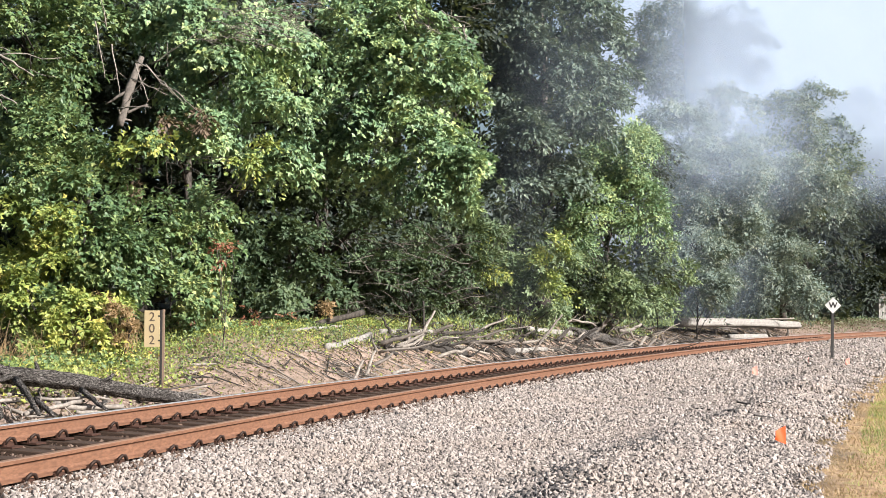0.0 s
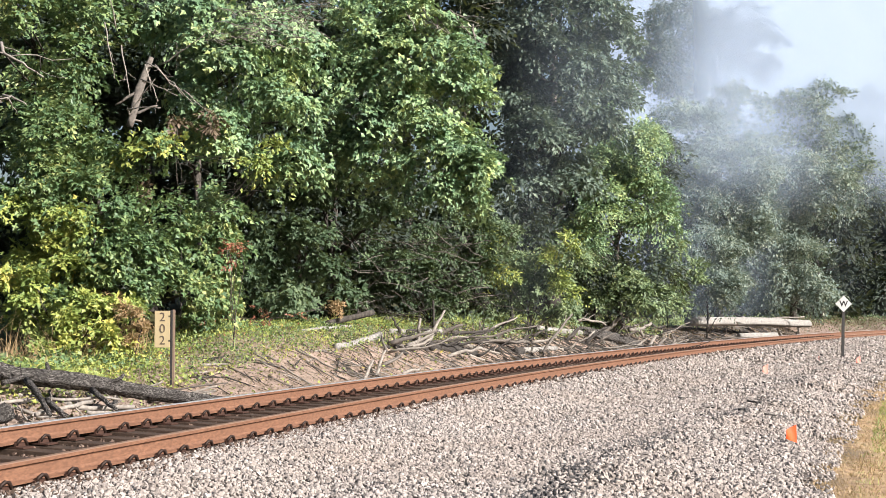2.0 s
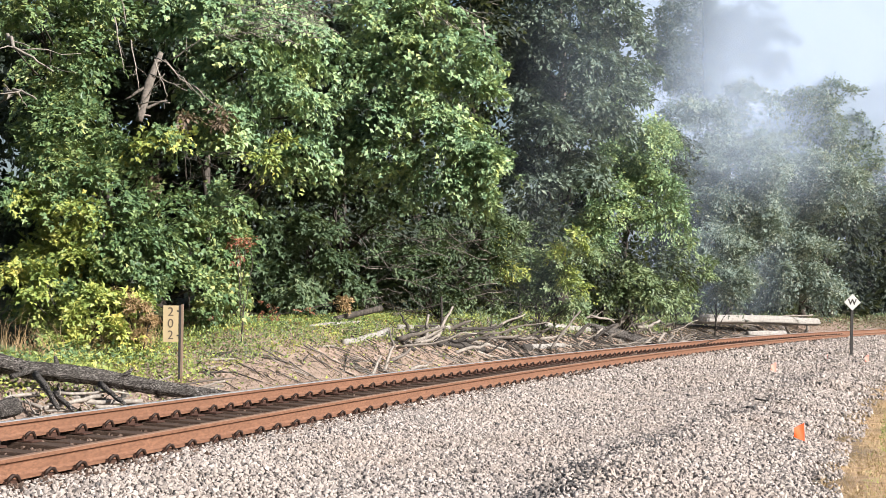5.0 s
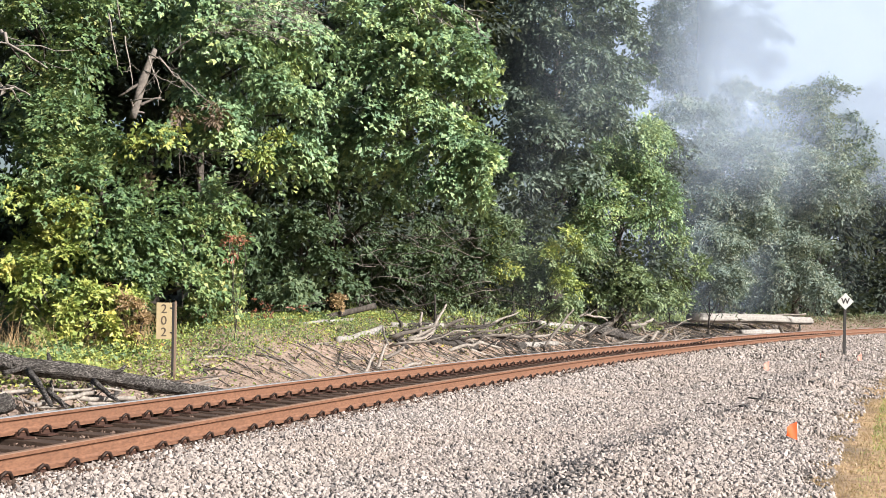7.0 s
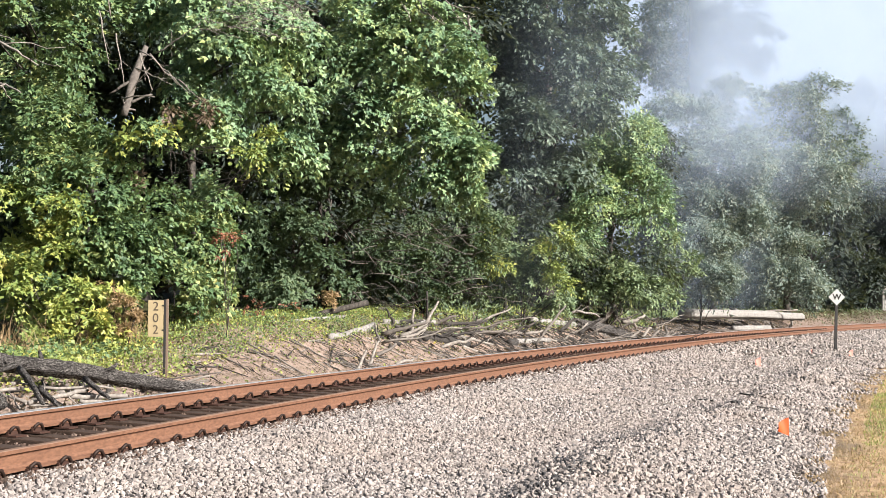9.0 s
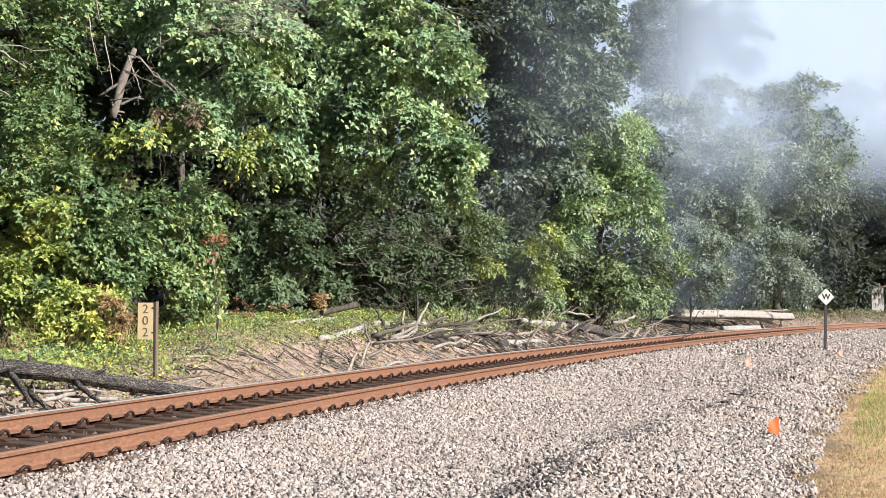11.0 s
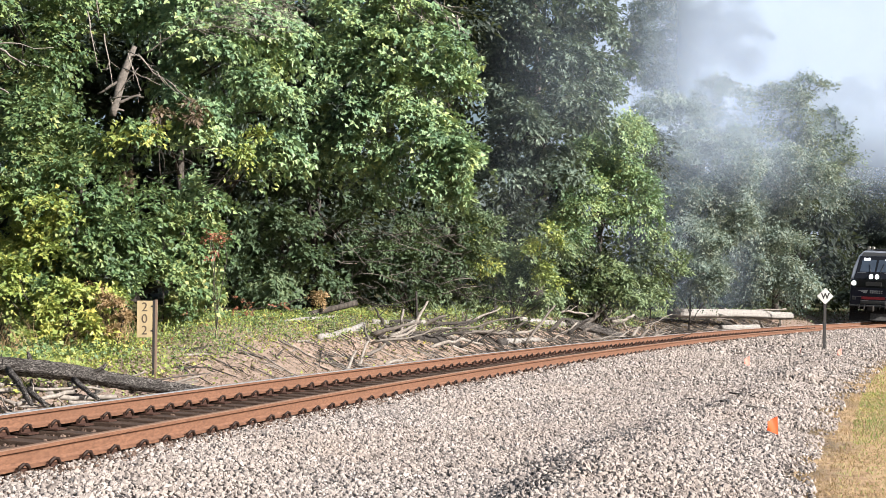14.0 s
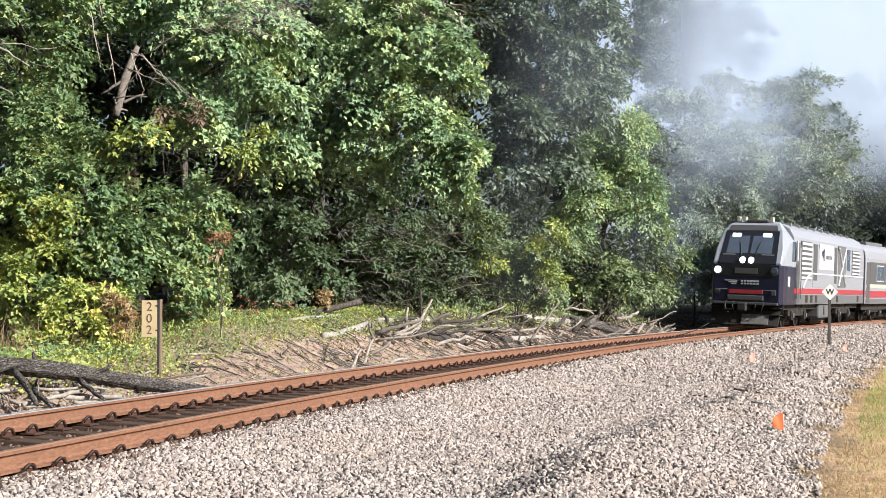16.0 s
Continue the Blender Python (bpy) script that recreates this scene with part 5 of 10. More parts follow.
log("dead_branch", [(11.48, 64.75, -0.07), (12.80, 64.85, 0.19)], [0.052, 0.037], M_TWIG, "broken limb propping the long pale trunk", 116, 6, 1, 0.1, "fallen wood")
log("dead_branch", [(12.73, 66.50, 0.56), (12.79, 66.60, -0.19)], [0.054, 0.038], M_DEAD, "broken limb propping the long pale trunk", 117, 6, 1, 0.1, "fallen wood")
log("dead_branch", [(9.94, 62.50, 0.00), (11.10, 62.60, 0.15)], [0.050, 0.035], M_TWIG, "broken limb propping the long pale trunk", 118, 6, 1, 0.1, "fallen wood")
log("dead_branch", [(15.37, 70.00, 0.94), (17.37, 70.10, 1.08)], [0.056, 0.040], M_DEAD, "broken limb propping the long pale trunk", 119, 6, 1, 0.1, "fallen wood")
log("broken_branch", [(-5.71, 20.10, 0.21), (-5.29, 20.32, 0.28)], [0.014, 0.008], M_DEAD, "weathered broken branch in the ditch by the rail", 500, 7, 1, 0.12, "fallen wood")
log("broken_branch", [(-4.56, 21.80, 0.02), (-4.60, 22.15, 0.04)], [0.018, 0.011], M_TWIG, "weathered broken branch in the ditch by the rail", 501, 7, 1, 0.12, "fallen wood")
log("broken_branch", [(-5.35, 19.05, -0.03), (-5.44, 19.25, 0.01)], [0.018, 0.011], M_DEAD, "weathered broken branch in the ditch by the rail", 502, 7, 1, 0.12, "fallen wood")
log("broken_branch", [(-5.38, 19.60, 0.06), (-6.01, 19.94, 0.07)], [0.032, 0.019], M_DEAD, "weathered broken branch in the ditch by the rail", 503, 7, 1, 0.12, "fallen wood")
log("broken_branch", [(-4.85, 21.40, 0.07), (-4.81, 21.72, 0.24)], [0.014, 0.008], M_DEAD, "weathered broken branch in the ditch by the rail", 504, 7, 1, 0.12, "fallen wood")
log("broken_branch", [(-5.93, 18.85, 0.12), (-5.54, 19.42, 0.15)], [0.030, 0.018], M_BARK_DARK, "weathered broken branch in the ditch by the rail", 505, 7, 1, 0.12, "fallen wood")
log("broken_branch", [(-4.98, 21.10, 0.09), (-4.80, 21.35, 0.09)], [0.031, 0.018], M_TWIG, "weathered broken branch in the ditch by the rail", 506, 7, 1, 0.12, "fallen wood")
log("broken_branch", [(-5.02, 19.75, -0.03), (-5.26, 20.26, -0.01)], [0.028, 0.017], M_DEAD, "weathered broken branch in the ditch by the rail", 507, 7, 1, 0.12, "fallen wood")
log("broken_branch", [(-5.58, 18.20, -0.03), (-5.45, 18.83, 0.05)], [0.016, 0.010], M_DEAD, "weathered broken branch in the ditch by the rail", 508, 7, 1, 0.12, "fallen wood")
log("broken_branch", [(-5.00, 21.60, 0.13), (-5.37, 21.82, 0.18)], [0.028, 0.017], M_DEAD, "weathered broken branch in the ditch by the rail", 509, 7, 1, 0.12, "fallen wood")
log("broken_branch", [(-5.52, 18.45, -0.04), (-5.12, 18.48, -0.03)], [0.020, 0.012], M_DEAD, "weathered broken branch in the ditch by the rail", 510, 7, 1, 0.12, "fallen wood")
log("broken_branch", [(-4.62, 21.20, -0.01), (-4.49, 21.37, 0.14)], [0.034, 0.021], M_BARK_DARK, "weathered broken branch in the ditch by the rail", 511, 7, 1, 0.12, "fallen wood")
log("broken_branch", [(-4.45, 22.10, 0.00), (-3.79, 22.26, 0.17)], [0.026, 0.016], M_DEAD, "weathered broken branch in the ditch by the rail", 512, 7, 1, 0.12, "fallen wood")
log("broken_branch", [(-5.73, 19.25, 0.11), (-5.27, 20.00, 0.11)], [0.012, 0.007], M_DEAD, "weathered broken branch in the ditch by the rail", 513, 7, 1, 0.12, "fallen wood")
log("broken_branch", [(-5.23, 19.60, 0.01), (-5.41, 20.48, 0.04)], [0.022, 0.013], M_DEAD, "weathered broken branch in the ditch by the rail", 514, 7, 1, 0.12, "fallen wood")
log("broken_branch", [(-5.89, 19.60, 0.20), (-6.09, 20.29, 0.31)], [0.034, 0.021], M_BARK_DARK, "weathered broken branch in the ditch by the rail", 515, 7, 1, 0.12, "fallen wood")
log("broken_branch", [(-5.05, 21.20, 0.11), (-5.24, 21.32, 0.30)], [0.019, 0.011], M_DEAD, "weathered broken branch in the ditch by the rail", 516, 7, 1, 0.12, "fallen wood")
log("broken_branch", [(-5.26, 20.85, 0.15), (-4.77, 20.91, 0.19)], [0.022, 0.013], M_BARK_DARK, "weathered broken branch in the ditch by the rail", 517, 7, 1, 0.12, "fallen wood")
log("broken_branch", [(-4.57, 22.25, 0.05), (-4.41, 22.41, 0.08)], [0.018, 0.011], M_DEAD, "weathered broken branch in the ditch by the rail", 518, 7, 1, 0.12, "fallen wood")
log("broken_branch", [(-5.35, 20.55, 0.15), (-5.75, 20.71, 0.17)], [0.019, 0.012], M_BARK_DARK, "weathered broken branch in the ditch by the rail", 519, 7, 1, 0.12, "fallen wood")
log("broken_branch", [(-4.30, 22.90, 0.02), (-4.79, 23.54, 0.09)], [0.013, 0.008], M_BARK_DARK, "weathered broken branch in the ditch by the rail", 520, 7, 1, 0.12, "fallen wood")
log("broken_branch", [(-5.43, 18.90, -0.02), (-6.23, 19.13, 0.10)], [0.020, 0.012], M_DEAD, "weathered broken branch in the ditch by the rail", 521, 7, 1, 0.12, "fallen wood")
log("broken_branch", [(-4.60, 22.15, 0.05), (-4.94, 22.71, 0.22)], [0.018, 0.011], M_BARK_DARK, "weathered broken branch in the ditch by the rail", 522, 7, 1, 0.12, "fallen wood")
log("broken_branch", [(-5.53, 18.10, -0.04), (-5.95, 18.87, 0.13)], [0.013, 0.008], M_DEAD, "weathered broken branch in the ditch by the rail", 523, 7, 1, 0.12, "fallen wood")
log("broken_branch", [(-4.74, 22.15, 0.09), (-5.46, 22.49, 0.18)], [0.028, 0.017], M_BARK_DARK, "weathered broken branch in the ditch by the rail", 524, 7, 1, 0.12, "fallen wood")
log("broken_branch", [(-4.61, 21.30, -0.00), (-4.26, 21.30, -0.01)], [0.033, 0.020], M_DEAD, "weathered broken branch in the ditch by the rail", 525, 7, 1, 0.12, "fallen wood")
log("broken_branch", [(-5.58, 18.60, -0.01), (-6.26, 18.91, 0.16)], [0.025, 0.015], M_DEAD, "weathered broken branch in the ditch by the rail", 526, 7, 1, 0.12, "fallen wood")
log("broken_branch", [(-5.60, 19.05, 0.05), (-5.73, 19.81, 0.23)], [0.030, 0.018], M_BARK_DARK, "weathered broken branch in the ditch by the rail", 527, 7, 1, 0.12, "fallen wood")
log("broken_branch", [(-6.01, 19.25, 0.20), (-5.97, 19.87, 0.31)], [0.032, 0.019], M_DEAD, "weathered broken branch in the ditch by the rail", 528, 7, 1, 0.12, "fallen wood")
log("broken_branch", [(-5.97, 19.25, 0.19), (-6.74, 19.52, 0.25)], [0.019, 0.011], M_TWIG, "weathered broken branch in the ditch by the rail", 529, 7, 1, 0.12, "fallen wood")
log("broken_branch", [(-5.73, 18.85, 0.06), (-6.09, 19.15, 0.10)], [0.019, 0.011], M_BARK_DARK, "weathered broken branch in the ditch by the rail", 530, 7, 1, 0.12, "fallen wood")
log("broken_branch", [(-4.55, 22.50, 0.06), (-4.79, 22.58, 0.12)], [0.030, 0.018], M_BARK_DARK, "weathered broken branch in the ditch by the rail", 531, 7, 1, 0.12, "fallen wood")
log("broken_branch", [(-5.18, 19.90, 0.04), (-5.37, 20.37, 0.16)], [0.034, 0.020], M_BARK_DARK, "weathered broken branch in the ditch by the rail", 532, 7, 1, 0.12, "fallen wood")
log("broken_branch", [(-5.15, 19.85, 0.02), (-5.44, 19.98, 0.04)], [0.016, 0.010], M_BARK_DARK, "weathered broken branch in the ditch by the rail", 533, 7, 1, 0.12, "fallen wood")
log("broken_branch", [(-4.56, 22.65, 0.08), (-3.68, 22.66, 0.20)], [0.016, 0.010], M_TWIG, "weathered broken branch in the ditch by the rail", 534, 7, 1, 0.12, "fallen wood")
log("broken_branch", [(-5.06, 20.80, 0.08), (-5.01, 21.50, 0.12)], [0.014, 0.008], M_DEAD, "weathered broken branch in the ditch by the rail", 535, 7, 1, 0.12, "fallen wood")
log("broken_branch", [(-5.26, 19.60, 0.02), (-5.58, 20.43, 0.14)], [0.028, 0.017], M_DEAD, "weathered broken branch in the ditch by the rail", 536, 7, 1, 0.12, "fallen wood")
log("broken_branch", [(-4.93, 20.25, -0.01), (-5.07, 20.98, 0.09)], [0.034, 0.020], M_BARK_DARK, "weathered broken branch in the ditch by the rail", 537, 7, 1, 0.12, "fallen wood")
log("broken_branch", [(-4.97, 21.20, 0.08), (-5.18, 21.40, 0.21)], [0.020, 0.012], M_DEAD, "weathered broken branch in the ditch by the rail", 538, 7, 1, 0.12, "fallen wood")
log("broken_branch", [(-5.19, 20.10, 0.07), (-5.42, 20.73, 0.24)], [0.019, 0.011], M_DEAD, "weathered broken branch in the ditch by the rail", 539, 7, 1, 0.12, "fallen wood")
log("broken_branch", [(-5.05, 21.10, 0.11), (-4.44, 21.28, 0.29)], [0.021, 0.013], M_DEAD, "weathered broken branch in the ditch by the rail", 540, 7, 1, 0.12, "fallen wood")
log("broken_branch", [(-5.45, 20.05, 0.13), (-5.75, 20.18, 0.23)], [0.026, 0.016], M_TWIG, "weathered broken branch in the ditch by the rail", 541, 7, 1, 0.12, "fallen wood")
log("broken_branch", [(-4.56, 21.80, 0.01), (-3.80, 22.21, 0.10)], [0.025, 0.015], M_TWIG, "weathered broken branch in the ditch by the rail", 542, 7, 1, 0.12, "fallen wood")
log("broken_branch", [(-4.58, 21.35, -0.01), (-4.71, 21.60, 0.13)], [0.028, 0.017], M_DEAD, "weathered broken branch in the ditch by the rail", 543, 7, 1, 0.12, "fallen wood")
log("broken_branch", [(-4.50, 22.25, 0.02), (-3.90, 22.80, 0.06)], [0.023, 0.014], M_DEAD, "weathered broken branch in the ditch by the rail", 544, 7, 1, 0.12, "fallen wood")
log("broken_branch", [(-5.61, 19.70, 0.14), (-6.25, 19.73, 0.21)], [0.033, 0.020], M_BARK_DARK, "weathered broken branch in the ditch by the rail", 545, 7, 1, 0.12, "fallen wood")
log("broken_branch", [(3.79, 46.40, 0.46), (4.23, 46.54, 0.82)], [0.050, 0.020], M_BARK, "weathered broken branch in a heap on the bank", 560, 6, 2, 0.18, "fallen wood")
log("broken_branch", [(4.31, 46.85, 0.28), (5.06, 46.93, 0.79)], [0.071, 0.028], M_BARK_DARK, "weathered broken branch in a heap on the bank", 561, 6, 2, 0.18, "fallen wood")
log("broken_branch", [(-0.12, 35.80, 0.36), (-0.65, 36.41, 0.67)], [0.047, 0.019], M_TWIG, "weathered broken branch in a heap on the bank", 562, 6, 2, 0.18, "fallen wood")
log("broken_branch", [(3.41, 46.60, 0.68), (3.61, 46.87, 1.00)], [0.052, 0.021], M_BARK, "weathered broken branch in a heap on the bank", 563, 6, 2, 0.18, "fallen wood")
log("broken_branch", [(-1.07, 33.35, 0.41), (-1.90, 33.43, 0.55)], [0.028, 0.011], M_BARK_DARK, "weathered broken branch in a heap on the bank", 564, 6, 2, 0.18, "fallen wood")
log("broken_branch", [(-0.10, 35.90, 0.38), (-1.68, 36.05, 0.74)], [0.066, 0.026], M_BARK, "weathered broken branch in a heap on the bank", 565, 6, 2, 0.18, "fallen wood")
log("broken_branch", [(-0.82, 34.70, 0.54), (-1.48, 34.89, 0.58)], [0.047, 0.019], M_DEAD, "weathered broken branch in a heap on the bank", 566, 6, 2, 0.18, "fallen wood")
log("broken_branch", [(8.24, 56.20, 0.23), (8.57, 56.68, 0.28)], [0.032, 0.013], M_TWIG, "weathered broken branch in a heap on the bank", 567, 6, 2, 0.18, "fallen wood")
log("broken_branch", [(6.05, 49.40, -0.04), (6.73, 49.58, 0.38)], [0.065, 0.026], M_DEAD, "weathered broken branch in a heap on the bank", 568, 6, 2, 0.18, "fallen wood")
log("broken_branch", [(-1.14, 32.80, 0.34), (-1.95, 33.29, 0.69)], [0.066, 0.026], M_BARK_DARK, "weathered broken branch in a heap on the bank", 569, 6, 2, 0.18, "fallen wood")
log("broken_branch", [(-0.92, 35.75, 0.77), (-2.40, 35.99, 1.10)], [0.039, 0.015], M_BARK_DARK, "weathered broken branch in a heap on the bank", 570, 6, 2, 0.18, "fallen wood")
log("broken_branch", [(-0.13, 37.35, 0.66), (-1.04, 38.22, 1.12)], [0.039, 0.016], M_BARK_DARK, "weathered broken branch in a heap on the bank", 571, 6, 2, 0.18, "fallen wood")
log("broken_branch", [(0.52, 37.10, 0.25), (-0.39, 37.99, 0.56)], [0.058, 0.023], M_BARK, "weathered broken branch in a heap on the bank", 572, 6, 2, 0.18, "fallen wood")
log("broken_branch", [(-0.51, 36.65, 0.72), (-0.54, 36.94, 1.08)], [0.064, 0.025], M_TWIG, "weathered broken branch in a heap on the bank", 573, 6, 2, 0.18, "fallen wood")
log("broken_branch", [(-1.23, 33.10, 0.44), (-1.93, 33.14, 0.71)], [0.064, 0.025], M_TWIG, "weathered broken branch in a heap on the bank", 574, 6, 2, 0.18, "fallen wood")
log("broken_branch", [(3.18, 44.25, 0.32), (2.84, 44.45, 0.57)], [0.026, 0.010], M_DEAD, "weathered broken branch in a heap on the bank", 575, 6, 2, 0.18, "fallen wood")
log("broken_branch", [(3.26, 43.75, 0.18), (3.62, 44.22, 0.21)], [0.053, 0.021], M_BARK_DARK, "weathered broken branch in a heap on the bank", 576, 6, 2, 0.18, "fallen wood")
log("broken_branch", [(2.26, 42.10, 0.40), (3.04, 42.39, 0.57)], [0.058, 0.023], M_DEAD, "weathered broken branch in a heap on the bank", 577, 6, 2, 0.18, "fallen wood")
log("broken_branch", [(8.45, 57.70, 0.42), (6.44, 57.90, 0.64)], [0.069, 0.027], M_BARK, "weathered broken branch in a heap on the bank", 578, 6, 2, 0.18, "fallen wood")
log("broken_branch", [(-1.28, 35.00, 0.82), (-0.68, 35.37, 0.90)], [0.068, 0.027], M_BARK_DARK, "weathered broken branch in a heap on the bank", 579, 6, 2, 0.18, "fallen wood")
log("broken_branch", [(-1.53, 32.55, 0.50), (-3.17, 32.76, 0.62)], [0.036, 0.014], M_BARK_DARK, "weathered broken branch in a heap on the bank", 580, 6, 2, 0.18, "fallen wood")
log("broken_branch", [(0.39, 38.10, 0.52), (2.29, 38.64, 0.95)], [0.036, 0.014], M_TWIG, "weathered broken branch in a heap on the bank", 581, 6, 2, 0.18, "fallen wood")
log("broken_branch", [(0.49, 36.95, 0.24), (-0.06, 37.11, 0.61)], [0.033, 0.013], M_TWIG, "weathered broken branch in a heap on the bank", 582, 6, 2, 0.18, "fallen wood")
log("broken_branch", [(0.37, 38.65, 0.64), (-0.20, 39.35, 1.04)], [0.059, 0.024], M_BARK_DARK, "weathered broken branch in a heap on the bank", 583, 6, 2, 0.18, "fallen wood")
log("broken_branch", [(1.21, 41.45, 0.78), (1.73, 41.59, 1.25)], [0.069, 0.028], M_BARK_DARK, "weathered broken branch in a heap on the bank", 584, 6, 2, 0.18, "fallen wood")
log("broken_branch", [(6.66, 54.75, 0.66), (7.43, 54.92, 0.95)], [0.047, 0.019], M_BARK, "weathered broken branch in a heap on the bank", 585, 6, 2, 0.18, "fallen wood")
log("broken_branch", [(4.39, 46.30, 0.11), (6.17, 46.40, 0.23)], [0.031, 0.013], M_DEAD, "weathered broken branch in a heap on the bank", 586, 6, 2, 0.18, "fallen wood")
log("broken_branch", [(8.18, 56.80, 0.38), (9.50, 57.04, 0.89)], [0.035, 0.014], M_DEAD, "weathered broken branch in a heap on the bank", 587, 6, 2, 0.18, "fallen wood")
log("broken_branch", [(1.18, 41.15, 0.73), (0.64, 41.57, 1.01)], [0.039, 0.016], M_TWIG, "weathered broken branch in a heap on the bank", 588, 6, 2, 0.18, "fallen wood")
log("broken_branch", [(7.85, 57.45, 0.59), (7.11, 58.48, 0.60)], [0.041, 0.016], M_DEAD, "weathered broken branch in a heap on the bank", 589, 6, 2, 0.18, "fallen wood")
log("broken_branch", [(7.20, 55.30, 0.56), (6.90, 55.81, 0.61)], [0.027, 0.011], M_DEAD, "weathered broken branch in a heap on the bank", 590, 6, 2, 0.18, "fallen wood")
log("broken_branch", [(1.08, 38.60, 0.26), (1.55, 38.99, 0.60)], [0.025, 0.010], M_BARK_DARK, "weathered broken branch in a heap on the bank", 591, 6, 2, 0.18, "fallen wood")
log("broken_branch", [(-0.61, 34.90, 0.46), (-0.82, 35.25, 0.84)], [0.035, 0.014], M_BARK, "weathered broken branch in a heap on the bank", 592, 6, 2, 0.18, "fallen wood")
log("broken_branch", [(2.76, 42.05, 0.13), (1.88, 42.91, 0.31)], [0.051, 0.021], M_BARK, "weathered broken branch in a heap on the bank", 593, 6, 2, 0.18, "fallen wood")
log("broken_branch", [(-0.91, 34.90, 0.62), (0.71, 35.46, 0.69)], [0.047, 0.019], M_BARK, "weathered broken branch in a heap on the bank", 594, 6, 2, 0.18, "fallen wood")
log("broken_branch", [(-1.26, 33.30, 0.50), (-1.74, 33.47, 0.55)], [0.066, 0.026], M_TWIG, "weathered broken branch in a heap on the bank", 595, 6, 2, 0.18, "fallen wood")
log("broken_branch", [(0.47, 38.85, 0.64), (0.53, 39.15, 0.76)], [0.066, 0.026], M_BARK_DARK, "weathered broken branch in a heap on the bank", 596, 6, 2, 0.18, "fallen wood")
log("broken_branch", [(0.37, 36.70, 0.26), (0.64, 37.18, 0.53)], [0.024, 0.010], M_BARK_DARK, "weathered broken branch in a heap on the bank", 597, 6, 2, 0.18, "fallen wood")
log("broken_branch", [(-1.54, 31.95, 0.41), (0.29, 32.04, 0.76)], [0.034, 0.013], M_DEAD, "weathered broken branch in a heap on the bank", 598, 6, 2, 0.18, "fallen wood")
log("broken_branch", [(0.55, 36.85, 0.18), (1.07, 36.85, 0.45)], [0.038, 0.015], M_BARK_DARK, "weathered broken branch in a heap on the bank", 599, 6, 2, 0.18, "fallen wood")
log("broken_branch", [(5.10, 48.45, 0.22), (5.09, 49.24, 0.58)], [0.050, 0.020], M_TWIG, "weathered broken branch in a heap on the bank", 600, 6, 2, 0.18, "fallen wood")
log("broken_branch", [(-1.36, 32.00, 0.31), (-1.39, 32.69, 0.39)], [0.056, 0.022], M_BARK, "weathered broken branch in a heap on the bank", 601, 6, 2, 0.18, "fallen wood")
log("broken_branch", [(-1.45, 32.80, 0.50), (-0.95, 32.83, 0.84)], [0.037, 0.015], M_BARK_DARK, "weathered broken branch in a heap on the bank", 602, 6, 2, 0.18, "fallen wood")
log("broken_branch", [(-0.15, 36.40, 0.50), (0.86, 36.89, 0.59)], [0.054, 0.022], M_BARK_DARK, "weathered broken branch in a heap on the bank", 603, 6, 2, 0.18, "fallen wood")
log("broken_branch", [(1.19, 39.55, 0.42), (2.40, 39.97, 0.77)], [0.070, 0.028], M_BARK, "weathered broken branch in a heap on the bank", 604, 6, 2, 0.18, "fallen wood")
log("broken_branch", [(4.85, 49.80, 0.64), (4.08, 49.87, 1.01)], [0.065, 0.026], M_BARK, "weathered broken branch in a heap on the bank", 605, 6, 2, 0.18, "fallen wood")
log("broken_branch", [(3.50, 44.15, 0.14), (4.25, 44.27, 0.60)], [0.035, 0.014], M_DEAD, "weathered broken branch in a heap on the bank", 606, 6, 2, 0.18, "fallen wood")
log("broken_branch", [(2.58, 45.20, 0.77), (2.13, 45.31, 1.11)], [0.024, 0.010], M_BARK, "weathered broken branch in a heap on the bank", 607, 6, 2, 0.18, "fallen wood")
log("broken_branch", [(8.00, 53.40, -0.13), (8.85, 53.80, 0.25)], [0.045, 0.018], M_BARK_DARK, "weathered broken branch in a heap on the bank", 608, 6, 2, 0.18, "fallen wood")
log("broken_branch", [(-0.42, 37.20, 0.76), (0.17, 37.20, 0.99)], [0.072, 0.029], M_TWIG, "weathered broken branch in a heap on the bank", 609, 6, 2, 0.18, "fallen wood")
log("broken_branch", [(9.07, 58.05, 0.24), (10.90, 58.45, 0.30)], [0.041, 0.016], M_BARK_DARK, "weathered broken branch in a heap on the bank", 610, 6, 2, 0.18, "fallen wood")
log("broken_branch", [(4.92, 48.45, 0.32), (5.50, 48.60, 0.59)], [0.046, 0.018], M_TWIG, "weathered broken branch in a heap on the bank", 611, 6, 2, 0.18, "fallen wood")
log("broken_branch", [(-1.54, 33.05, 0.58), (-2.77, 33.67, 0.75)], [0.066, 0.027], M_BARK_DARK, "weathered broken branch in a heap on the bank", 612, 6, 2, 0.18, "fallen wood")
log("broken_branch", [(0.79, 38.00, 0.29), (1.22, 38.50, 0.34)], [0.048, 0.019], M_BARK_DARK, "weathered broken branch in a heap on the bank", 613, 6, 2, 0.18, "fallen wood")
log("broken_branch", [(-0.61, 35.05, 0.49), (-2.11, 35.26, 0.66)], [0.038, 0.015], M_TWIG, "weathered broken branch in a heap on the bank", 614, 6, 2, 0.18, "fallen wood")
log("broken_branch", [(-0.37, 35.55, 0.45), (1.00, 36.15, 0.93)], [0.049, 0.020], M_BARK_DARK, "weathered broken branch in a heap on the bank", 615, 6, 2, 0.18, "fallen wood")
log("broken_branch", [(-0.67, 35.15, 0.53), (-2.47, 35.69, 0.72)], [0.045, 0.018], M_BARK_DARK, "weathered broken branch in a heap on the bank", 616, 6, 2, 0.18, "fallen wood")
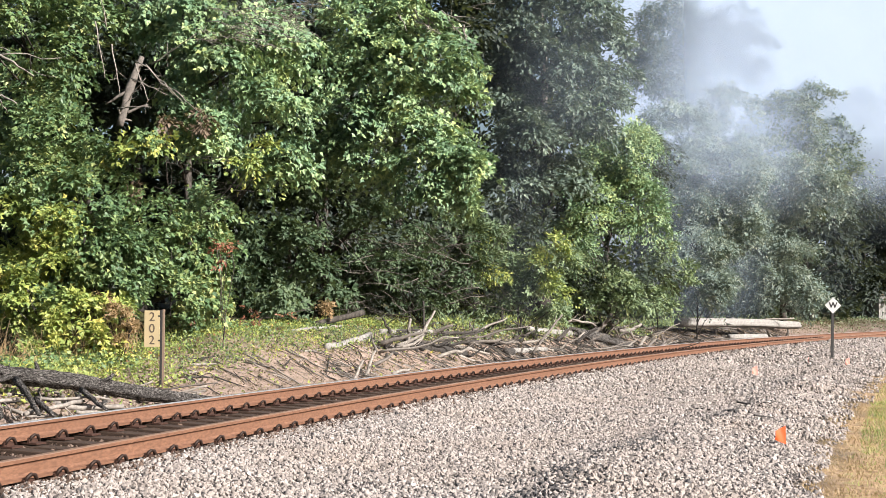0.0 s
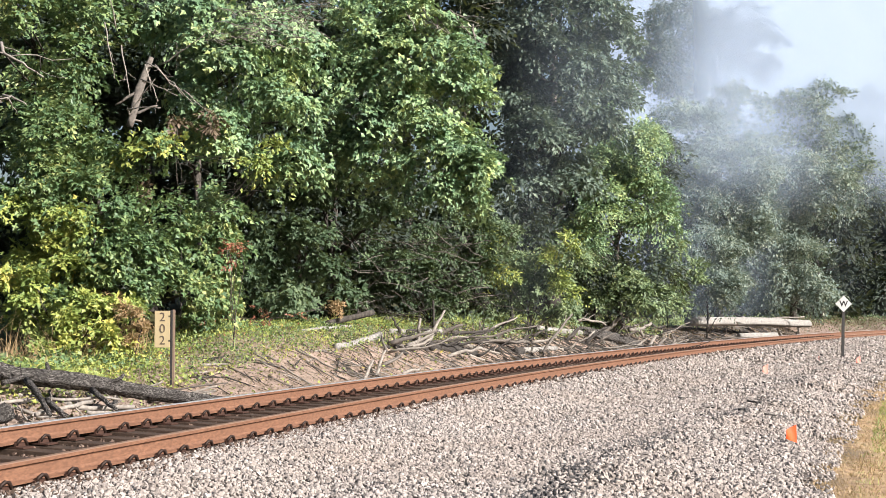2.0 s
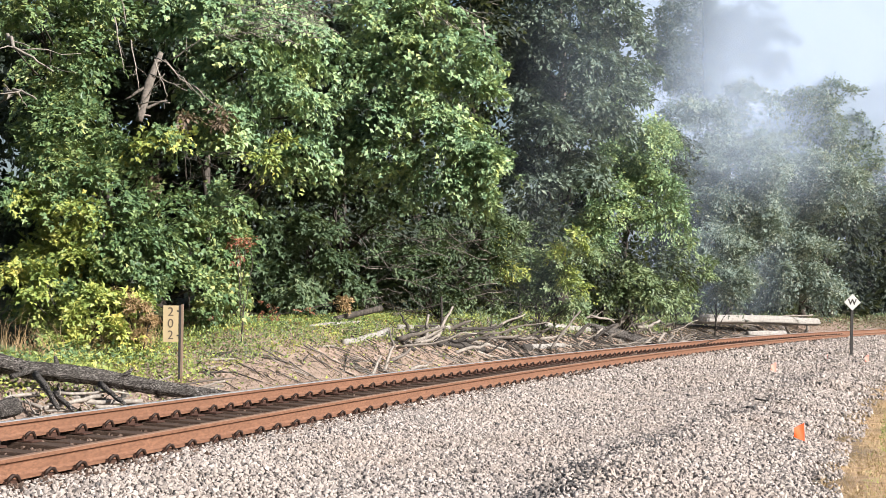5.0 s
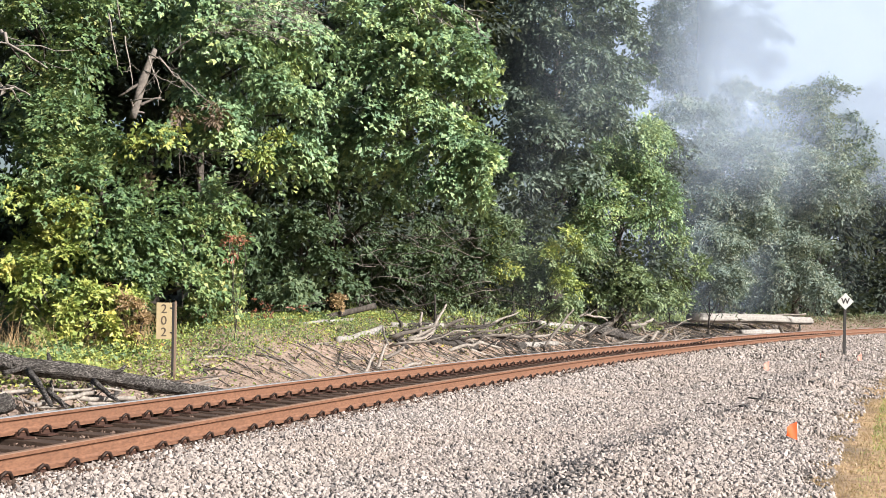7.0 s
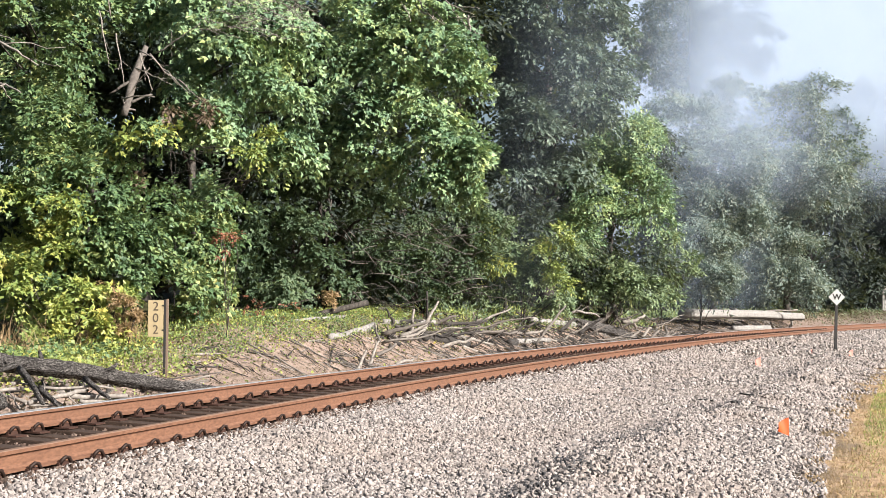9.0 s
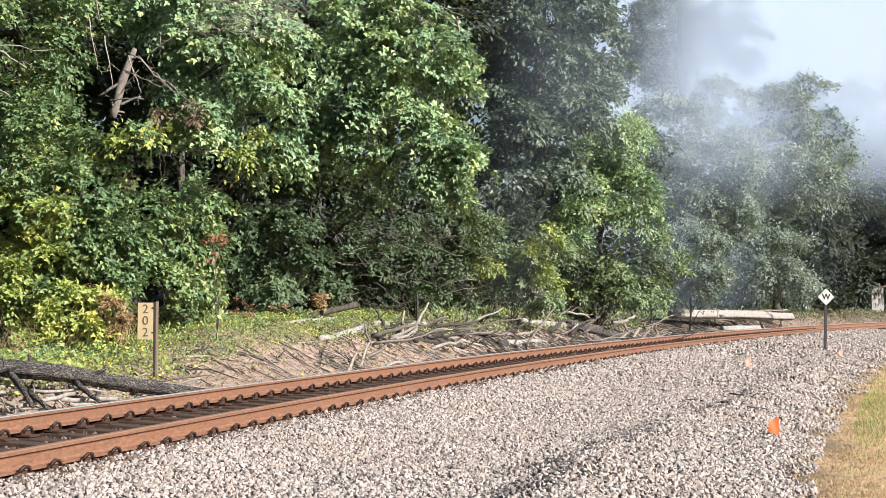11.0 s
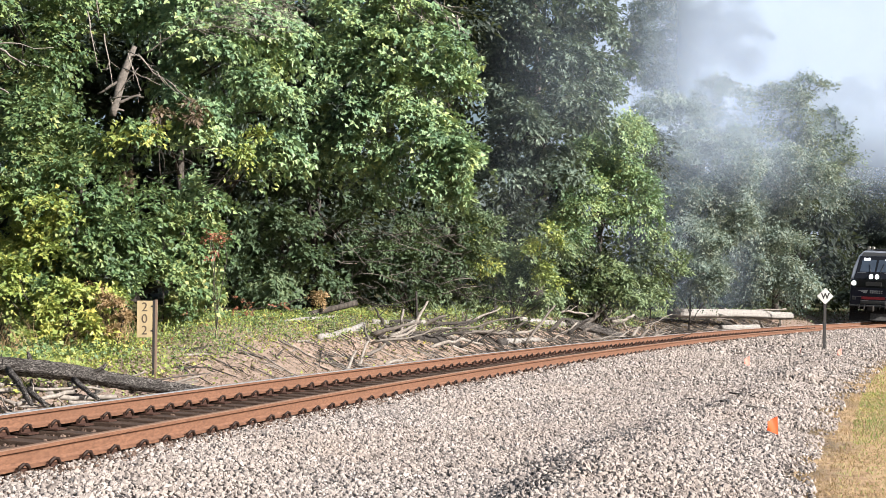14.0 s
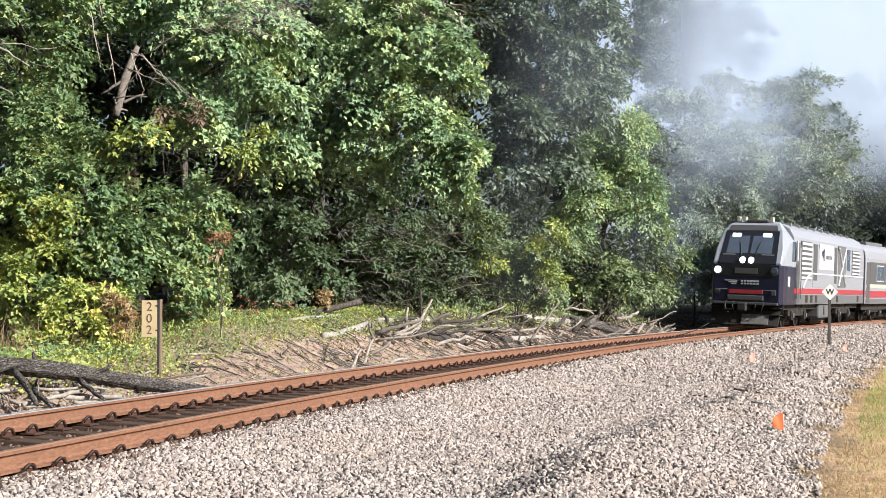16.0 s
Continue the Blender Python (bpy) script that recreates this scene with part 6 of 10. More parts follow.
log("broken_branch", [(-1.28, 34.10, 0.69), (-1.59, 34.95, 1.18)], [0.056, 0.022], M_BARK, "weathered broken branch in a heap on the bank", 617, 6, 2, 0.18, "fallen wood")
log("broken_branch", [(8.79, 56.45, 0.03), (8.78, 57.00, 0.43)], [0.060, 0.024], M_TWIG, "weathered broken branch in a heap on the bank", 618, 6, 2, 0.18, "fallen wood")
log("broken_branch", [(6.27, 51.45, 0.24), (4.72, 51.78, 0.68)], [0.050, 0.020], M_BARK_DARK, "weathered broken branch in a heap on the bank", 619, 6, 2, 0.18, "fallen wood")
log("broken_branch", [(8.53, 59.05, 0.61), (8.91, 59.22, 0.78)], [0.040, 0.016], M_BARK_DARK, "weathered broken branch in a heap on the bank", 620, 6, 2, 0.18, "fallen wood")
log("broken_branch", [(5.41, 48.70, 0.11), (7.04, 48.79, 0.49)], [0.029, 0.012], M_DEAD, "weathered broken branch in a heap on the bank", 621, 6, 2, 0.18, "fallen wood")
log("broken_branch", [(-1.19, 33.60, 0.53), (-0.55, 33.82, 0.79)], [0.065, 0.026], M_DEAD, "weathered broken branch in a heap on the bank", 622, 6, 2, 0.18, "fallen wood")
log("broken_branch", [(2.03, 42.30, 0.57), (2.32, 42.75, 0.96)], [0.030, 0.012], M_BARK_DARK, "weathered broken branch in a heap on the bank", 623, 6, 2, 0.18, "fallen wood")
log("broken_branch", [(6.77, 54.10, 0.52), (6.18, 54.13, 0.56)], [0.067, 0.027], M_BARK_DARK, "weathered broken branch in a heap on the bank", 624, 6, 2, 0.18, "fallen wood")
log("broken_branch", [(-1.59, 32.80, 0.57), (-0.46, 32.92, 0.90)], [0.065, 0.026], M_TWIG, "weathered broken branch in a heap on the bank", 625, 6, 2, 0.18, "fallen wood")
log("broken_branch", [(6.64, 51.85, 0.14), (5.63, 52.20, 0.20)], [0.068, 0.027], M_DEAD, "weathered broken branch in a heap on the bank", 626, 6, 2, 0.18, "fallen wood")
log("broken_branch", [(5.79, 49.30, 0.05), (5.59, 49.85, 0.38)], [0.036, 0.014], M_BARK_DARK, "weathered broken branch in a heap on the bank", 627, 6, 2, 0.18, "fallen wood")
log("broken_branch", [(3.35, 43.75, 0.13), (2.39, 43.88, 0.22)], [0.063, 0.025], M_DEAD, "weathered broken branch in a heap on the bank", 628, 6, 2, 0.18, "fallen wood")
log("broken_branch", [(8.81, 56.90, 0.10), (9.42, 57.09, 0.39)], [0.063, 0.025], M_TWIG, "weathered broken branch in a heap on the bank", 629, 6, 2, 0.18, "fallen wood")
log("broken_branch", [(2.44, 44.80, 0.77), (1.76, 45.39, 0.79)], [0.055, 0.022], M_BARK_DARK, "weathered broken branch in a heap on the bank", 630, 6, 2, 0.18, "fallen wood")
log("broken_branch", [(0.62, 39.55, 0.74), (0.93, 39.99, 0.89)], [0.049, 0.020], M_TWIG, "weathered broken branch in a heap on the bank", 631, 6, 2, 0.18, "fallen wood")
log("broken_branch", [(-0.71, 34.30, 0.40), (-1.65, 34.90, 0.78)], [0.070, 0.028], M_BARK_DARK, "weathered broken branch in a heap on the bank", 632, 6, 2, 0.18, "fallen wood")
log("broken_branch", [(1.09, 39.95, 0.59), (1.53, 40.12, 0.83)], [0.059, 0.024], M_BARK, "weathered broken branch in a heap on the bank", 633, 6, 2, 0.18, "fallen wood")
log("broken_branch", [(5.78, 50.25, 0.28), (4.96, 50.71, 0.78)], [0.041, 0.017], M_TWIG, "weathered broken branch in a heap on the bank", 634, 6, 2, 0.18, "fallen wood")
log("broken_branch", [(5.08, 50.25, 0.65), (6.27, 50.86, 1.14)], [0.045, 0.018], M_BARK, "weathered broken branch in a heap on the bank", 635, 6, 2, 0.18, "fallen wood")
log("broken_branch", [(5.15, 50.70, 0.71), (5.01, 51.26, 1.02)], [0.053, 0.021], M_DEAD, "weathered broken branch in a heap on the bank", 636, 6, 2, 0.18, "fallen wood")
log("broken_branch", [(8.28, 56.55, 0.28), (8.71, 56.73, 0.56)], [0.036, 0.014], M_DEAD, "weathered broken branch in a heap on the bank", 637, 6, 2, 0.18, "fallen wood")
log("broken_branch", [(6.41, 52.55, 0.42), (7.26, 52.87, 0.80)], [0.055, 0.022], M_BARK, "weathered broken branch in a heap on the bank", 638, 6, 2, 0.18, "fallen wood")
log("broken_branch", [(-1.59, 32.00, 0.44), (-1.73, 32.96, 0.83)], [0.040, 0.016], M_TWIG, "weathered broken branch in a heap on the bank", 639, 6, 2, 0.18, "fallen wood")
log("broken_branch", [(2.22, 42.50, 0.50), (2.75, 43.00, 0.80)], [0.042, 0.017], M_BARK_DARK, "weathered broken branch in a heap on the bank", 640, 6, 2, 0.18, "fallen wood")
log("broken_branch", [(2.57, 41.45, 0.10), (1.47, 42.16, 0.33)], [0.069, 0.027], M_BARK_DARK, "weathered broken branch in a heap on the bank", 641, 6, 2, 0.18, "fallen wood")
log("broken_branch", [(-0.83, 35.85, 0.74), (-0.87, 36.63, 0.78)], [0.061, 0.024], M_BARK, "weathered broken branch in a heap on the bank", 642, 6, 2, 0.18, "fallen wood")
log("broken_branch", [(6.36, 51.55, 0.21), (5.76, 51.84, 0.36)], [0.045, 0.018], M_DEAD, "weathered broken branch in a heap on the bank", 643, 6, 2, 0.18, "fallen wood")
log("broken_branch", [(1.18, 41.20, 0.73), (-0.87, 41.34, 0.88)], [0.064, 0.026], M_BARK_DARK, "weathered broken branch in a heap on the bank", 644, 6, 2, 0.18, "fallen wood")
log("broken_branch", [(0.92, 38.80, 0.39), (0.31, 39.16, 0.86)], [0.058, 0.023], M_DEAD, "weathered broken branch in a heap on the bank", 645, 6, 2, 0.18, "fallen wood")
log("broken_branch", [(8.41, 58.05, 0.49), (9.55, 58.16, 0.72)], [0.053, 0.021], M_BARK_DARK, "weathered broken branch in a heap on the bank", 646, 6, 2, 0.18, "fallen wood")
log("broken_branch", [(-0.25, 37.65, 0.76), (1.03, 38.39, 0.83)], [0.067, 0.027], M_BARK_DARK, "weathered broken branch in a heap on the bank", 647, 6, 2, 0.18, "fallen wood")
log("broken_branch", [(4.76, 48.00, 0.31), (3.72, 48.91, 0.40)], [0.047, 0.019], M_BARK_DARK, "weathered broken branch in a heap on the bank", 648, 6, 2, 0.18, "fallen wood")
log("broken_branch", [(0.77, 39.00, 0.52), (0.18, 39.62, 0.88)], [0.065, 0.026], M_BARK_DARK, "weathered broken branch in a heap on the bank", 649, 6, 2, 0.18, "fallen wood")
log("broken_branch", [(6.85, 54.30, 0.52), (6.78, 54.95, 0.92)], [0.027, 0.011], M_BARK_DARK, "weathered broken branch in a heap on the bank", 650, 6, 2, 0.18, "fallen wood")
log("broken_branch", [(8.30, 58.50, 0.61), (8.68, 58.91, 0.74)], [0.028, 0.011], M_BARK_DARK, "weathered broken branch in a heap on the bank", 651, 6, 2, 0.18, "fallen wood")
log("broken_branch", [(3.61, 45.70, 0.39), (4.09, 46.41, 0.85)], [0.065, 0.026], M_BARK_DARK, "weathered broken branch in a heap on the bank", 652, 6, 2, 0.18, "fallen wood")
log("broken_branch", [(8.33, 56.90, 0.32), (8.41, 57.33, 0.63)], [0.055, 0.022], M_TWIG, "weathered broken branch in a heap on the bank", 653, 6, 2, 0.18, "fallen wood")
log("broken_branch", [(-1.12, 34.40, 0.65), (-1.85, 34.79, 0.96)], [0.031, 0.012], M_TWIG, "weathered broken branch in a heap on the bank", 654, 6, 2, 0.18, "fallen wood")
log("broken_branch", [(2.77, 42.80, 0.25), (2.76, 43.12, 0.72)], [0.029, 0.012], M_BARK_DARK, "weathered broken branch in a heap on the bank", 655, 6, 2, 0.18, "fallen wood")
log("broken_branch", [(-0.44, 37.05, 0.75), (0.04, 37.82, 0.82)], [0.065, 0.026], M_BARK, "weathered broken branch in a heap on the bank", 656, 6, 2, 0.18, "fallen wood")
log("broken_branch", [(1.03, 38.20, 0.20), (0.15, 38.22, 0.53)], [0.045, 0.018], M_DEAD, "weathered broken branch in a heap on the bank", 657, 6, 2, 0.18, "fallen wood")
log("broken_branch", [(-0.29, 35.80, 0.46), (-0.28, 36.34, 0.63)], [0.035, 0.014], M_BARK_DARK, "weathered broken branch in a heap on the bank", 658, 6, 2, 0.18, "fallen wood")
log("broken_branch", [(0.97, 40.95, 0.78), (1.79, 41.50, 1.16)], [0.045, 0.018], M_DEAD, "weathered broken branch in a heap on the bank", 659, 6, 2, 0.18, "fallen wood")
log("broken_branch", [(6.17, 53.60, 0.68), (6.84, 53.75, 0.73)], [0.072, 0.029], M_BARK, "weathered broken branch in a heap on the bank", 660, 6, 2, 0.18, "fallen wood")
log("broken_branch", [(-1.07, 33.50, 0.45), (-1.51, 33.99, 0.53)], [0.046, 0.019], M_TWIG, "weathered broken branch in a heap on the bank", 661, 6, 2, 0.18, "fallen wood")
log("broken_branch", [(7.62, 48.55, 0.03), (9.21, 48.69, 0.54)], [0.024, 0.010], M_BARK_DARK, "weathered broken branch in a heap on the bank", 662, 6, 2, 0.18, "fallen wood")
log("broken_branch", [(8.36, 59.30, 0.68), (8.10, 59.75, 1.07)], [0.059, 0.024], M_BARK, "weathered broken branch in a heap on the bank", 663, 6, 2, 0.18, "fallen wood")
log("broken_branch", [(6.38, 52.35, 0.40), (6.18, 53.02, 0.65)], [0.065, 0.026], M_BARK, "weathered broken branch in a heap on the bank", 664, 6, 2, 0.18, "fallen wood")
log("broken_branch", [(-1.67, 32.90, 0.62), (-2.55, 33.12, 0.99)], [0.041, 0.016], M_BARK_DARK, "weathered broken branch in a heap on the bank", 665, 6, 2, 0.18, "fallen wood")
log("broken_branch", [(4.31, 46.05, 0.11), (4.84, 46.26, 0.47)], [0.044, 0.018], M_BARK, "weathered broken branch in a heap on the bank", 666, 6, 2, 0.18, "fallen wood")
log("broken_branch", [(0.31, 36.65, 0.28), (-0.67, 37.31, 0.65)], [0.056, 0.023], M_BARK_DARK, "weathered broken branch in a heap on the bank", 667, 6, 2, 0.18, "fallen wood")
log("broken_branch", [(0.82, 39.65, 0.66), (0.67, 40.09, 1.07)], [0.032, 0.013], M_DEAD, "weathered broken branch in a heap on the bank", 668, 6, 2, 0.18, "fallen wood")
log("broken_branch", [(2.70, 44.60, 0.63), (2.13, 44.74, 1.05)], [0.058, 0.023], M_TWIG, "weathered broken branch in a heap on the bank", 669, 6, 2, 0.18, "fallen wood")
log("dead_tree", [(-6.39, 27.20, 4.95), (-6.23, 27.30, 5.69), (-6.04, 27.50, 6.36)], [0.070, 0.090, 0.050], M_TWIG, "broken dead trunk wrapped in vines", 130, 10, 8, 0.05, "dead trees")
log("bare_branch", [(-5.96, 26.60, 6.12), (-4.95, 26.30, 5.26)], [0.015, 0.006], M_DEAD, "bare pale dead branch among the leaves", 140, 6, 4, 0.15, "dead trees")
log("bare_branch", [(-5.96, 26.60, 6.07), (-5.64, 26.30, 5.32)], [0.015, 0.006], M_DEAD, "bare pale dead branch among the leaves", 141, 6, 4, 0.15, "dead trees")
log("bare_branch", [(-6.04, 26.60, 5.79), (-5.27, 26.30, 5.42)], [0.015, 0.006], M_DEAD, "bare pale dead branch among the leaves", 142, 6, 4, 0.15, "dead trees")
log("bare_branch", [(-6.29, 26.80, 5.17), (-5.74, 26.50, 5.78)], [0.015, 0.006], M_DEAD, "bare pale dead branch among the leaves", 143, 6, 4, 0.15, "dead trees")
log("bare_branch", [(-6.80, 26.80, 6.92), (-6.52, 26.50, 5.78)], [0.015, 0.006], M_DEAD, "bare pale dead branch among the leaves", 144, 6, 4, 0.15, "dead trees")
log("bare_branch", [(-6.47, 26.80, 6.48), (-6.23, 26.50, 5.45)], [0.015, 0.006], M_DEAD, "bare pale dead branch among the leaves", 145, 6, 4, 0.15, "dead trees")
log("bare_branch", [(-5.79, 26.70, 6.08), (-5.19, 26.40, 5.44)], [0.015, 0.006], M_DEAD, "bare pale dead branch among the leaves", 146, 6, 4, 0.15, "dead trees")
log("bare_branch", [(-9.20, 27.60, 6.60), (-8.00, 24.50, 5.90), (-7.19, 24.20, 5.42)], [0.045, 0.030, 0.012], M_DEAD, "bare pale dead branch among the leaves", 147, 6, 4, 0.15, "dead trees")
log("bare_branch", [(-9.10, 27.40, 5.60), (-7.99, 24.50, 5.15), (-7.48, 24.20, 4.94)], [0.045, 0.030, 0.012], M_DEAD, "bare pale dead branch among the leaves", 148, 6, 4, 0.15, "dead trees")
log("bare_branch", [(-5.75, 27.00, 6.14), (-4.82, 26.70, 6.68)], [0.015, 0.006], M_DEAD, "bare pale dead branch among the leaves", 150, 6, 4, 0.15, "dead trees")
log("bare_branch", [(-5.21, 26.50, 5.56), (-4.67, 26.20, 5.09)], [0.015, 0.006], M_DEAD, "bare pale dead branch among the leaves", 151, 6, 4, 0.15, "dead trees")
log("bare_branch", [(-6.30, 26.60, 5.20), (-5.59, 26.30, 5.19)], [0.015, 0.006], M_DEAD, "bare pale dead branch among the leaves", 152, 6, 4, 0.15, "dead trees")
log("bare_branch", [(-6.63, 27.00, 6.85), (-6.67, 26.70, 7.34)], [0.015, 0.006], M_DEAD, "bare pale dead branch among the leaves", 153, 6, 4, 0.15, "dead trees")
log("bare_twig", [(-3.04, 26.60, 6.52), (-2.46, 26.30, 6.42)], [0.009, 0.004], M_DEAD, "bare grey twig high in the tree", 161, 5, 9, 0.3, "dead trees")
log("bare_twig", [(-3.98, 26.60, 6.67), (-3.32, 26.30, 6.37)], [0.009, 0.004], M_DEAD, "bare grey twig high in the tree", 162, 5, 9, 0.3, "dead trees")
log("bare_twig", [(-4.35, 26.60, 6.68), (-3.35, 26.30, 6.65)], [0.009, 0.004], M_DEAD, "bare grey twig high in the tree", 163, 5, 9, 0.3, "dead trees")
log("bare_twig", [(-3.23, 26.60, 7.05), (-2.65, 26.30, 6.65)], [0.009, 0.004], M_DEAD, "bare grey twig high in the tree", 164, 5, 9, 0.3, "dead trees")
log("bare_twig", [(-4.25, 26.60, 7.11), (-3.58, 26.30, 7.09)], [0.009, 0.004], M_DEAD, "bare grey twig high in the tree", 165, 5, 9, 0.3, "dead trees")
log("bare_twig", [(-3.69, 26.60, 7.04), (-2.74, 26.30, 7.19)], [0.009, 0.004], M_DEAD, "bare grey twig high in the tree", 167, 5, 9, 0.3, "dead trees")
log("bare_twig", [(-3.62, 26.60, 6.87), (-2.77, 26.30, 6.65)], [0.009, 0.004], M_DEAD, "bare grey twig high in the tree", 168, 5, 9, 0.3, "dead trees")
log("bare_twig", [(-4.86, 26.60, 6.76), (-4.38, 26.30, 6.46)], [0.009, 0.004], M_DEAD, "bare grey twig high in the tree", 169, 5, 9, 0.3, "dead trees")
log("bare_twig", [(-4.60, 26.60, 6.52), (-4.02, 26.30, 6.51)], [0.009, 0.004], M_DEAD, "bare grey twig high in the tree", 170, 5, 9, 0.3, "dead trees")
log("bare_twig", [(-3.01, 26.60, 7.12), (-2.13, 26.30, 7.07)], [0.009, 0.004], M_DEAD, "bare grey twig high in the tree", 171, 5, 9, 0.3, "dead trees")
log("bare_twig", [(-3.86, 26.60, 6.96), (-3.05, 26.30, 6.85)], [0.009, 0.004], M_DEAD, "bare grey twig high in the tree", 173, 5, 9, 0.3, "dead trees")
log("bare_twig", [(-2.95, 26.60, 7.19), (-2.29, 26.30, 7.18)], [0.009, 0.004], M_DEAD, "bare grey twig high in the tree", 174, 5, 9, 0.3, "dead trees")
log("bare_twig", [(-3.14, 26.60, 6.99), (-2.67, 26.30, 6.58)], [0.009, 0.004], M_DEAD, "bare grey twig high in the tree", 175, 5, 9, 0.3, "dead trees")
log("bare_twig", [(-4.29, 26.60, 6.59), (-3.77, 26.30, 6.63)], [0.009, 0.004], M_DEAD, "bare grey twig high in the tree", 176, 5, 9, 0.3, "dead trees")
log("bare_twig", [(-4.10, 26.60, 6.67), (-3.49, 26.30, 6.68)], [0.009, 0.004], M_DEAD, "bare grey twig high in the tree", 177, 5, 9, 0.3, "dead trees")
log("bare_twig", [(-3.97, 26.60, 6.88), (-3.34, 26.30, 6.55)], [0.009, 0.004], M_DEAD, "bare grey twig high in the tree", 180, 5, 9, 0.3, "dead trees")
log("bare_twig", [(-3.43, 26.60, 6.93), (-2.44, 26.30, 6.88)], [0.009, 0.004], M_DEAD, "bare grey twig high in the tree", 181, 5, 9, 0.3, "dead trees")
log("bare_twig", [(-3.50, 26.60, 6.86), (-3.00, 26.30, 6.76)], [0.009, 0.004], M_DEAD, "bare grey twig high in the tree", 182, 5, 9, 0.3, "dead trees")
log("bare_twig", [(-4.86, 26.60, 6.52), (-4.38, 26.30, 6.39)], [0.009, 0.004], M_DEAD, "bare grey twig high in the tree", 184, 5, 9, 0.3, "dead trees")
log("bare_twig", [(-4.19, 26.60, 6.60), (-3.40, 26.30, 6.47)], [0.009, 0.004], M_DEAD, "bare grey twig high in the tree", 185, 5, 9, 0.3, "dead trees")
log("bare_twig", [(-4.32, 26.60, 6.87), (-3.56, 26.30, 6.43)], [0.009, 0.004], M_DEAD, "bare grey twig high in the tree", 186, 5, 9, 0.3, "dead trees")
log("bare_twig", [(-4.12, 26.60, 7.10), (-3.57, 26.30, 6.92)], [0.009, 0.004], M_DEAD, "bare grey twig high in the tree", 187, 5, 9, 0.3, "dead trees")
log("bare_twig", [(-3.43, 26.60, 7.14), (-2.82, 26.30, 7.01)], [0.009, 0.004], M_DEAD, "bare grey twig high in the tree", 188, 5, 9, 0.3, "dead trees")
log("bare_twig", [(-3.93, 26.60, 7.13), (-3.14, 26.30, 7.21)], [0.009, 0.004], M_DEAD, "bare grey twig high in the tree", 189, 5, 9, 0.3, "dead trees")
log("bare_twig", [(-4.64, 26.60, 6.60), (-4.01, 26.30, 6.32)], [0.009, 0.004], M_DEAD, "bare grey twig high in the tree", 191, 5, 9, 0.3, "dead trees")
log("bare_twig", [(-4.64, 26.60, 6.74), (-4.15, 26.30, 6.50)], [0.009, 0.004], M_DEAD, "bare grey twig high in the tree", 192, 5, 9, 0.3, "dead trees")
log("bare_twig", [(-3.13, 26.60, 7.19), (-2.41, 26.30, 7.13)], [0.009, 0.004], M_DEAD, "bare grey twig high in the tree", 193, 5, 9, 0.3, "dead trees")
log("bare_twig", [(-4.07, 26.60, 6.86), (-3.20, 26.30, 6.57)], [0.009, 0.004], M_DEAD, "bare grey twig high in the tree", 194, 5, 9, 0.3, "dead trees")
log("bare_twig", [(-4.11, 26.60, 6.58), (-3.46, 26.30, 6.26)], [0.009, 0.004], M_DEAD, "bare grey twig high in the tree", 195, 5, 9, 0.3, "dead trees")
log("bare_twig", [(-2.97, 26.60, 7.03), (-2.40, 26.30, 6.52)], [0.009, 0.004], M_DEAD, "bare grey twig high in the tree", 196, 5, 9, 0.3, "dead trees")
log("bare_twig", [(-3.75, 26.60, 7.13), (-3.08, 26.30, 6.66)], [0.009, 0.004], M_DEAD, "bare grey twig high in the tree", 197, 5, 9, 0.3, "dead trees")
log("bare_twig", [(-3.82, 26.60, 6.53), (-2.88, 26.30, 6.28)], [0.009, 0.004], M_DEAD, "bare grey twig high in the tree", 199, 5, 9, 0.3, "dead trees")
log("bare_twig", [(-4.62, 26.60, 6.89), (-3.79, 26.30, 6.76)], [0.009, 0.004], M_DEAD, "bare grey twig high in the tree", 200, 5, 9, 0.3, "dead trees")
log("bare_twig", [(-3.15, 26.60, 7.00), (-2.53, 26.30, 6.83)], [0.009, 0.004], M_DEAD, "bare grey twig high in the tree", 201, 5, 9, 0.3, "dead trees")
log("bare_twig", [(-3.34, 26.60, 6.54), (-2.81, 26.30, 6.54)], [0.009, 0.004], M_DEAD, "bare grey twig high in the tree", 202, 5, 9, 0.3, "dead trees")
log("bare_twig", [(-4.71, 26.60, 7.05), (-3.83, 26.30, 7.02)], [0.009, 0.004], M_DEAD, "bare grey twig high in the tree", 203, 5, 9, 0.3, "dead trees")
log("bare_twig", [(-3.20, 26.60, 6.67), (-2.72, 26.30, 6.56)], [0.009, 0.004], M_DEAD, "bare grey twig high in the tree", 204, 5, 9, 0.3, "dead trees")
log("bare_twig", [(-3.60, 26.60, 7.20), (-2.86, 26.30, 6.80)], [0.009, 0.004], M_DEAD, "bare grey twig high in the tree", 205, 5, 9, 0.3, "dead trees")
log("bare_twig", [(-0.27, 33.00, 8.21), (0.54, 32.40, 8.01)], [0.021, 0.008], M_DEAD, "bare grey twig high in the tree", 190, 5, 3, 0.2, "dead trees")
log("bare_twig", [(-0.15, 33.00, 8.50), (0.52, 32.40, 8.04)], [0.021, 0.008], M_DEAD, "bare grey twig high in the tree", 191, 5, 3, 0.2, "dead trees")
log("bare_twig", [(-0.86, 33.00, 8.39), (-0.18, 32.40, 7.81)], [0.021, 0.008], M_DEAD, "bare grey twig high in the tree", 192, 5, 3, 0.2, "dead trees")
log("bare_twig", [(-0.65, 33.00, 8.43), (-0.12, 32.40, 7.79)], [0.021, 0.008], M_DEAD, "bare grey twig high in the tree", 193, 5, 3, 0.2, "dead trees")
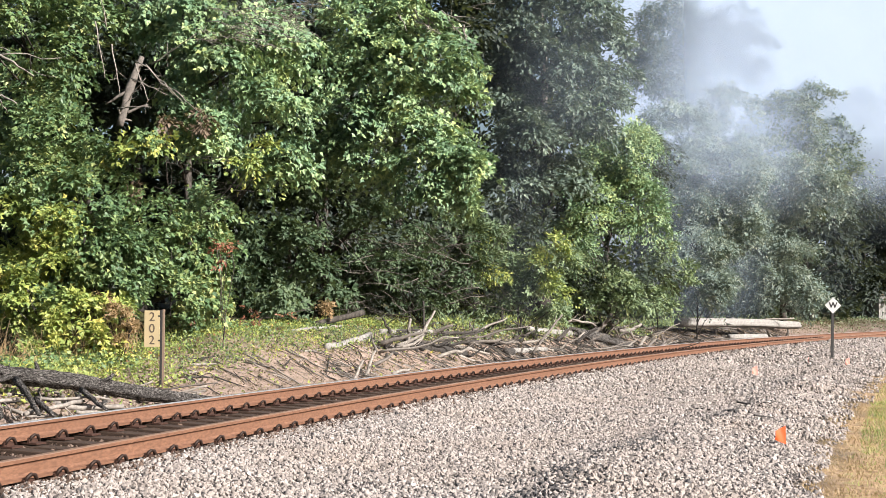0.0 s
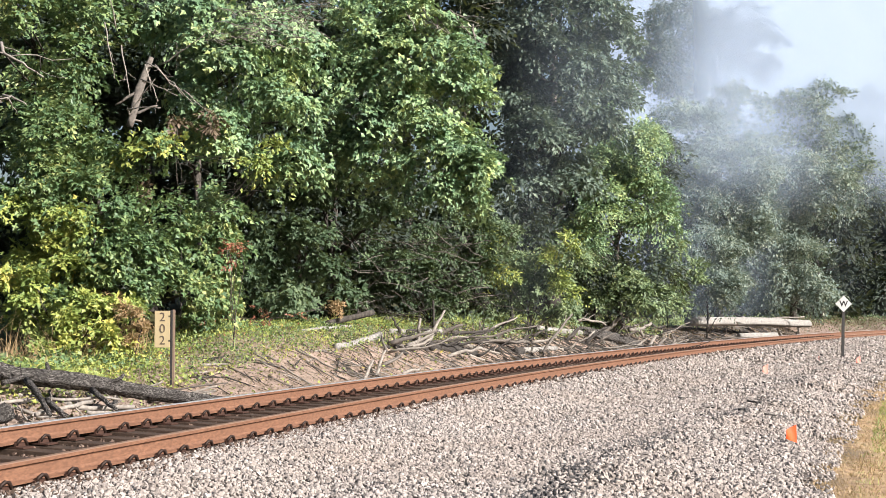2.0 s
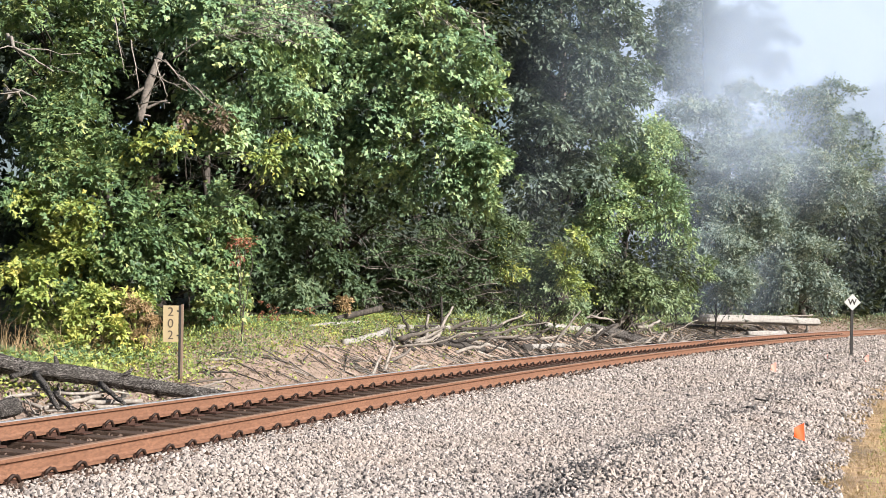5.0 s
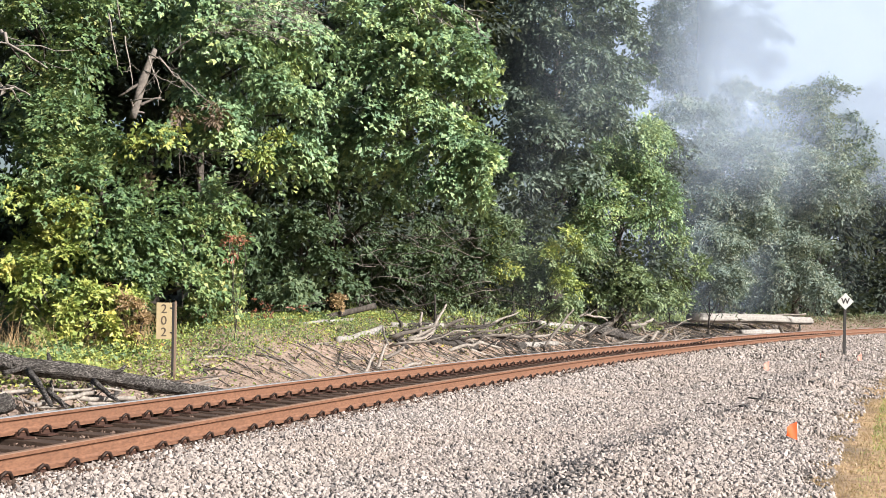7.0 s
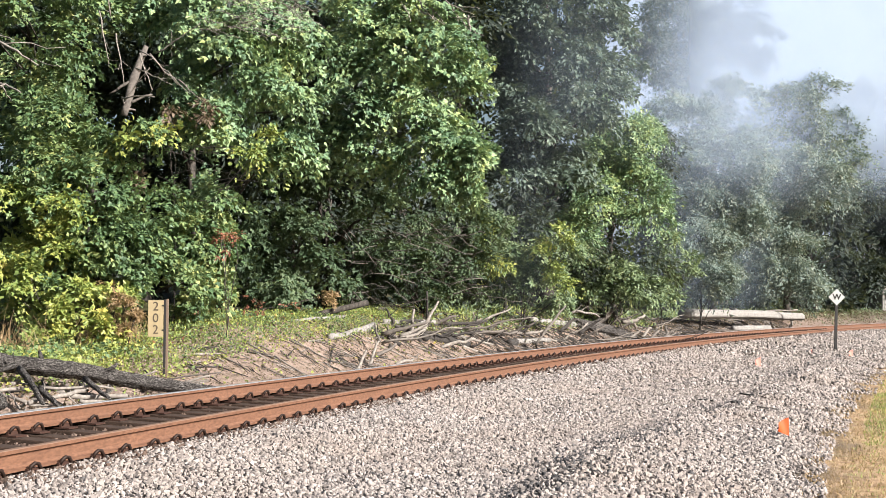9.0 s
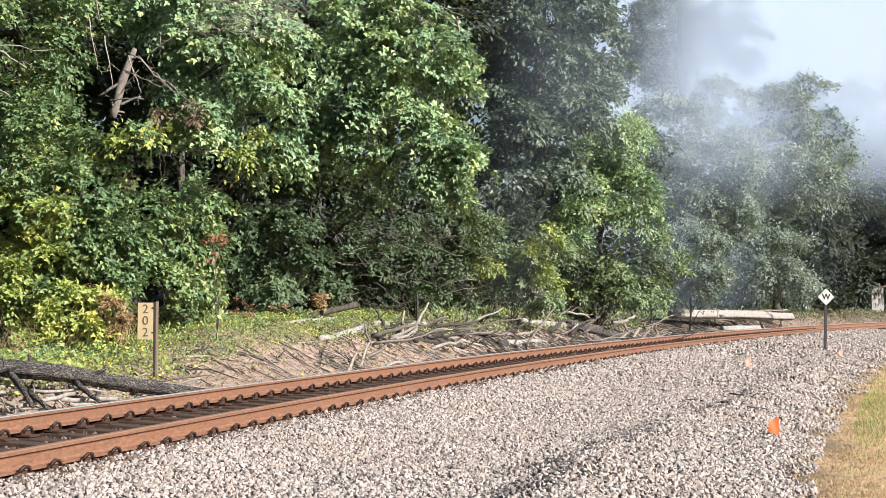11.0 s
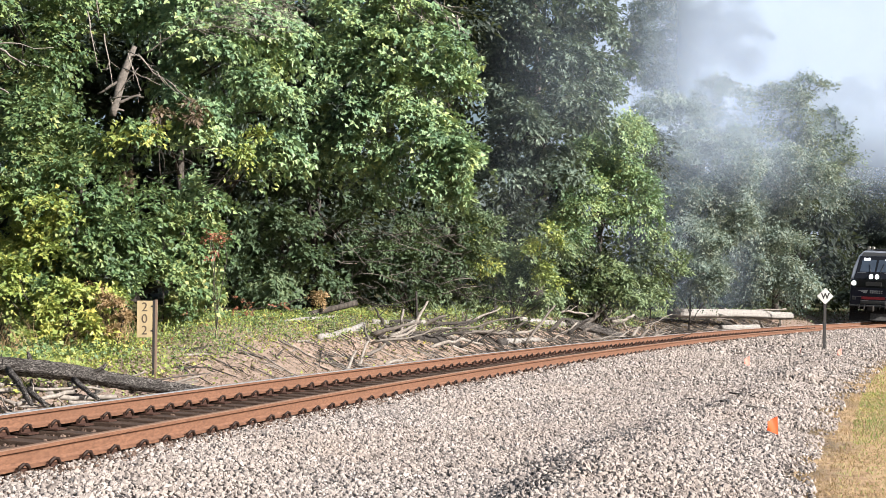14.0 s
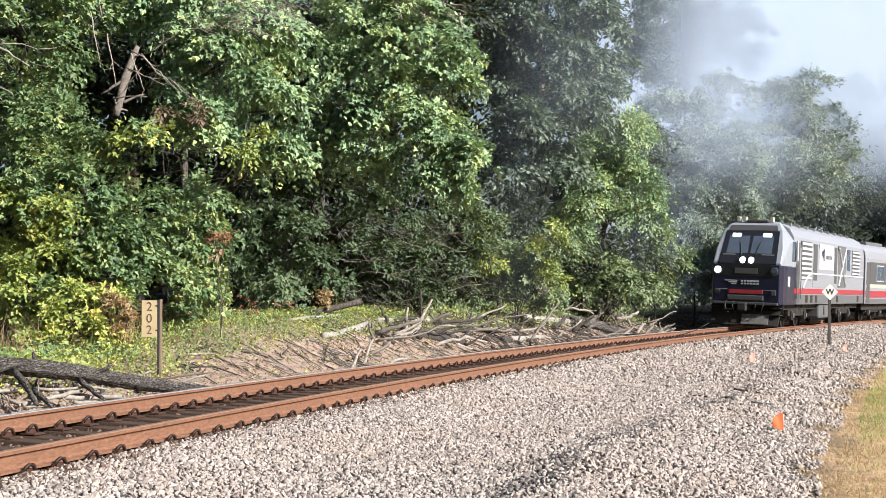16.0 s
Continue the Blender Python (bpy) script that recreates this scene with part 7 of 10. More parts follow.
log("bare_twig", [(-0.06, 33.00, 8.30), (0.41, 32.40, 7.66)], [0.021, 0.008], M_DEAD, "bare grey twig high in the tree", 194, 5, 3, 0.2, "dead trees")
log("bare_twig", [(0.17, 33.00, 8.35), (0.64, 32.40, 8.18)], [0.021, 0.008], M_DEAD, "bare grey twig high in the tree", 195, 5, 3, 0.2, "dead trees")
log("bare_twig", [(-0.78, 33.00, 8.51), (-0.39, 32.40, 7.90)], [0.021, 0.008], M_DEAD, "bare grey twig high in the tree", 196, 5, 3, 0.2, "dead trees")
log("bare_twig", [(0.48, 33.00, 8.58), (1.09, 32.40, 8.54)], [0.021, 0.008], M_DEAD, "bare grey twig high in the tree", 197, 5, 3, 0.2, "dead trees")
log("bare_twig", [(0.36, 33.00, 8.08), (0.64, 32.40, 7.47)], [0.021, 0.008], M_DEAD, "bare grey twig high in the tree", 198, 5, 3, 0.2, "dead trees")
log("bare_twig", [(0.39, 33.00, 8.15), (0.46, 32.40, 7.45)], [0.021, 0.008], M_DEAD, "bare grey twig high in the tree", 199, 5, 3, 0.2, "dead trees")
log("bare_twig", [(-0.48, 33.00, 8.42), (-0.44, 32.40, 7.92)], [0.021, 0.008], M_DEAD, "bare grey twig high in the tree", 200, 5, 3, 0.2, "dead trees")
log("bare_twig", [(-1.13, 33.00, 8.37), (-0.97, 32.40, 7.88)], [0.021, 0.008], M_DEAD, "bare grey twig high in the tree", 201, 5, 3, 0.2, "dead trees")
log("bare_twig", [(0.56, 36.00, 2.07), (0.15, 35.50, 2.62)], [0.011, 0.004], M_BARK, "bare brown twig in the thicket", 210, 6, 4, 0.25, "dead trees")
log("bare_twig", [(-0.82, 36.00, 3.14), (0.02, 35.50, 3.29)], [0.011, 0.004], M_TWIG, "bare brown twig in the thicket", 211, 6, 4, 0.25, "dead trees")
log("bare_twig", [(-1.04, 36.00, 1.35), (-1.69, 35.50, 1.89)], [0.011, 0.004], M_TWIG, "bare brown twig in the thicket", 212, 6, 4, 0.25, "dead trees")
log("bare_twig", [(0.01, 36.00, 1.59), (0.81, 35.50, 1.71)], [0.011, 0.004], M_BARK, "bare brown twig in the thicket", 213, 6, 4, 0.25, "dead trees")
log("bare_twig", [(-1.88, 36.00, 2.28), (-2.49, 35.50, 3.13)], [0.011, 0.004], M_TWIG, "bare brown twig in the thicket", 214, 6, 4, 0.25, "dead trees")
log("bare_twig", [(-1.72, 36.00, 1.30), (-0.53, 35.50, 1.40)], [0.011, 0.004], M_TWIG, "bare brown twig in the thicket", 215, 6, 4, 0.25, "dead trees")
log("bare_twig", [(0.78, 36.00, 1.43), (-0.00, 35.50, 2.02)], [0.011, 0.004], M_BARK, "bare brown twig in the thicket", 216, 6, 4, 0.25, "dead trees")
log("bare_twig", [(-2.56, 36.00, 3.18), (-1.65, 35.50, 3.30)], [0.011, 0.004], M_TWIG, "bare brown twig in the thicket", 217, 6, 4, 0.25, "dead trees")
log("bare_twig", [(-2.54, 36.00, 2.90), (-3.16, 35.50, 3.56)], [0.011, 0.004], M_TWIG, "bare brown twig in the thicket", 218, 6, 4, 0.25, "dead trees")
log("bare_twig", [(-2.07, 36.00, 2.58), (-1.66, 35.50, 3.10)], [0.011, 0.004], M_BARK, "bare brown twig in the thicket", 219, 6, 4, 0.25, "dead trees")
log("bare_twig", [(0.68, 36.00, 2.73), (0.11, 35.50, 3.07)], [0.011, 0.004], M_TWIG, "bare brown twig in the thicket", 220, 6, 4, 0.25, "dead trees")
log("bare_twig", [(-0.28, 36.00, 2.83), (0.23, 35.50, 3.26)], [0.011, 0.004], M_TWIG, "bare brown twig in the thicket", 221, 6, 4, 0.25, "dead trees")
log("bare_twig", [(0.40, 36.00, 3.10), (-0.78, 35.50, 2.92)], [0.011, 0.004], M_BARK, "bare brown twig in the thicket", 222, 6, 4, 0.25, "dead trees")
log("bare_twig", [(-2.59, 36.00, 3.10), (-1.17, 35.50, 3.04)], [0.011, 0.004], M_TWIG, "bare brown twig in the thicket", 223, 6, 4, 0.25, "dead trees")
log("bare_twig", [(-2.12, 36.00, 2.33), (-3.60, 35.50, 2.32)], [0.011, 0.004], M_TWIG, "bare brown twig in the thicket", 224, 6, 4, 0.25, "dead trees")
log("bare_twig", [(-0.29, 36.00, 2.15), (0.58, 35.50, 3.00)], [0.011, 0.004], M_BARK, "bare brown twig in the thicket", 225, 6, 4, 0.25, "dead trees")
log("bare_twig", [(-2.54, 36.00, 1.65), (-3.21, 35.50, 1.43)], [0.011, 0.004], M_TWIG, "bare brown twig in the thicket", 226, 6, 4, 0.25, "dead trees")
log("bare_twig", [(-0.19, 36.00, 1.98), (0.84, 35.50, 2.66)], [0.011, 0.004], M_TWIG, "bare brown twig in the thicket", 227, 6, 4, 0.25, "dead trees")
log("bare_twig", [(0.88, 36.00, 3.15), (0.18, 35.50, 3.03)], [0.011, 0.004], M_BARK, "bare brown twig in the thicket", 228, 6, 4, 0.25, "dead trees")
log("bare_twig", [(0.46, 36.00, 1.50), (1.83, 35.50, 1.38)], [0.011, 0.004], M_TWIG, "bare brown twig in the thicket", 229, 6, 4, 0.25, "dead trees")
log("bare_twig", [(-2.65, 36.00, 2.92), (-3.56, 35.50, 3.65)], [0.011, 0.004], M_TWIG, "bare brown twig in the thicket", 230, 6, 4, 0.25, "dead trees")
log("bare_twig", [(-2.43, 36.00, 1.30), (-1.80, 35.50, 1.20)], [0.011, 0.004], M_BARK, "bare brown twig in the thicket", 231, 6, 4, 0.25, "dead trees")
log("bare_twig", [(-0.37, 36.00, 2.62), (-1.22, 35.50, 2.93)], [0.011, 0.004], M_TWIG, "bare brown twig in the thicket", 232, 6, 4, 0.25, "dead trees")
log("bare_twig", [(-0.27, 36.00, 2.38), (0.32, 35.50, 3.18)], [0.011, 0.004], M_TWIG, "bare brown twig in the thicket", 233, 6, 4, 0.25, "dead trees")
log("bare_twig", [(-1.59, 36.00, 1.72), (-2.26, 35.50, 1.76)], [0.011, 0.004], M_BARK, "bare brown twig in the thicket", 234, 6, 4, 0.25, "dead trees")
log("bare_twig", [(-1.26, 36.00, 3.11), (-0.25, 35.50, 3.20)], [0.011, 0.004], M_TWIG, "bare brown twig in the thicket", 235, 6, 4, 0.25, "dead trees")
log("bare_twig", [(-0.09, 36.00, 2.97), (-0.81, 35.50, 3.53)], [0.011, 0.004], M_TWIG, "bare brown twig in the thicket", 236, 6, 4, 0.25, "dead trees")
log("bare_twig", [(-2.39, 36.00, 1.89), (-1.45, 35.50, 2.65)], [0.011, 0.004], M_BARK, "bare brown twig in the thicket", 237, 6, 4, 0.25, "dead trees")
log("bare_twig", [(-0.72, 36.00, 2.21), (-1.32, 35.50, 2.00)], [0.011, 0.004], M_TWIG, "bare brown twig in the thicket", 238, 6, 4, 0.25, "dead trees")
log("bare_twig", [(-1.28, 36.00, 1.34), (-0.17, 35.50, 1.40)], [0.011, 0.004], M_TWIG, "bare brown twig in the thicket", 239, 6, 4, 0.25, "dead trees")
log("bare_twig", [(0.15, 36.00, 1.97), (-0.46, 35.50, 2.37)], [0.011, 0.004], M_BARK, "bare brown twig in the thicket", 240, 6, 4, 0.25, "dead trees")
log("bare_twig", [(-0.48, 36.00, 3.22), (0.77, 35.50, 3.24)], [0.011, 0.004], M_TWIG, "bare brown twig in the thicket", 241, 6, 4, 0.25, "dead trees")
log("bare_twig", [(-1.89, 36.00, 2.79), (-2.64, 35.50, 2.59)], [0.011, 0.004], M_TWIG, "bare brown twig in the thicket", 242, 6, 4, 0.25, "dead trees")
log("bare_twig", [(-2.15, 36.00, 2.73), (-0.99, 35.50, 3.12)], [0.011, 0.004], M_BARK, "bare brown twig in the thicket", 243, 6, 4, 0.25, "dead trees")
log("bare_twig", [(-2.44, 36.00, 3.00), (-3.09, 35.50, 3.64)], [0.011, 0.004], M_TWIG, "bare brown twig in the thicket", 244, 6, 4, 0.25, "dead trees")
log("bare_twig", [(-2.24, 36.00, 1.61), (-1.59, 35.50, 1.69)], [0.011, 0.004], M_TWIG, "bare brown twig in the thicket", 245, 6, 4, 0.25, "dead trees")
log("bare_twig", [(-1.90, 36.00, 1.30), (-2.31, 35.50, 1.65)], [0.011, 0.004], M_BARK, "bare brown twig in the thicket", 246, 6, 4, 0.25, "dead trees")
log("bare_twig", [(-1.27, 36.00, 2.95), (0.03, 35.50, 3.51)], [0.011, 0.004], M_TWIG, "bare brown twig in the thicket", 247, 6, 4, 0.25, "dead trees")
log("bare_twig", [(-2.23, 36.00, 1.28), (-2.81, 35.50, 2.16)], [0.011, 0.004], M_TWIG, "bare brown twig in the thicket", 248, 6, 4, 0.25, "dead trees")
log("bare_twig", [(0.43, 36.00, 1.83), (1.06, 35.50, 1.74)], [0.011, 0.004], M_BARK, "bare brown twig in the thicket", 249, 6, 4, 0.25, "dead trees")
log("bare_twig", [(-0.89, 36.00, 1.83), (-2.31, 35.50, 2.12)], [0.011, 0.004], M_TWIG, "bare brown twig in the thicket", 250, 6, 4, 0.25, "dead trees")
log("bare_twig", [(-0.02, 36.00, 1.79), (0.91, 35.50, 2.12)], [0.011, 0.004], M_TWIG, "bare brown twig in the thicket", 251, 6, 4, 0.25, "dead trees")
log("bare_twig", [(-2.00, 36.00, 1.44), (-2.90, 35.50, 1.38)], [0.011, 0.004], M_BARK, "bare brown twig in the thicket", 252, 6, 4, 0.25, "dead trees")
log("bare_twig", [(-0.86, 36.00, 2.07), (0.02, 35.50, 2.41)], [0.011, 0.004], M_TWIG, "bare brown twig in the thicket", 253, 6, 4, 0.25, "dead trees")
log("bare_twig", [(-2.55, 36.00, 2.39), (-3.49, 35.50, 2.65)], [0.011, 0.004], M_TWIG, "bare brown twig in the thicket", 254, 6, 4, 0.25, "dead trees")
log("bare_twig", [(1.09, 36.00, 2.89), (1.98, 35.50, 3.68)], [0.011, 0.004], M_BARK, "bare brown twig in the thicket", 255, 6, 4, 0.25, "dead trees")
log("bare_twig", [(-2.09, 36.00, 1.62), (-2.61, 35.50, 1.49)], [0.011, 0.004], M_TWIG, "bare brown twig in the thicket", 256, 6, 4, 0.25, "dead trees")
log("bare_twig", [(0.51, 36.00, 1.80), (1.21, 35.50, 1.78)], [0.011, 0.004], M_TWIG, "bare brown twig in the thicket", 257, 6, 4, 0.25, "dead trees")
log("bare_twig", [(0.29, 36.00, 2.63), (-0.59, 35.50, 3.08)], [0.011, 0.004], M_BARK, "bare brown twig in the thicket", 258, 6, 4, 0.25, "dead trees")
log("bare_twig", [(-2.09, 36.00, 2.52), (-0.56, 35.50, 2.40)], [0.011, 0.004], M_TWIG, "bare brown twig in the thicket", 259, 6, 4, 0.25, "dead trees")
log("bare_twig", [(-1.02, 36.00, 2.88), (-1.64, 35.50, 3.20)], [0.011, 0.004], M_TWIG, "bare brown twig in the thicket", 260, 6, 4, 0.25, "dead trees")
log("bare_twig", [(-2.07, 36.00, 1.36), (-0.68, 35.50, 1.12)], [0.011, 0.004], M_BARK, "bare brown twig in the thicket", 261, 6, 4, 0.25, "dead trees")
log("bare_twig", [(1.01, 36.00, 1.76), (-0.06, 35.50, 1.46)], [0.011, 0.004], M_TWIG, "bare brown twig in the thicket", 262, 6, 4, 0.25, "dead trees")
log("bare_twig", [(-1.81, 36.00, 2.62), (-0.67, 35.50, 2.74)], [0.011, 0.004], M_TWIG, "bare brown twig in the thicket", 263, 6, 4, 0.25, "dead trees")
log("bare_twig", [(0.02, 36.00, 1.74), (-0.95, 35.50, 2.25)], [0.011, 0.004], M_BARK, "bare brown twig in the thicket", 264, 6, 4, 0.25, "dead trees")
log("bare_twig", [(0.54, 36.00, 1.34), (0.94, 35.50, 1.63)], [0.011, 0.004], M_TWIG, "bare brown twig in the thicket", 265, 6, 4, 0.25, "dead trees")
log("bare_twig", [(0.58, 36.00, 2.59), (-0.55, 35.50, 2.86)], [0.011, 0.004], M_TWIG, "bare brown twig in the thicket", 266, 6, 4, 0.25, "dead trees")
log("bare_twig", [(0.83, 36.00, 2.13), (1.42, 35.50, 2.95)], [0.011, 0.004], M_BARK, "bare brown twig in the thicket", 267, 6, 4, 0.25, "dead trees")
log("bare_twig", [(0.84, 36.00, 1.97), (-0.06, 35.50, 1.82)], [0.011, 0.004], M_TWIG, "bare brown twig in the thicket", 268, 6, 4, 0.25, "dead trees")
log("bare_twig", [(-2.65, 36.00, 2.21), (-1.14, 35.50, 2.47)], [0.011, 0.004], M_TWIG, "bare brown twig in the thicket", 269, 6, 4, 0.25, "dead trees")
log("bare_twig", [(-5.26, 26.60, 3.72), (-4.74, 26.30, 3.83)], [0.007, 0.003], M_BARK, "bare twig among hanging leaves", 250, 6, 3, 0.2, "dead trees")
log("bare_twig", [(-4.44, 26.60, 3.53), (-3.66, 26.30, 3.84)], [0.007, 0.003], M_BARK, "bare twig among hanging leaves", 251, 6, 3, 0.2, "dead trees")
log("bare_twig", [(-4.51, 26.60, 3.43), (-3.87, 26.30, 3.55)], [0.007, 0.003], M_BARK, "bare twig among hanging leaves", 252, 6, 3, 0.2, "dead trees")
log("bare_twig", [(-4.57, 26.60, 4.20), (-4.03, 26.30, 3.96)], [0.007, 0.003], M_BARK, "bare twig among hanging leaves", 253, 6, 3, 0.2, "dead trees")
log("bare_twig", [(-5.66, 26.60, 3.46), (-5.25, 26.30, 3.15)], [0.007, 0.003], M_BARK, "bare twig among hanging leaves", 254, 6, 3, 0.2, "dead trees")
log("bare_twig", [(-4.51, 26.60, 3.65), (-3.62, 26.30, 3.60)], [0.007, 0.003], M_BARK, "bare twig among hanging leaves", 255, 6, 3, 0.2, "dead trees")
log("bare_twig", [(-4.65, 26.60, 3.84), (-4.14, 26.30, 3.75)], [0.007, 0.003], M_BARK, "bare twig among hanging leaves", 256, 6, 3, 0.2, "dead trees")
log("bare_twig", [(-4.85, 26.60, 4.19), (-4.30, 26.30, 4.13)], [0.007, 0.003], M_BARK, "bare twig among hanging leaves", 258, 6, 3, 0.2, "dead trees")
log("bare_twig", [(-5.23, 26.60, 4.28), (-4.28, 26.30, 3.87)], [0.007, 0.003], M_BARK, "bare twig among hanging leaves", 259, 6, 3, 0.2, "dead trees")
log("bare_twig", [(-5.73, 26.60, 4.24), (-4.61, 26.30, 3.90)], [0.007, 0.003], M_BARK, "bare twig among hanging leaves", 260, 6, 3, 0.2, "dead trees")
log("bare_twig", [(-4.66, 26.60, 4.27), (-3.95, 26.30, 4.33)], [0.007, 0.003], M_BARK, "bare twig among hanging leaves", 261, 6, 3, 0.2, "dead trees")
log("bare_twig", [(-5.58, 26.60, 3.73), (-5.06, 26.30, 3.43)], [0.007, 0.003], M_BARK, "bare twig among hanging leaves", 262, 6, 3, 0.2, "dead trees")
log("bare_twig", [(-5.03, 26.60, 4.30), (-4.09, 26.30, 4.18)], [0.007, 0.003], M_BARK, "bare twig among hanging leaves", 263, 6, 3, 0.2, "dead trees")
log("bare_twig", [(-4.83, 26.60, 3.24), (-4.00, 26.30, 3.29)], [0.007, 0.003], M_BARK, "bare twig among hanging leaves", 265, 6, 3, 0.2, "dead trees")
log("stick", [(-2.50, 29.15, 0.35), (-1.98, 28.98, 0.05)], [0.017, 0.009], M_BARK_DARK, "dry stick on the sandy bank", 300, 6, 1, 0.1, "fallen wood")
log("stick", [(-2.53, 28.90, 0.31), (-2.24, 28.82, 0.16)], [0.015, 0.008], M_DEAD, "dry stick on the sandy bank", 301, 6, 1, 0.1, "fallen wood")
log("stick", [(-4.53, 24.25, 0.26), (-4.27, 24.00, 0.15)], [0.025, 0.012], M_BARK_DARK, "dry stick on the sandy bank", 302, 6, 1, 0.1, "fallen wood")
log("stick", [(-2.46, 28.25, 0.16), (-2.22, 28.64, 0.12)], [0.014, 0.007], M_BARK_DARK, "dry stick on the sandy bank", 303, 6, 1, 0.1, "fallen wood")
log("stick", [(-4.12, 25.45, 0.35), (-3.54, 25.02, 0.09)], [0.021, 0.010], M_TWIG, "dry stick on the sandy bank", 304, 6, 1, 0.1, "fallen wood")
log("stick", [(-4.23, 25.85, 0.47), (-3.83, 26.55, 0.49)], [0.023, 0.011], M_TWIG, "dry stick on the sandy bank", 305, 6, 1, 0.1, "fallen wood")
log("stick", [(-2.52, 28.00, 0.14), (-2.18, 27.96, -0.01)], [0.027, 0.013], M_BARK_DARK, "dry stick on the sandy bank", 306, 6, 1, 0.1, "fallen wood")
log("stick", [(-3.64, 26.40, 0.38), (-2.92, 26.37, 0.05)], [0.022, 0.011], M_DEAD, "dry stick on the sandy bank", 307, 6, 1, 0.1, "fallen wood")
log("stick", [(-3.10, 28.00, 0.44), (-2.78, 27.81, 0.25)], [0.014, 0.007], M_DEAD, "dry stick on the sandy bank", 308, 6, 1, 0.1, "fallen wood")
log("stick", [(-3.27, 28.30, 0.60), (-2.34, 28.41, 0.14)], [0.025, 0.012], M_TWIG, "dry stick on the sandy bank", 309, 6, 1, 0.1, "fallen wood")
log("stick", [(-1.92, 29.65, 0.13), (-1.56, 29.43, -0.06)], [0.022, 0.011], M_BARK_DARK, "dry stick on the sandy bank", 310, 6, 1, 0.1, "fallen wood")
log("stick", [(-3.44, 26.95, 0.40), (-3.73, 26.92, 0.53)], [0.023, 0.011], M_TWIG, "dry stick on the sandy bank", 311, 6, 1, 0.1, "fallen wood")
log("stick", [(-4.75, 25.55, 0.53), (-4.04, 25.13, 0.27)], [0.025, 0.013], M_DEAD, "dry stick on the sandy bank", 312, 6, 1, 0.1, "fallen wood")
log("stick", [(-4.56, 24.00, 0.24), (-4.06, 24.78, 0.20)], [0.021, 0.010], M_BARK_DARK, "dry stick on the sandy bank", 313, 6, 1, 0.1, "fallen wood")
log("stick", [(-4.68, 24.70, 0.35), (-4.22, 24.38, 0.19)], [0.017, 0.009], M_BARK_DARK, "dry stick on the sandy bank", 314, 6, 1, 0.1, "fallen wood")
log("stick", [(-4.19, 26.55, 0.60), (-4.09, 26.81, 0.64)], [0.021, 0.010], M_TWIG, "dry stick on the sandy bank", 315, 6, 1, 0.1, "fallen wood")
log("stick", [(-2.78, 29.20, 0.52), (-2.61, 29.39, 0.48)], [0.023, 0.012], M_TWIG, "dry stick on the sandy bank", 316, 6, 1, 0.1, "fallen wood")
log("stick", [(-3.12, 27.30, 0.31), (-3.07, 27.82, 0.41)], [0.020, 0.010], M_BARK_DARK, "dry stick on the sandy bank", 317, 6, 1, 0.1, "fallen wood")
log("stick", [(-2.87, 27.80, 0.28), (-2.37, 27.61, 0.01)], [0.019, 0.009], M_TWIG, "dry stick on the sandy bank", 318, 6, 1, 0.1, "fallen wood")
log("stick", [(-3.97, 26.80, 0.58), (-3.18, 26.50, 0.19)], [0.021, 0.010], M_TWIG, "dry stick on the sandy bank", 319, 6, 1, 0.1, "fallen wood")
log("stick", [(-3.33, 26.75, 0.31), (-2.56, 26.26, -0.09)], [0.020, 0.010], M_DEAD, "dry stick on the sandy bank", 320, 6, 1, 0.1, "fallen wood")
log("stick", [(-3.62, 25.70, 0.23), (-3.34, 25.47, 0.11)], [0.012, 0.006], M_TWIG, "dry stick on the sandy bank", 321, 6, 1, 0.1, "fallen wood")
log("stick", [(-3.69, 26.95, 0.50), (-2.63, 27.50, 0.11)], [0.010, 0.005], M_TWIG, "dry stick on the sandy bank", 322, 6, 1, 0.1, "fallen wood")
log("stick", [(-4.58, 24.40, 0.29), (-4.29, 24.74, 0.27)], [0.020, 0.010], M_DEAD, "dry stick on the sandy bank", 323, 6, 1, 0.1, "fallen wood")
log("stick", [(-3.78, 26.25, 0.40), (-3.10, 26.87, 0.22)], [0.017, 0.008], M_BARK_DARK, "dry stick on the sandy bank", 324, 6, 1, 0.1, "fallen wood")
log("stick", [(-4.68, 24.70, 0.35), (-4.16, 24.12, 0.13)], [0.020, 0.010], M_DEAD, "dry stick on the sandy bank", 325, 6, 1, 0.1, "fallen wood")
log("stick", [(-2.21, 28.55, 0.09), (-1.68, 28.52, -0.13)], [0.021, 0.011], M_TWIG, "dry stick on the sandy bank", 326, 6, 1, 0.1, "fallen wood")
log("stick", [(-2.98, 28.80, 0.54), (-2.65, 29.67, 0.54)], [0.021, 0.011], M_DEAD, "dry stick on the sandy bank", 327, 6, 1, 0.1, "fallen wood")
log("stick", [(-2.36, 29.30, 0.30), (-2.04, 29.57, 0.20)], [0.021, 0.010], M_TWIG, "dry stick on the sandy bank", 328, 6, 1, 0.1, "fallen wood")
log("stick", [(-2.99, 27.80, 0.35), (-2.40, 27.33, -0.03)], [0.008, 0.004], M_BARK_DARK, "dry stick on the sandy bank", 329, 6, 1, 0.1, "fallen wood")
log("stick", [(-4.56, 25.25, 0.43), (-4.23, 26.10, 0.54)], [0.025, 0.013], M_BARK_DARK, "dry stick on the sandy bank", 330, 6, 1, 0.1, "fallen wood")
log("stick", [(-2.30, 30.65, 0.51), (-1.97, 30.75, 0.37)], [0.016, 0.008], M_TWIG, "dry stick on the sandy bank", 331, 6, 1, 0.1, "fallen wood")
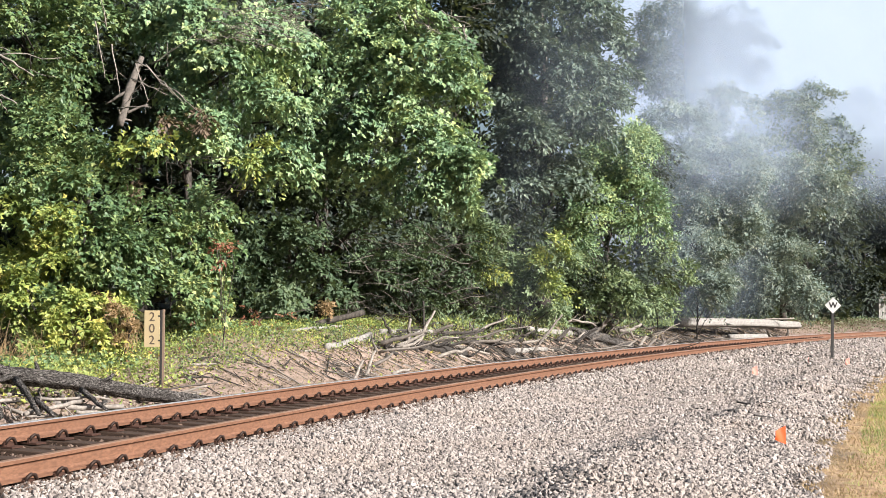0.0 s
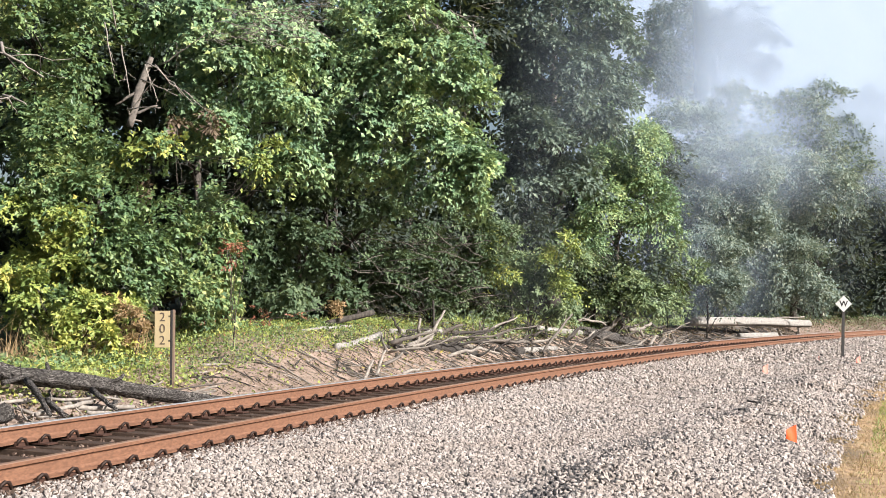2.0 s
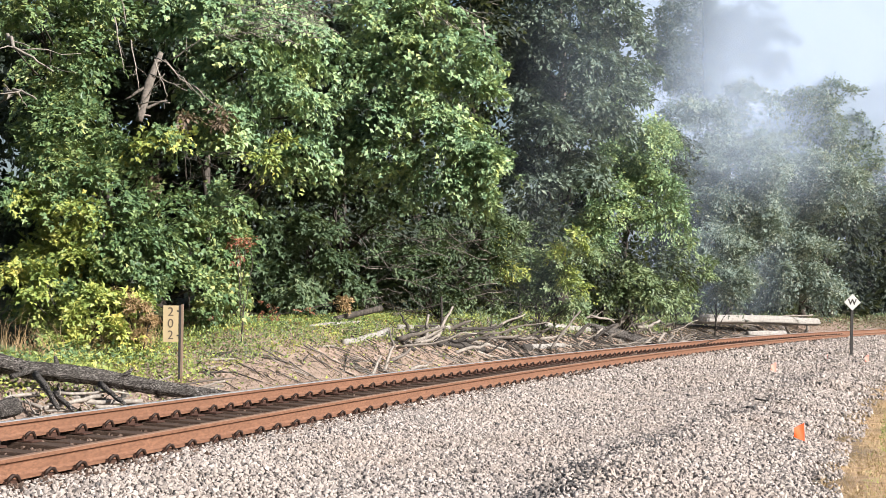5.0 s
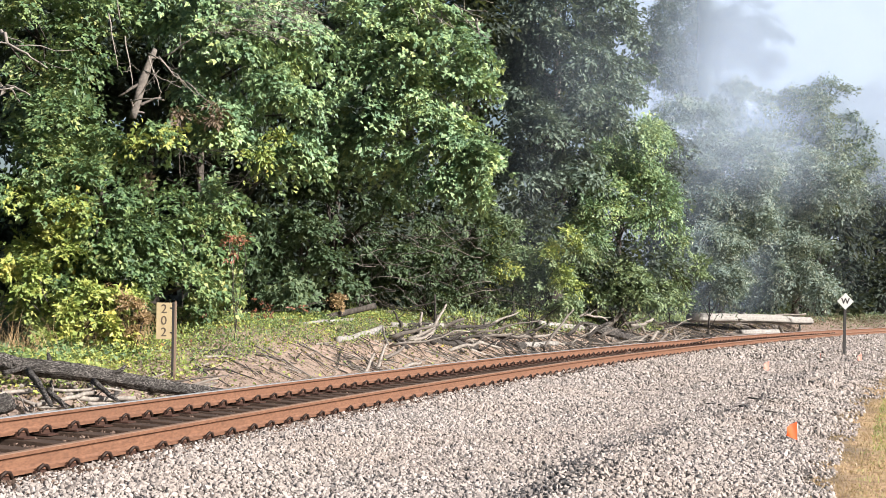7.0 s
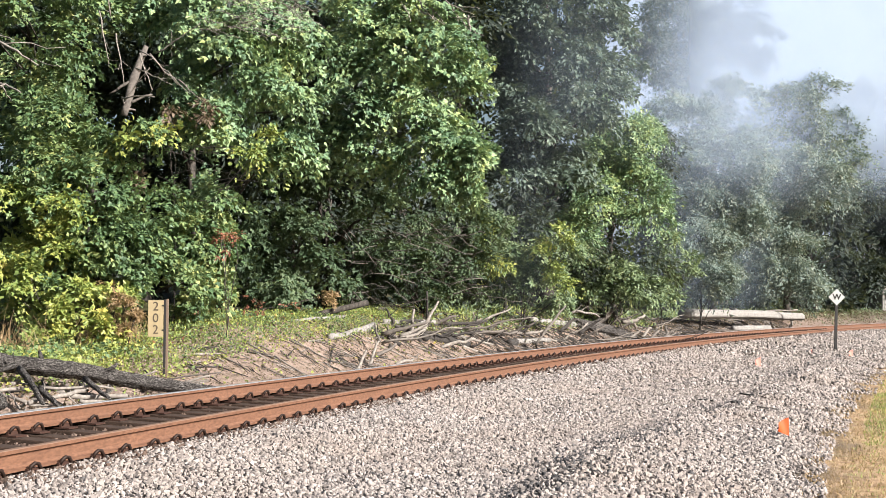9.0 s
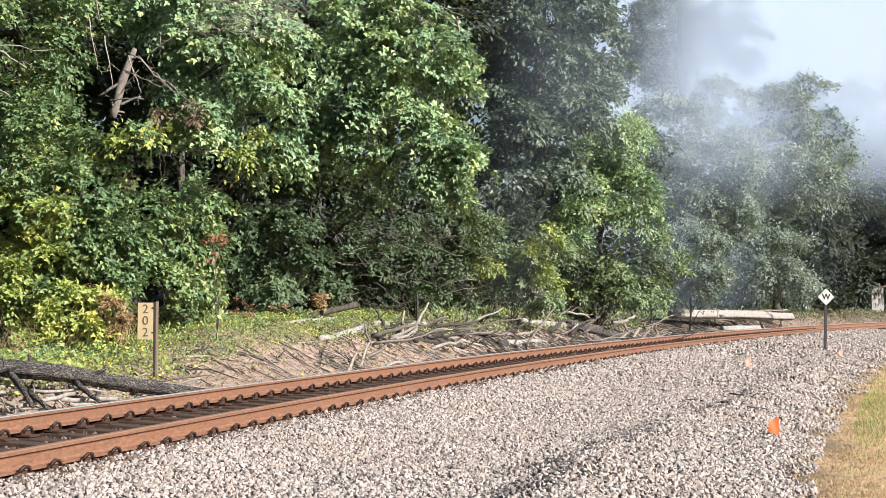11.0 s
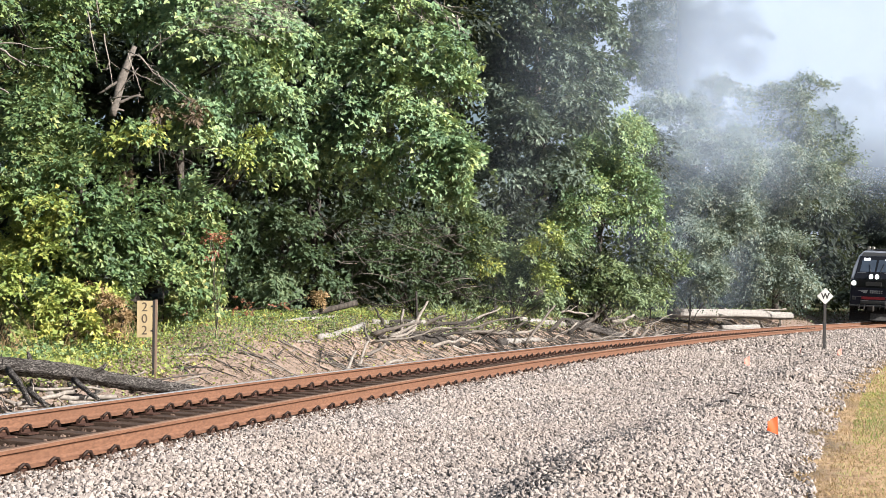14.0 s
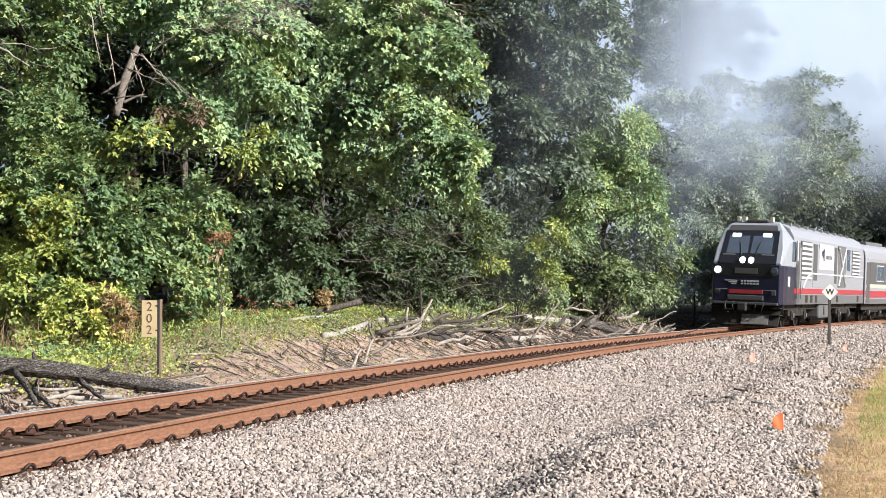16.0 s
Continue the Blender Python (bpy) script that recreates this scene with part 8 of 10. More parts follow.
log("stick", [(-2.35, 28.40, 0.14), (-1.84, 29.08, 0.00)], [0.013, 0.007], M_TWIG, "dry stick on the sandy bank", 332, 6, 1, 0.1, "fallen wood")
log("stick", [(-4.73, 25.30, 0.48), (-5.61, 25.10, 0.55)], [0.013, 0.007], M_TWIG, "dry stick on the sandy bank", 333, 6, 1, 0.1, "fallen wood")
log("stick", [(-1.91, 29.35, 0.07), (-1.48, 28.99, -0.14)], [0.016, 0.008], M_TWIG, "dry stick on the sandy bank", 334, 6, 1, 0.1, "fallen wood")
log("stick", [(-1.91, 31.80, 0.56), (-1.07, 31.95, 0.13)], [0.027, 0.014], M_DEAD, "dry stick on the sandy bank", 335, 6, 1, 0.1, "fallen wood")
log("stick", [(-2.07, 29.80, 0.23), (-1.44, 30.05, -0.02)], [0.023, 0.012], M_DEAD, "dry stick on the sandy bank", 336, 6, 1, 0.1, "fallen wood")
log("stick", [(-2.17, 29.35, 0.21), (-2.01, 29.70, 0.20)], [0.014, 0.007], M_DEAD, "dry stick on the sandy bank", 337, 6, 1, 0.1, "fallen wood")
log("stick", [(-4.44, 24.05, 0.20), (-4.10, 23.80, 0.06)], [0.028, 0.014], M_TWIG, "dry stick on the sandy bank", 338, 6, 1, 0.1, "fallen wood")
log("stick", [(-4.56, 25.05, 0.39), (-4.15, 25.53, 0.39)], [0.028, 0.014], M_DEAD, "dry stick on the sandy bank", 339, 6, 1, 0.1, "fallen wood")
log("stick", [(-2.01, 29.30, 0.11), (-0.99, 29.73, -0.20)], [0.012, 0.006], M_BARK_DARK, "dry stick on the sandy bank", 340, 6, 1, 0.1, "fallen wood")
log("stick", [(-4.17, 26.15, 0.52), (-3.21, 26.66, 0.23)], [0.019, 0.009], M_TWIG, "dry stick on the sandy bank", 341, 6, 1, 0.1, "fallen wood")
log("stick", [(-2.22, 28.85, 0.14), (-1.79, 28.82, -0.05)], [0.022, 0.011], M_TWIG, "dry stick on the sandy bank", 342, 6, 1, 0.1, "fallen wood")
log("stick", [(-3.42, 25.65, 0.16), (-2.83, 25.37, -0.09)], [0.018, 0.009], M_TWIG, "dry stick on the sandy bank", 343, 6, 1, 0.1, "fallen wood")
log("stick", [(-2.31, 29.55, 0.33), (-1.73, 29.75, 0.06)], [0.011, 0.005], M_DEAD, "dry stick on the sandy bank", 344, 6, 1, 0.1, "fallen wood")
log("stick", [(-2.43, 27.95, 0.09), (-1.96, 28.06, -0.09)], [0.016, 0.008], M_DEAD, "dry stick on the sandy bank", 345, 6, 1, 0.1, "fallen wood")
log("stick", [(-1.83, 30.70, 0.26), (-1.57, 29.54, -0.04)], [0.013, 0.006], M_DEAD, "dry stick on the sandy bank", 346, 6, 1, 0.1, "fallen wood")
log("stick", [(-4.77, 24.85, 0.40), (-4.07, 24.59, 0.17)], [0.008, 0.004], M_TWIG, "dry stick on the sandy bank", 347, 6, 1, 0.1, "fallen wood")
log("stick", [(-4.22, 24.90, 0.26), (-3.13, 24.82, -0.08)], [0.015, 0.007], M_TWIG, "dry stick on the sandy bank", 348, 6, 1, 0.1, "fallen wood")
log("stick", [(-3.28, 27.30, 0.38), (-3.08, 27.03, 0.24)], [0.022, 0.011], M_TWIG, "dry stick on the sandy bank", 349, 6, 1, 0.1, "fallen wood")
log("stick", [(-3.38, 26.30, 0.24), (-2.30, 26.66, -0.15)], [0.011, 0.006], M_TWIG, "dry stick on the sandy bank", 350, 6, 1, 0.1, "fallen wood")
log("stick", [(-1.74, 29.65, 0.03), (-1.20, 30.11, -0.10)], [0.021, 0.011], M_TWIG, "dry stick on the sandy bank", 351, 6, 1, 0.1, "fallen wood")
log("stick", [(-3.90, 26.25, 0.44), (-3.90, 25.94, 0.39)], [0.023, 0.011], M_BARK_DARK, "dry stick on the sandy bank", 352, 6, 1, 0.1, "fallen wood")
log("stick", [(-1.86, 29.45, 0.05), (-1.57, 29.62, -0.03)], [0.015, 0.008], M_BARK_DARK, "dry stick on the sandy bank", 353, 6, 1, 0.1, "fallen wood")
log("stick", [(-2.53, 27.95, 0.14), (-2.33, 28.19, 0.10)], [0.008, 0.004], M_DEAD, "dry stick on the sandy bank", 354, 6, 1, 0.1, "fallen wood")
log("stick", [(-2.27, 28.95, 0.18), (-1.84, 28.70, -0.05)], [0.025, 0.012], M_BARK_DARK, "dry stick on the sandy bank", 355, 6, 1, 0.1, "fallen wood")
log("stick", [(-2.26, 29.95, 0.37), (-1.49, 29.40, -0.09)], [0.010, 0.005], M_BARK_DARK, "dry stick on the sandy bank", 356, 6, 1, 0.1, "fallen wood")
log("stick", [(-2.23, 31.05, 0.57), (-1.69, 31.00, 0.27)], [0.009, 0.005], M_DEAD, "dry stick on the sandy bank", 357, 6, 1, 0.1, "fallen wood")
log("stick", [(-4.15, 26.00, 0.47), (-3.58, 25.88, 0.26)], [0.016, 0.008], M_DEAD, "dry stick on the sandy bank", 358, 6, 1, 0.1, "fallen wood")
log("stick", [(-2.19, 28.80, 0.11), (-1.18, 28.60, -0.23)], [0.021, 0.010], M_TWIG, "dry stick on the sandy bank", 359, 6, 1, 0.1, "fallen wood")
# thin dark pieces along the dark streaks in the gravel
log("stick", [(1.41, 13.55, -0.08), (1.88, 14.50, -0.06)], [0.025, 0.012], M_BARK_DARK, "thin dark tapered piece lying on the gravel", 700, 7, 1, 0.06, "sticks on the gravel")
log("stick", [(1.52, 13.80, -0.08), (1.73, 14.10, -0.07)], [0.017, 0.008], M_BARK_DARK, "thin dark tapered piece lying on the gravel", 701, 7, 1, 0.06, "sticks on the gravel")
log("stick", [(3.72, 21.20, -0.07), (3.96, 20.90, -0.07)], [0.015, 0.008], M_BARK_DARK, "thin dark tapered piece lying on the gravel", 702, 7, 1, 0.06, "sticks on the gravel")
log("stick", [(4.44, 21.45, 0.01), (4.55, 20.20, 0.03)], [0.014, 0.007], M_BARK_DARK, "thin dark tapered piece lying on the gravel", 703, 7, 1, 0.06, "sticks on the gravel")
log("stick", [(9.79, 38.00, -0.08), (10.62, 40.30, -0.07)], [0.031, 0.015], M_BARK_DARK, "thin dark tapered piece lying on the gravel", 704, 7, 1, 0.06, "sticks on the gravel")
log("stick", [(2.57, 16.20, -0.03), (2.78, 16.10, 0.04)], [0.013, 0.007], M_BARK_DARK, "thin dark tapered piece lying on the gravel", 705, 7, 1, 0.06, "sticks on the gravel")
log("stick", [(4.01, 18.30, 0.04), (4.45, 18.85, -0.04)], [0.013, 0.007], M_BARK_DARK, "thin dark tapered piece lying on the gravel", 706, 7, 1, 0.06, "sticks on the gravel")

def twig_litter(name, zones, mats, label, seed):
    """Thin broken twigs strewn over the bank: (s0, s1, d0, d1, number per square metre, length, thickness)."""
    rng = np.random.default_rng(seed)
    V, off, fm = [], 0, []
    for s0, s1, d0, d1, dens, ln, thick in zones:
        n = int((s1 - s0) * (d1 - d0) * dens)
        s, d = rng.uniform(s0, s1, n), rng.uniform(d0, d1, n)
        th = T0 - s / RN
        x, y = CX - (RN + d) * np.sin(th), CY + (RN + d) * np.cos(th)
        keep = wave(x * 0.8, y * 0.8, seed) > rng.uniform(-0.6, 0.6, n)
        x, y = x[keep], y[keep]
        n = len(x)
        a = rng.normal(-0.6, 0.8, n)
        half = ln * rng.lognormal(0, 0.5, n)[:, None] * 0.5
        way = np.stack([np.cos(a), np.sin(a), 0 * a], -1) * half
        p, q = np.stack([x, y], -1) - way[:, :2], np.stack([x, y], -1) + way[:, :2]
        p = np.column_stack([p, ground_z(p[:, 0], p[:, 1]) + rng.uniform(0, 0.03, n)])
        q = np.column_stack([q, ground_z(q[:, 0], q[:, 1]) + np.abs(rng.normal(0.03, 0.06, n))])
        r = thick * rng.lognormal(0, 0.4, n)[:, None]
        side = unit(np.cross(q - p, np.array([0, 0, 1.0]))) * r
        up = np.array([0, 0, 1.7]) * r
        v = np.stack([p - side, p + side, p + up, q - side * 0.5, q + side * 0.5, q + up * 0.5], 1)
        V.append(v.reshape(-1, 3))
        fm.append(np.repeat(rng.integers(0, len(mats), n), 3))
    V = np.vstack(V)
    F = (np.array([(0, 1, 4, 3), (1, 2, 5, 4), (2, 0, 3, 5)])[None] + np.arange(len(V) // 6)[:, None, None] * 6).reshape(-1, 4)
    return tagged(new(name, mesh_of(name, V, F, mats, np.concatenate(fm))), label, "twigs", kind="stuff")


twig_litter("twig_litter", [
    (0, 14, 2.5, 5.4, 12, 0.30, 0.008), (14, 24, 2.5, 6.0, 26, 0.40, 0.011),
    (24, 44, 2.4, 6.2, 38, 0.6, 0.015), (44, 64, 2.4, 6.0, 22, 0.8, 0.02),
], [M_BARK_DARK, M_BARK_DARK, M_BARK, M_BARK, M_TWIG], "dry broken twigs littering the sandy bank", 41)

# ---- signs, flags, shed ----
M_CREAM = plain("weathered_cream_enamel", (0.36, 0.285, 0.165), 0.5, 0.0, 0.25)
M_BLACK = plain("black_paint", (0.015, 0.014, 0.013), 0.5)
M_WHITE = plain("white_enamel", (0.42, 0.42, 0.41), 0.4, 0.0, 0.1)
M_NUMERAL = plain("faded_brown_numeral_paint", (0.075, 0.055, 0.04), 0.6)
M_POST = plain("dark_painted_steel", (0.02, 0.018, 0.017), 0.6)
M_POST_TAN = plain("roof_and_sunlit_post_brown", (0.17, 0.12, 0.085), 0.7)
M_ORANGE = plain("orange_plastic_film", (0.55, 0.06, 0.005), 0.5, 0, 0.05)
M_PINK = plain("faded_pink_plastic_film", (0.5, 0.17, 0.13), 0.5, 0, 0.1)
M_WIRE = plain("galvanised_wire", (0.3, 0.3, 0.3), 0.5, 0.7)


def letters(name, text, size, mat, parent, m, depth=0.002, bold=0.0):
    cu = bpy.data.curves.new(name, "FONT")
    cu.body, cu.size, cu.align_x, cu.align_y, cu.extrude = text, size, "CENTER", "CENTER", depth
    cu.offset = bold
    tmp = bpy.data.objects.new(name, cu)
    scene.collection.objects.link(tmp)
    me = bpy.data.meshes.new_from_object(tmp.evaluated_get(bpy.context.evaluated_depsgraph_get()))
    bpy.data.objects.remove(tmp)
    me.name = name
    me.materials.clear()
    me.materials.append(mat)
    ob = hang(new(name, me), parent)
    ob.matrix_basis = m
    return ob


FACE = Matrix.Rotation(radians(90), 4, "X")  # upright, reading from the south


def milepost():
    base = Vector((-4.655, 22.95, float(ground_z(np.array(-4.655), np.array(22.95))) - 0.05))
    ob = empty("milepost", Matrix.Translation(base), "cream milepost sign with dark numerals on a steel post", "milepost")
    up = 1.37 - base.z
    bm = bmesh.new()
    box(bm, -0.024, 0.014, -0.02, 0.03, 0, up, 0.004)
    part("post", bm, M_POST, ob)
    # brown strip: the sunlit side of the post is put into its colour
    bm = bmesh.new()
    box(bm, 0.0145, 0.05, -0.012, 0.022, 0, up + 0.01, 0.003)
    part("post_flange", bm, M_POST_TAN, ob, "brown strip, sunlight put into the side of the post")
    bm = bmesh.new()
    box(bm, -0.278, -0.026, -0.03, -0.022, up - 0.61, up - 0.01, 0.003)
    sign = part("sign_plate", bm, M_CREAM, ob, "cream enamel plate")
    for i, ch in enumerate("202"):
        letters("numeral", ch, 0.205, M_NUMERAL, sign, Matrix.Translation((-0.152, -0.0325, up - 0.118 - 0.19 * i)) @ FACE)
    bm = bmesh.new()
    for z in (up - 0.1, up - 0.5):
        box(bm, -0.05, 0.0, -0.036, -0.021, z - 0.012, z + 0.012, 0.003)
    part("bracket", bm, M_POST, ob)


def whistle_post():
    x, y = 12.36, 45.0
    base = Vector((x, y, float(ground_z(np.array(x), np.array(y))) - 0.05))
    ob = empty("whistle_post", Matrix.Translation(base) @ Matrix.Rotation(0.02, 4, "Y"), "white diamond whistle sign on a dark post in the gravel", "railway sign")
    up = 1.60 - base.z
    bm = bmesh.new()
    box(bm, -0.045, 0.045, -0.02, 0.03, 0, up + 0.1, 0.006)
    part("post", bm, M_POST, ob)
    bm = bmesh.new()
    box(bm, -0.188, 0.188, -0.006, 0.006, -0.188, 0.188, 0.003)
    bmesh.ops.rotate(bm, verts=bm.verts[:], cent=(0, 0, 0), matrix=Matrix.Rotation(radians(45), 3, "Y"))
    bmesh.ops.scale(bm, verts=bm.verts[:], vec=(1.0, 1.0, 1.0))
    bmesh.ops.translate(bm, verts=bm.verts[:], vec=(0, -0.028, up))
    plate = part("diamond_plate", bm, M_WHITE, ob, "white diamond plate")
    letters("letter", "W", 0.25, M_BLACK, plate, Matrix.Translation((0, -0.0365, up)) @ FACE, 0.002, 0.008)


def flag(x, y, high, w, mat, turn, label):
    base = Vector((x, y, float(ground_z(np.array(x), np.array(y))) - 0.03))
    ob = empty("marker_flag", Matrix.Translation(base) @ Matrix.Rotation(turn, 4, "Z"), label, "marker flag", "survey flags in the gravel")
    hang(new("wire", tubes_mesh("wire", [(np.array([(0, 0, 0), (0.004, 0, high * 0.5), (0, 0, high)]), np.full(3, 0.0025), 5, 0)], [M_WIRE])), ob)
    nx, nz = 7, 6
    V = []
    for side in (-0.0015, 0.0015):
        for i in range(nx):
            for k in range(nz):
                u, t = i / (nx - 1), k / (nz - 1)
                V.append((-u * w, side + 0.025 * math.sin(u * 4 + t * 2) * u, high - w * 1.45 * (t * (1 - 0.55 * u) + 0.3 * u)))
    F, m = [], nx * nz
    for i in range(nx - 1):
        for k in range(nz - 1):
            a = i * nz + k
            F += [(a, a + nz, a + nz + 1, a + 1), (m + a, m + a + 1, m + a + nz + 1, m + a + nz)]
    hang(new("cloth", mesh_of("cloth", np.array(V), np.array(F), [mat], smooth=True)), ob)


def sod(name, x, y, r, label, seed):
    """A small dark clump of clotted dirt and roots."""
    rng = np.random.default_rng(seed)
    bm = bmesh.new()
    bmesh.ops.create_icosphere(bm, subdivisions=2, radius=r)
    for v in bm.verts:
        v.co *= 1 + rng.normal(0, 0.22)
        v.co.z *= 0.7
    ob = part(name, bm, M_GRIT, None, label)
    ob.matrix_world = Matrix.Translation((x, y, float(ground_z(np.array(x), np.array(y))) + r * 0.5))
    tagged(ob, category="dirt clump", group="dirt clumps beside the rail")


M_GRIT = two_scale("black_clotted_dirt", (0.006, 0.005, 0.004), (0.035, 0.028, 0.022), 50, 6, 0.95, 0, 0.8, 0.01)


def shed():
    M = two_scale("weathered_grey_boards", (0.16, 0.155, 0.145), (0.26, 0.25, 0.235), 12, 1.5, 0.9, 0, 0.4, 0.01, (6, 6, 0.6))
    x, y = 34.0, 110.0
    z = float(ground_z(np.array(x), np.array(y)))
    ob = empty("shed", Matrix.Translation((x, y, z - 0.1)) @ Matrix.Rotation(0.45, 4, "Z"), "small pale weathered board shed beyond the track", "shed")
    for i in range(7):
        bm = box(bmesh.new(), -0.62 + 0.177 * i, -0.45 + 0.177 * i, -0.55, -0.51, 0, 2.7 - z + 0.1 + 0.02 * (i % 2), 0.005)
        part("board", bm, M, ob)
    bm = bmesh.new()
    box(bm, 0.6, 0.63, -0.5, 0.9, 0, 2.7 - z + 0.1)
    box(bm, -0.63, -0.6, -0.5, 0.9, 0, 2.7 - z + 0.1)
    box(bm, -0.6, 0.6, 0.87, 0.9, 0, 2.7 - z + 0.1)
    part("wall", bm, M, ob)
    bm = box(bmesh.new(), -0.75, 0.75, -0.68, 1.0, 2.73 - z + 0.1, 2.81 - z + 0.1, 0.01)
    part("roof", bm, M_POST_TAN, ob)
    bm = box(bmesh.new(), 0.1, 0.22, -0.57, -0.552, 1.7, 2.3, 0.005)
    part("vent", bm, M_WHITE, ob, "white vent panel")


milepost()
whistle_post()
flag(3.79, 15.7, 0.27, 0.14, M_ORANGE, 0.3, "bright orange plastic survey flag in the gravel")
flag(7.18, 32.4, 0.30, 0.16, M_PINK, 0.4, "faded pink survey flag in the gravel")
flag(11.08, 38.6, 0.28, 0.16, M_PINK, 0.5, "faded pink survey flag in the gravel")
flag(10.29, 39.9, 0.26, 0.14, M_PINK, 1.2, "faded pink survey flag in the gravel")
shed()
sod("dirt_clump", -0.52, 22.60, 0.070, "dark clump of dirt lying against the rail base", 0)
sod("dirt_clump", -0.59, 22.00, 0.060, "dark clump of dirt lying against the rail base", 1)
sod("dirt_clump", -0.74, 21.60, 0.060, "dark clump of dirt lying against the rail base", 2)
sod("dirt_clump", -0.82, 21.45, 0.050, "dark clump of dirt lying against the rail base", 3)
sod("dirt_clump", 0.76, 25.85, 0.050, "dark clump of dirt lying against the rail base", 4)

# ---- grass, weeds and creepers ----


def blades(name, zones, mats, label, seed, flower=False):
    """Grass blades: (s0, s1, d0, d1, number per square metre, height, lean)."""
    rng = np.random.default_rng(seed)
    V, F, fm, off = [], [], [], 0
    for s0, s1, d0, d1, dens, h, lean, mat in zones:
        n = int((s1 - s0) * abs(d1 - d0) * dens)
        s, d = rng.uniform(s0, s1, n), rng.uniform(d0, d1, n)
        th = T0 - s / RN
        x, y = CX - (RN + d) * np.sin(th), CY + (RN + d) * np.cos(th)
        keep = wave(x * 1.3, y * 1.3, seed + mat) > rng.uniform(-0.75, 0.35, n)
        x, y = x[keep], y[keep]
        n = len(x)
        p = np.stack([x, y, ground_z(x, y) - 0.01], -1)
        a = rng.uniform(0, 6.28, n)
        side = np.stack([np.cos(a), np.sin(a), 0 * a], -1) * rng.uniform(0.0025, 0.0055, n)[:, None]
        tall = h * rng.lognormal(0, 0.35, n)
        bend = rng.normal(0, lean, (n, 2)) * tall[:, None]
        mid = p + np.stack([bend[:, 0] * 0.35, bend[:, 1] * 0.35, tall * 0.6], -1)
        tip = p + np.stack([bend[:, 0], bend[:, 1], tall * (1 - 0.3 * np.abs(bend).sum(1) / (tall + 1e-6) * 0.5)], -1)
        v = np.stack([p - side, p + side, mid + side * 0.7, mid - side * 0.7, tip], 1)
        V.append(v.reshape(-1, 3))
        b = (np.arange(n) * 5)[:, None] + off
        F.append(np.hstack([b, b + 1, b + 2]))
        F.append(np.hstack([b, b + 2, b + 3]))
        F.append(np.hstack([b + 3, b + 2, b + 4]))
        fm += [mat] * (3 * n)
        off += 5 * n
    return tagged(new(name, mesh_of(name, np.vstack(V), np.vstack(F), mats, fm)), label, "grass", kind="stuff")


blades("dry_grass", [
    (-2, 4, -6.9, -5.9, 1600, 0.034, 0.9, 0), (4, 14, -7.9, -5.9, 750, 0.040, 0.9, 0), (4, 14, -8.0, -6.4, 700, 0.05, 0.8, 1), (-2, 4, -6.9, -6.3, 160, 0.038, 0.8, 1),
    (14, 40, -8.6, -6.1, 230, 0.07, 0.7, 0), (14, 40, -8.6, -6.4, 200, 0.07, 0.6, 1),
], [LEAF["straw"], LEAF["yellow"]], "short dry straw-coloured grass with green patches", 31)
blades("bank_grass", [
    (-2, 20, 4.8, 7.5, 50, 0.16, 0.5, 0), (20, 45, 4.6, 7.0, 80, 0.25, 0.5, 0), (6, 11, 6.4, 7.6, 180, 0.5, 0.35, 1),
    (45, 72, 5.6, 8.0, 30, 0.4, 0.4, 0),
], [LEAF["yellow"], LEAF["straw"]], "weedy grass and dry stalks on the bank", 32)


def creeper(name, zones, label, seed):
    """Low leafy plants over the bank: (s0, s1, d0, d1, number per square metre, leaf size, height, shape, material)."""
    rng = np.random.default_rng(seed)
    V, F, fm, off = [], [], [], 0
    mats = [LEAF["maple"], LEAF["yellow"], LEAF["olive"], LEAF["red"], LEAF["litter"]]
    for s0, s1, d0, d1, dens, size, high, shape, mat in zones:
        n = int((s1 - s0) * (d1 - d0) * dens)
        s, d = rng.uniform(s0, s1, n), rng.uniform(d0, d1, n)
        th = T0 - s / RN
        x, y = CX - (RN + d) * np.sin(th), CY + (RN + d) * np.cos(th)
        w = wave(x * 0.9, y * 0.9, seed + mat)
        keep = w > rng.uniform(-0.6, 0.5, n) - 0.5 * (d - d0) / (d1 - d0)
        x, y, w = x[keep], y[keep], w[keep]
        pos = np.stack([x, y, ground_z(x, y) + rng.random(len(x)) ** 1.5 * high * (0.6 + np.maximum(w, 0))], -1)
        out = unit(rng.normal(size=(len(x), 3)) * 0.6 + np.array([0.2, -0.4, 0.8]))
        v, f = leaves_at(pos, out, size, shape, rng, 0.3)
        V.append(v)
        F.append(f + off)
        fm += [mat] * len(f)
        off += len(v)
    return tagged(new(name, mesh_of(name, np.vstack(V), np.vstack(F), mats, fm)), label, "ground cover", kind="stuff")


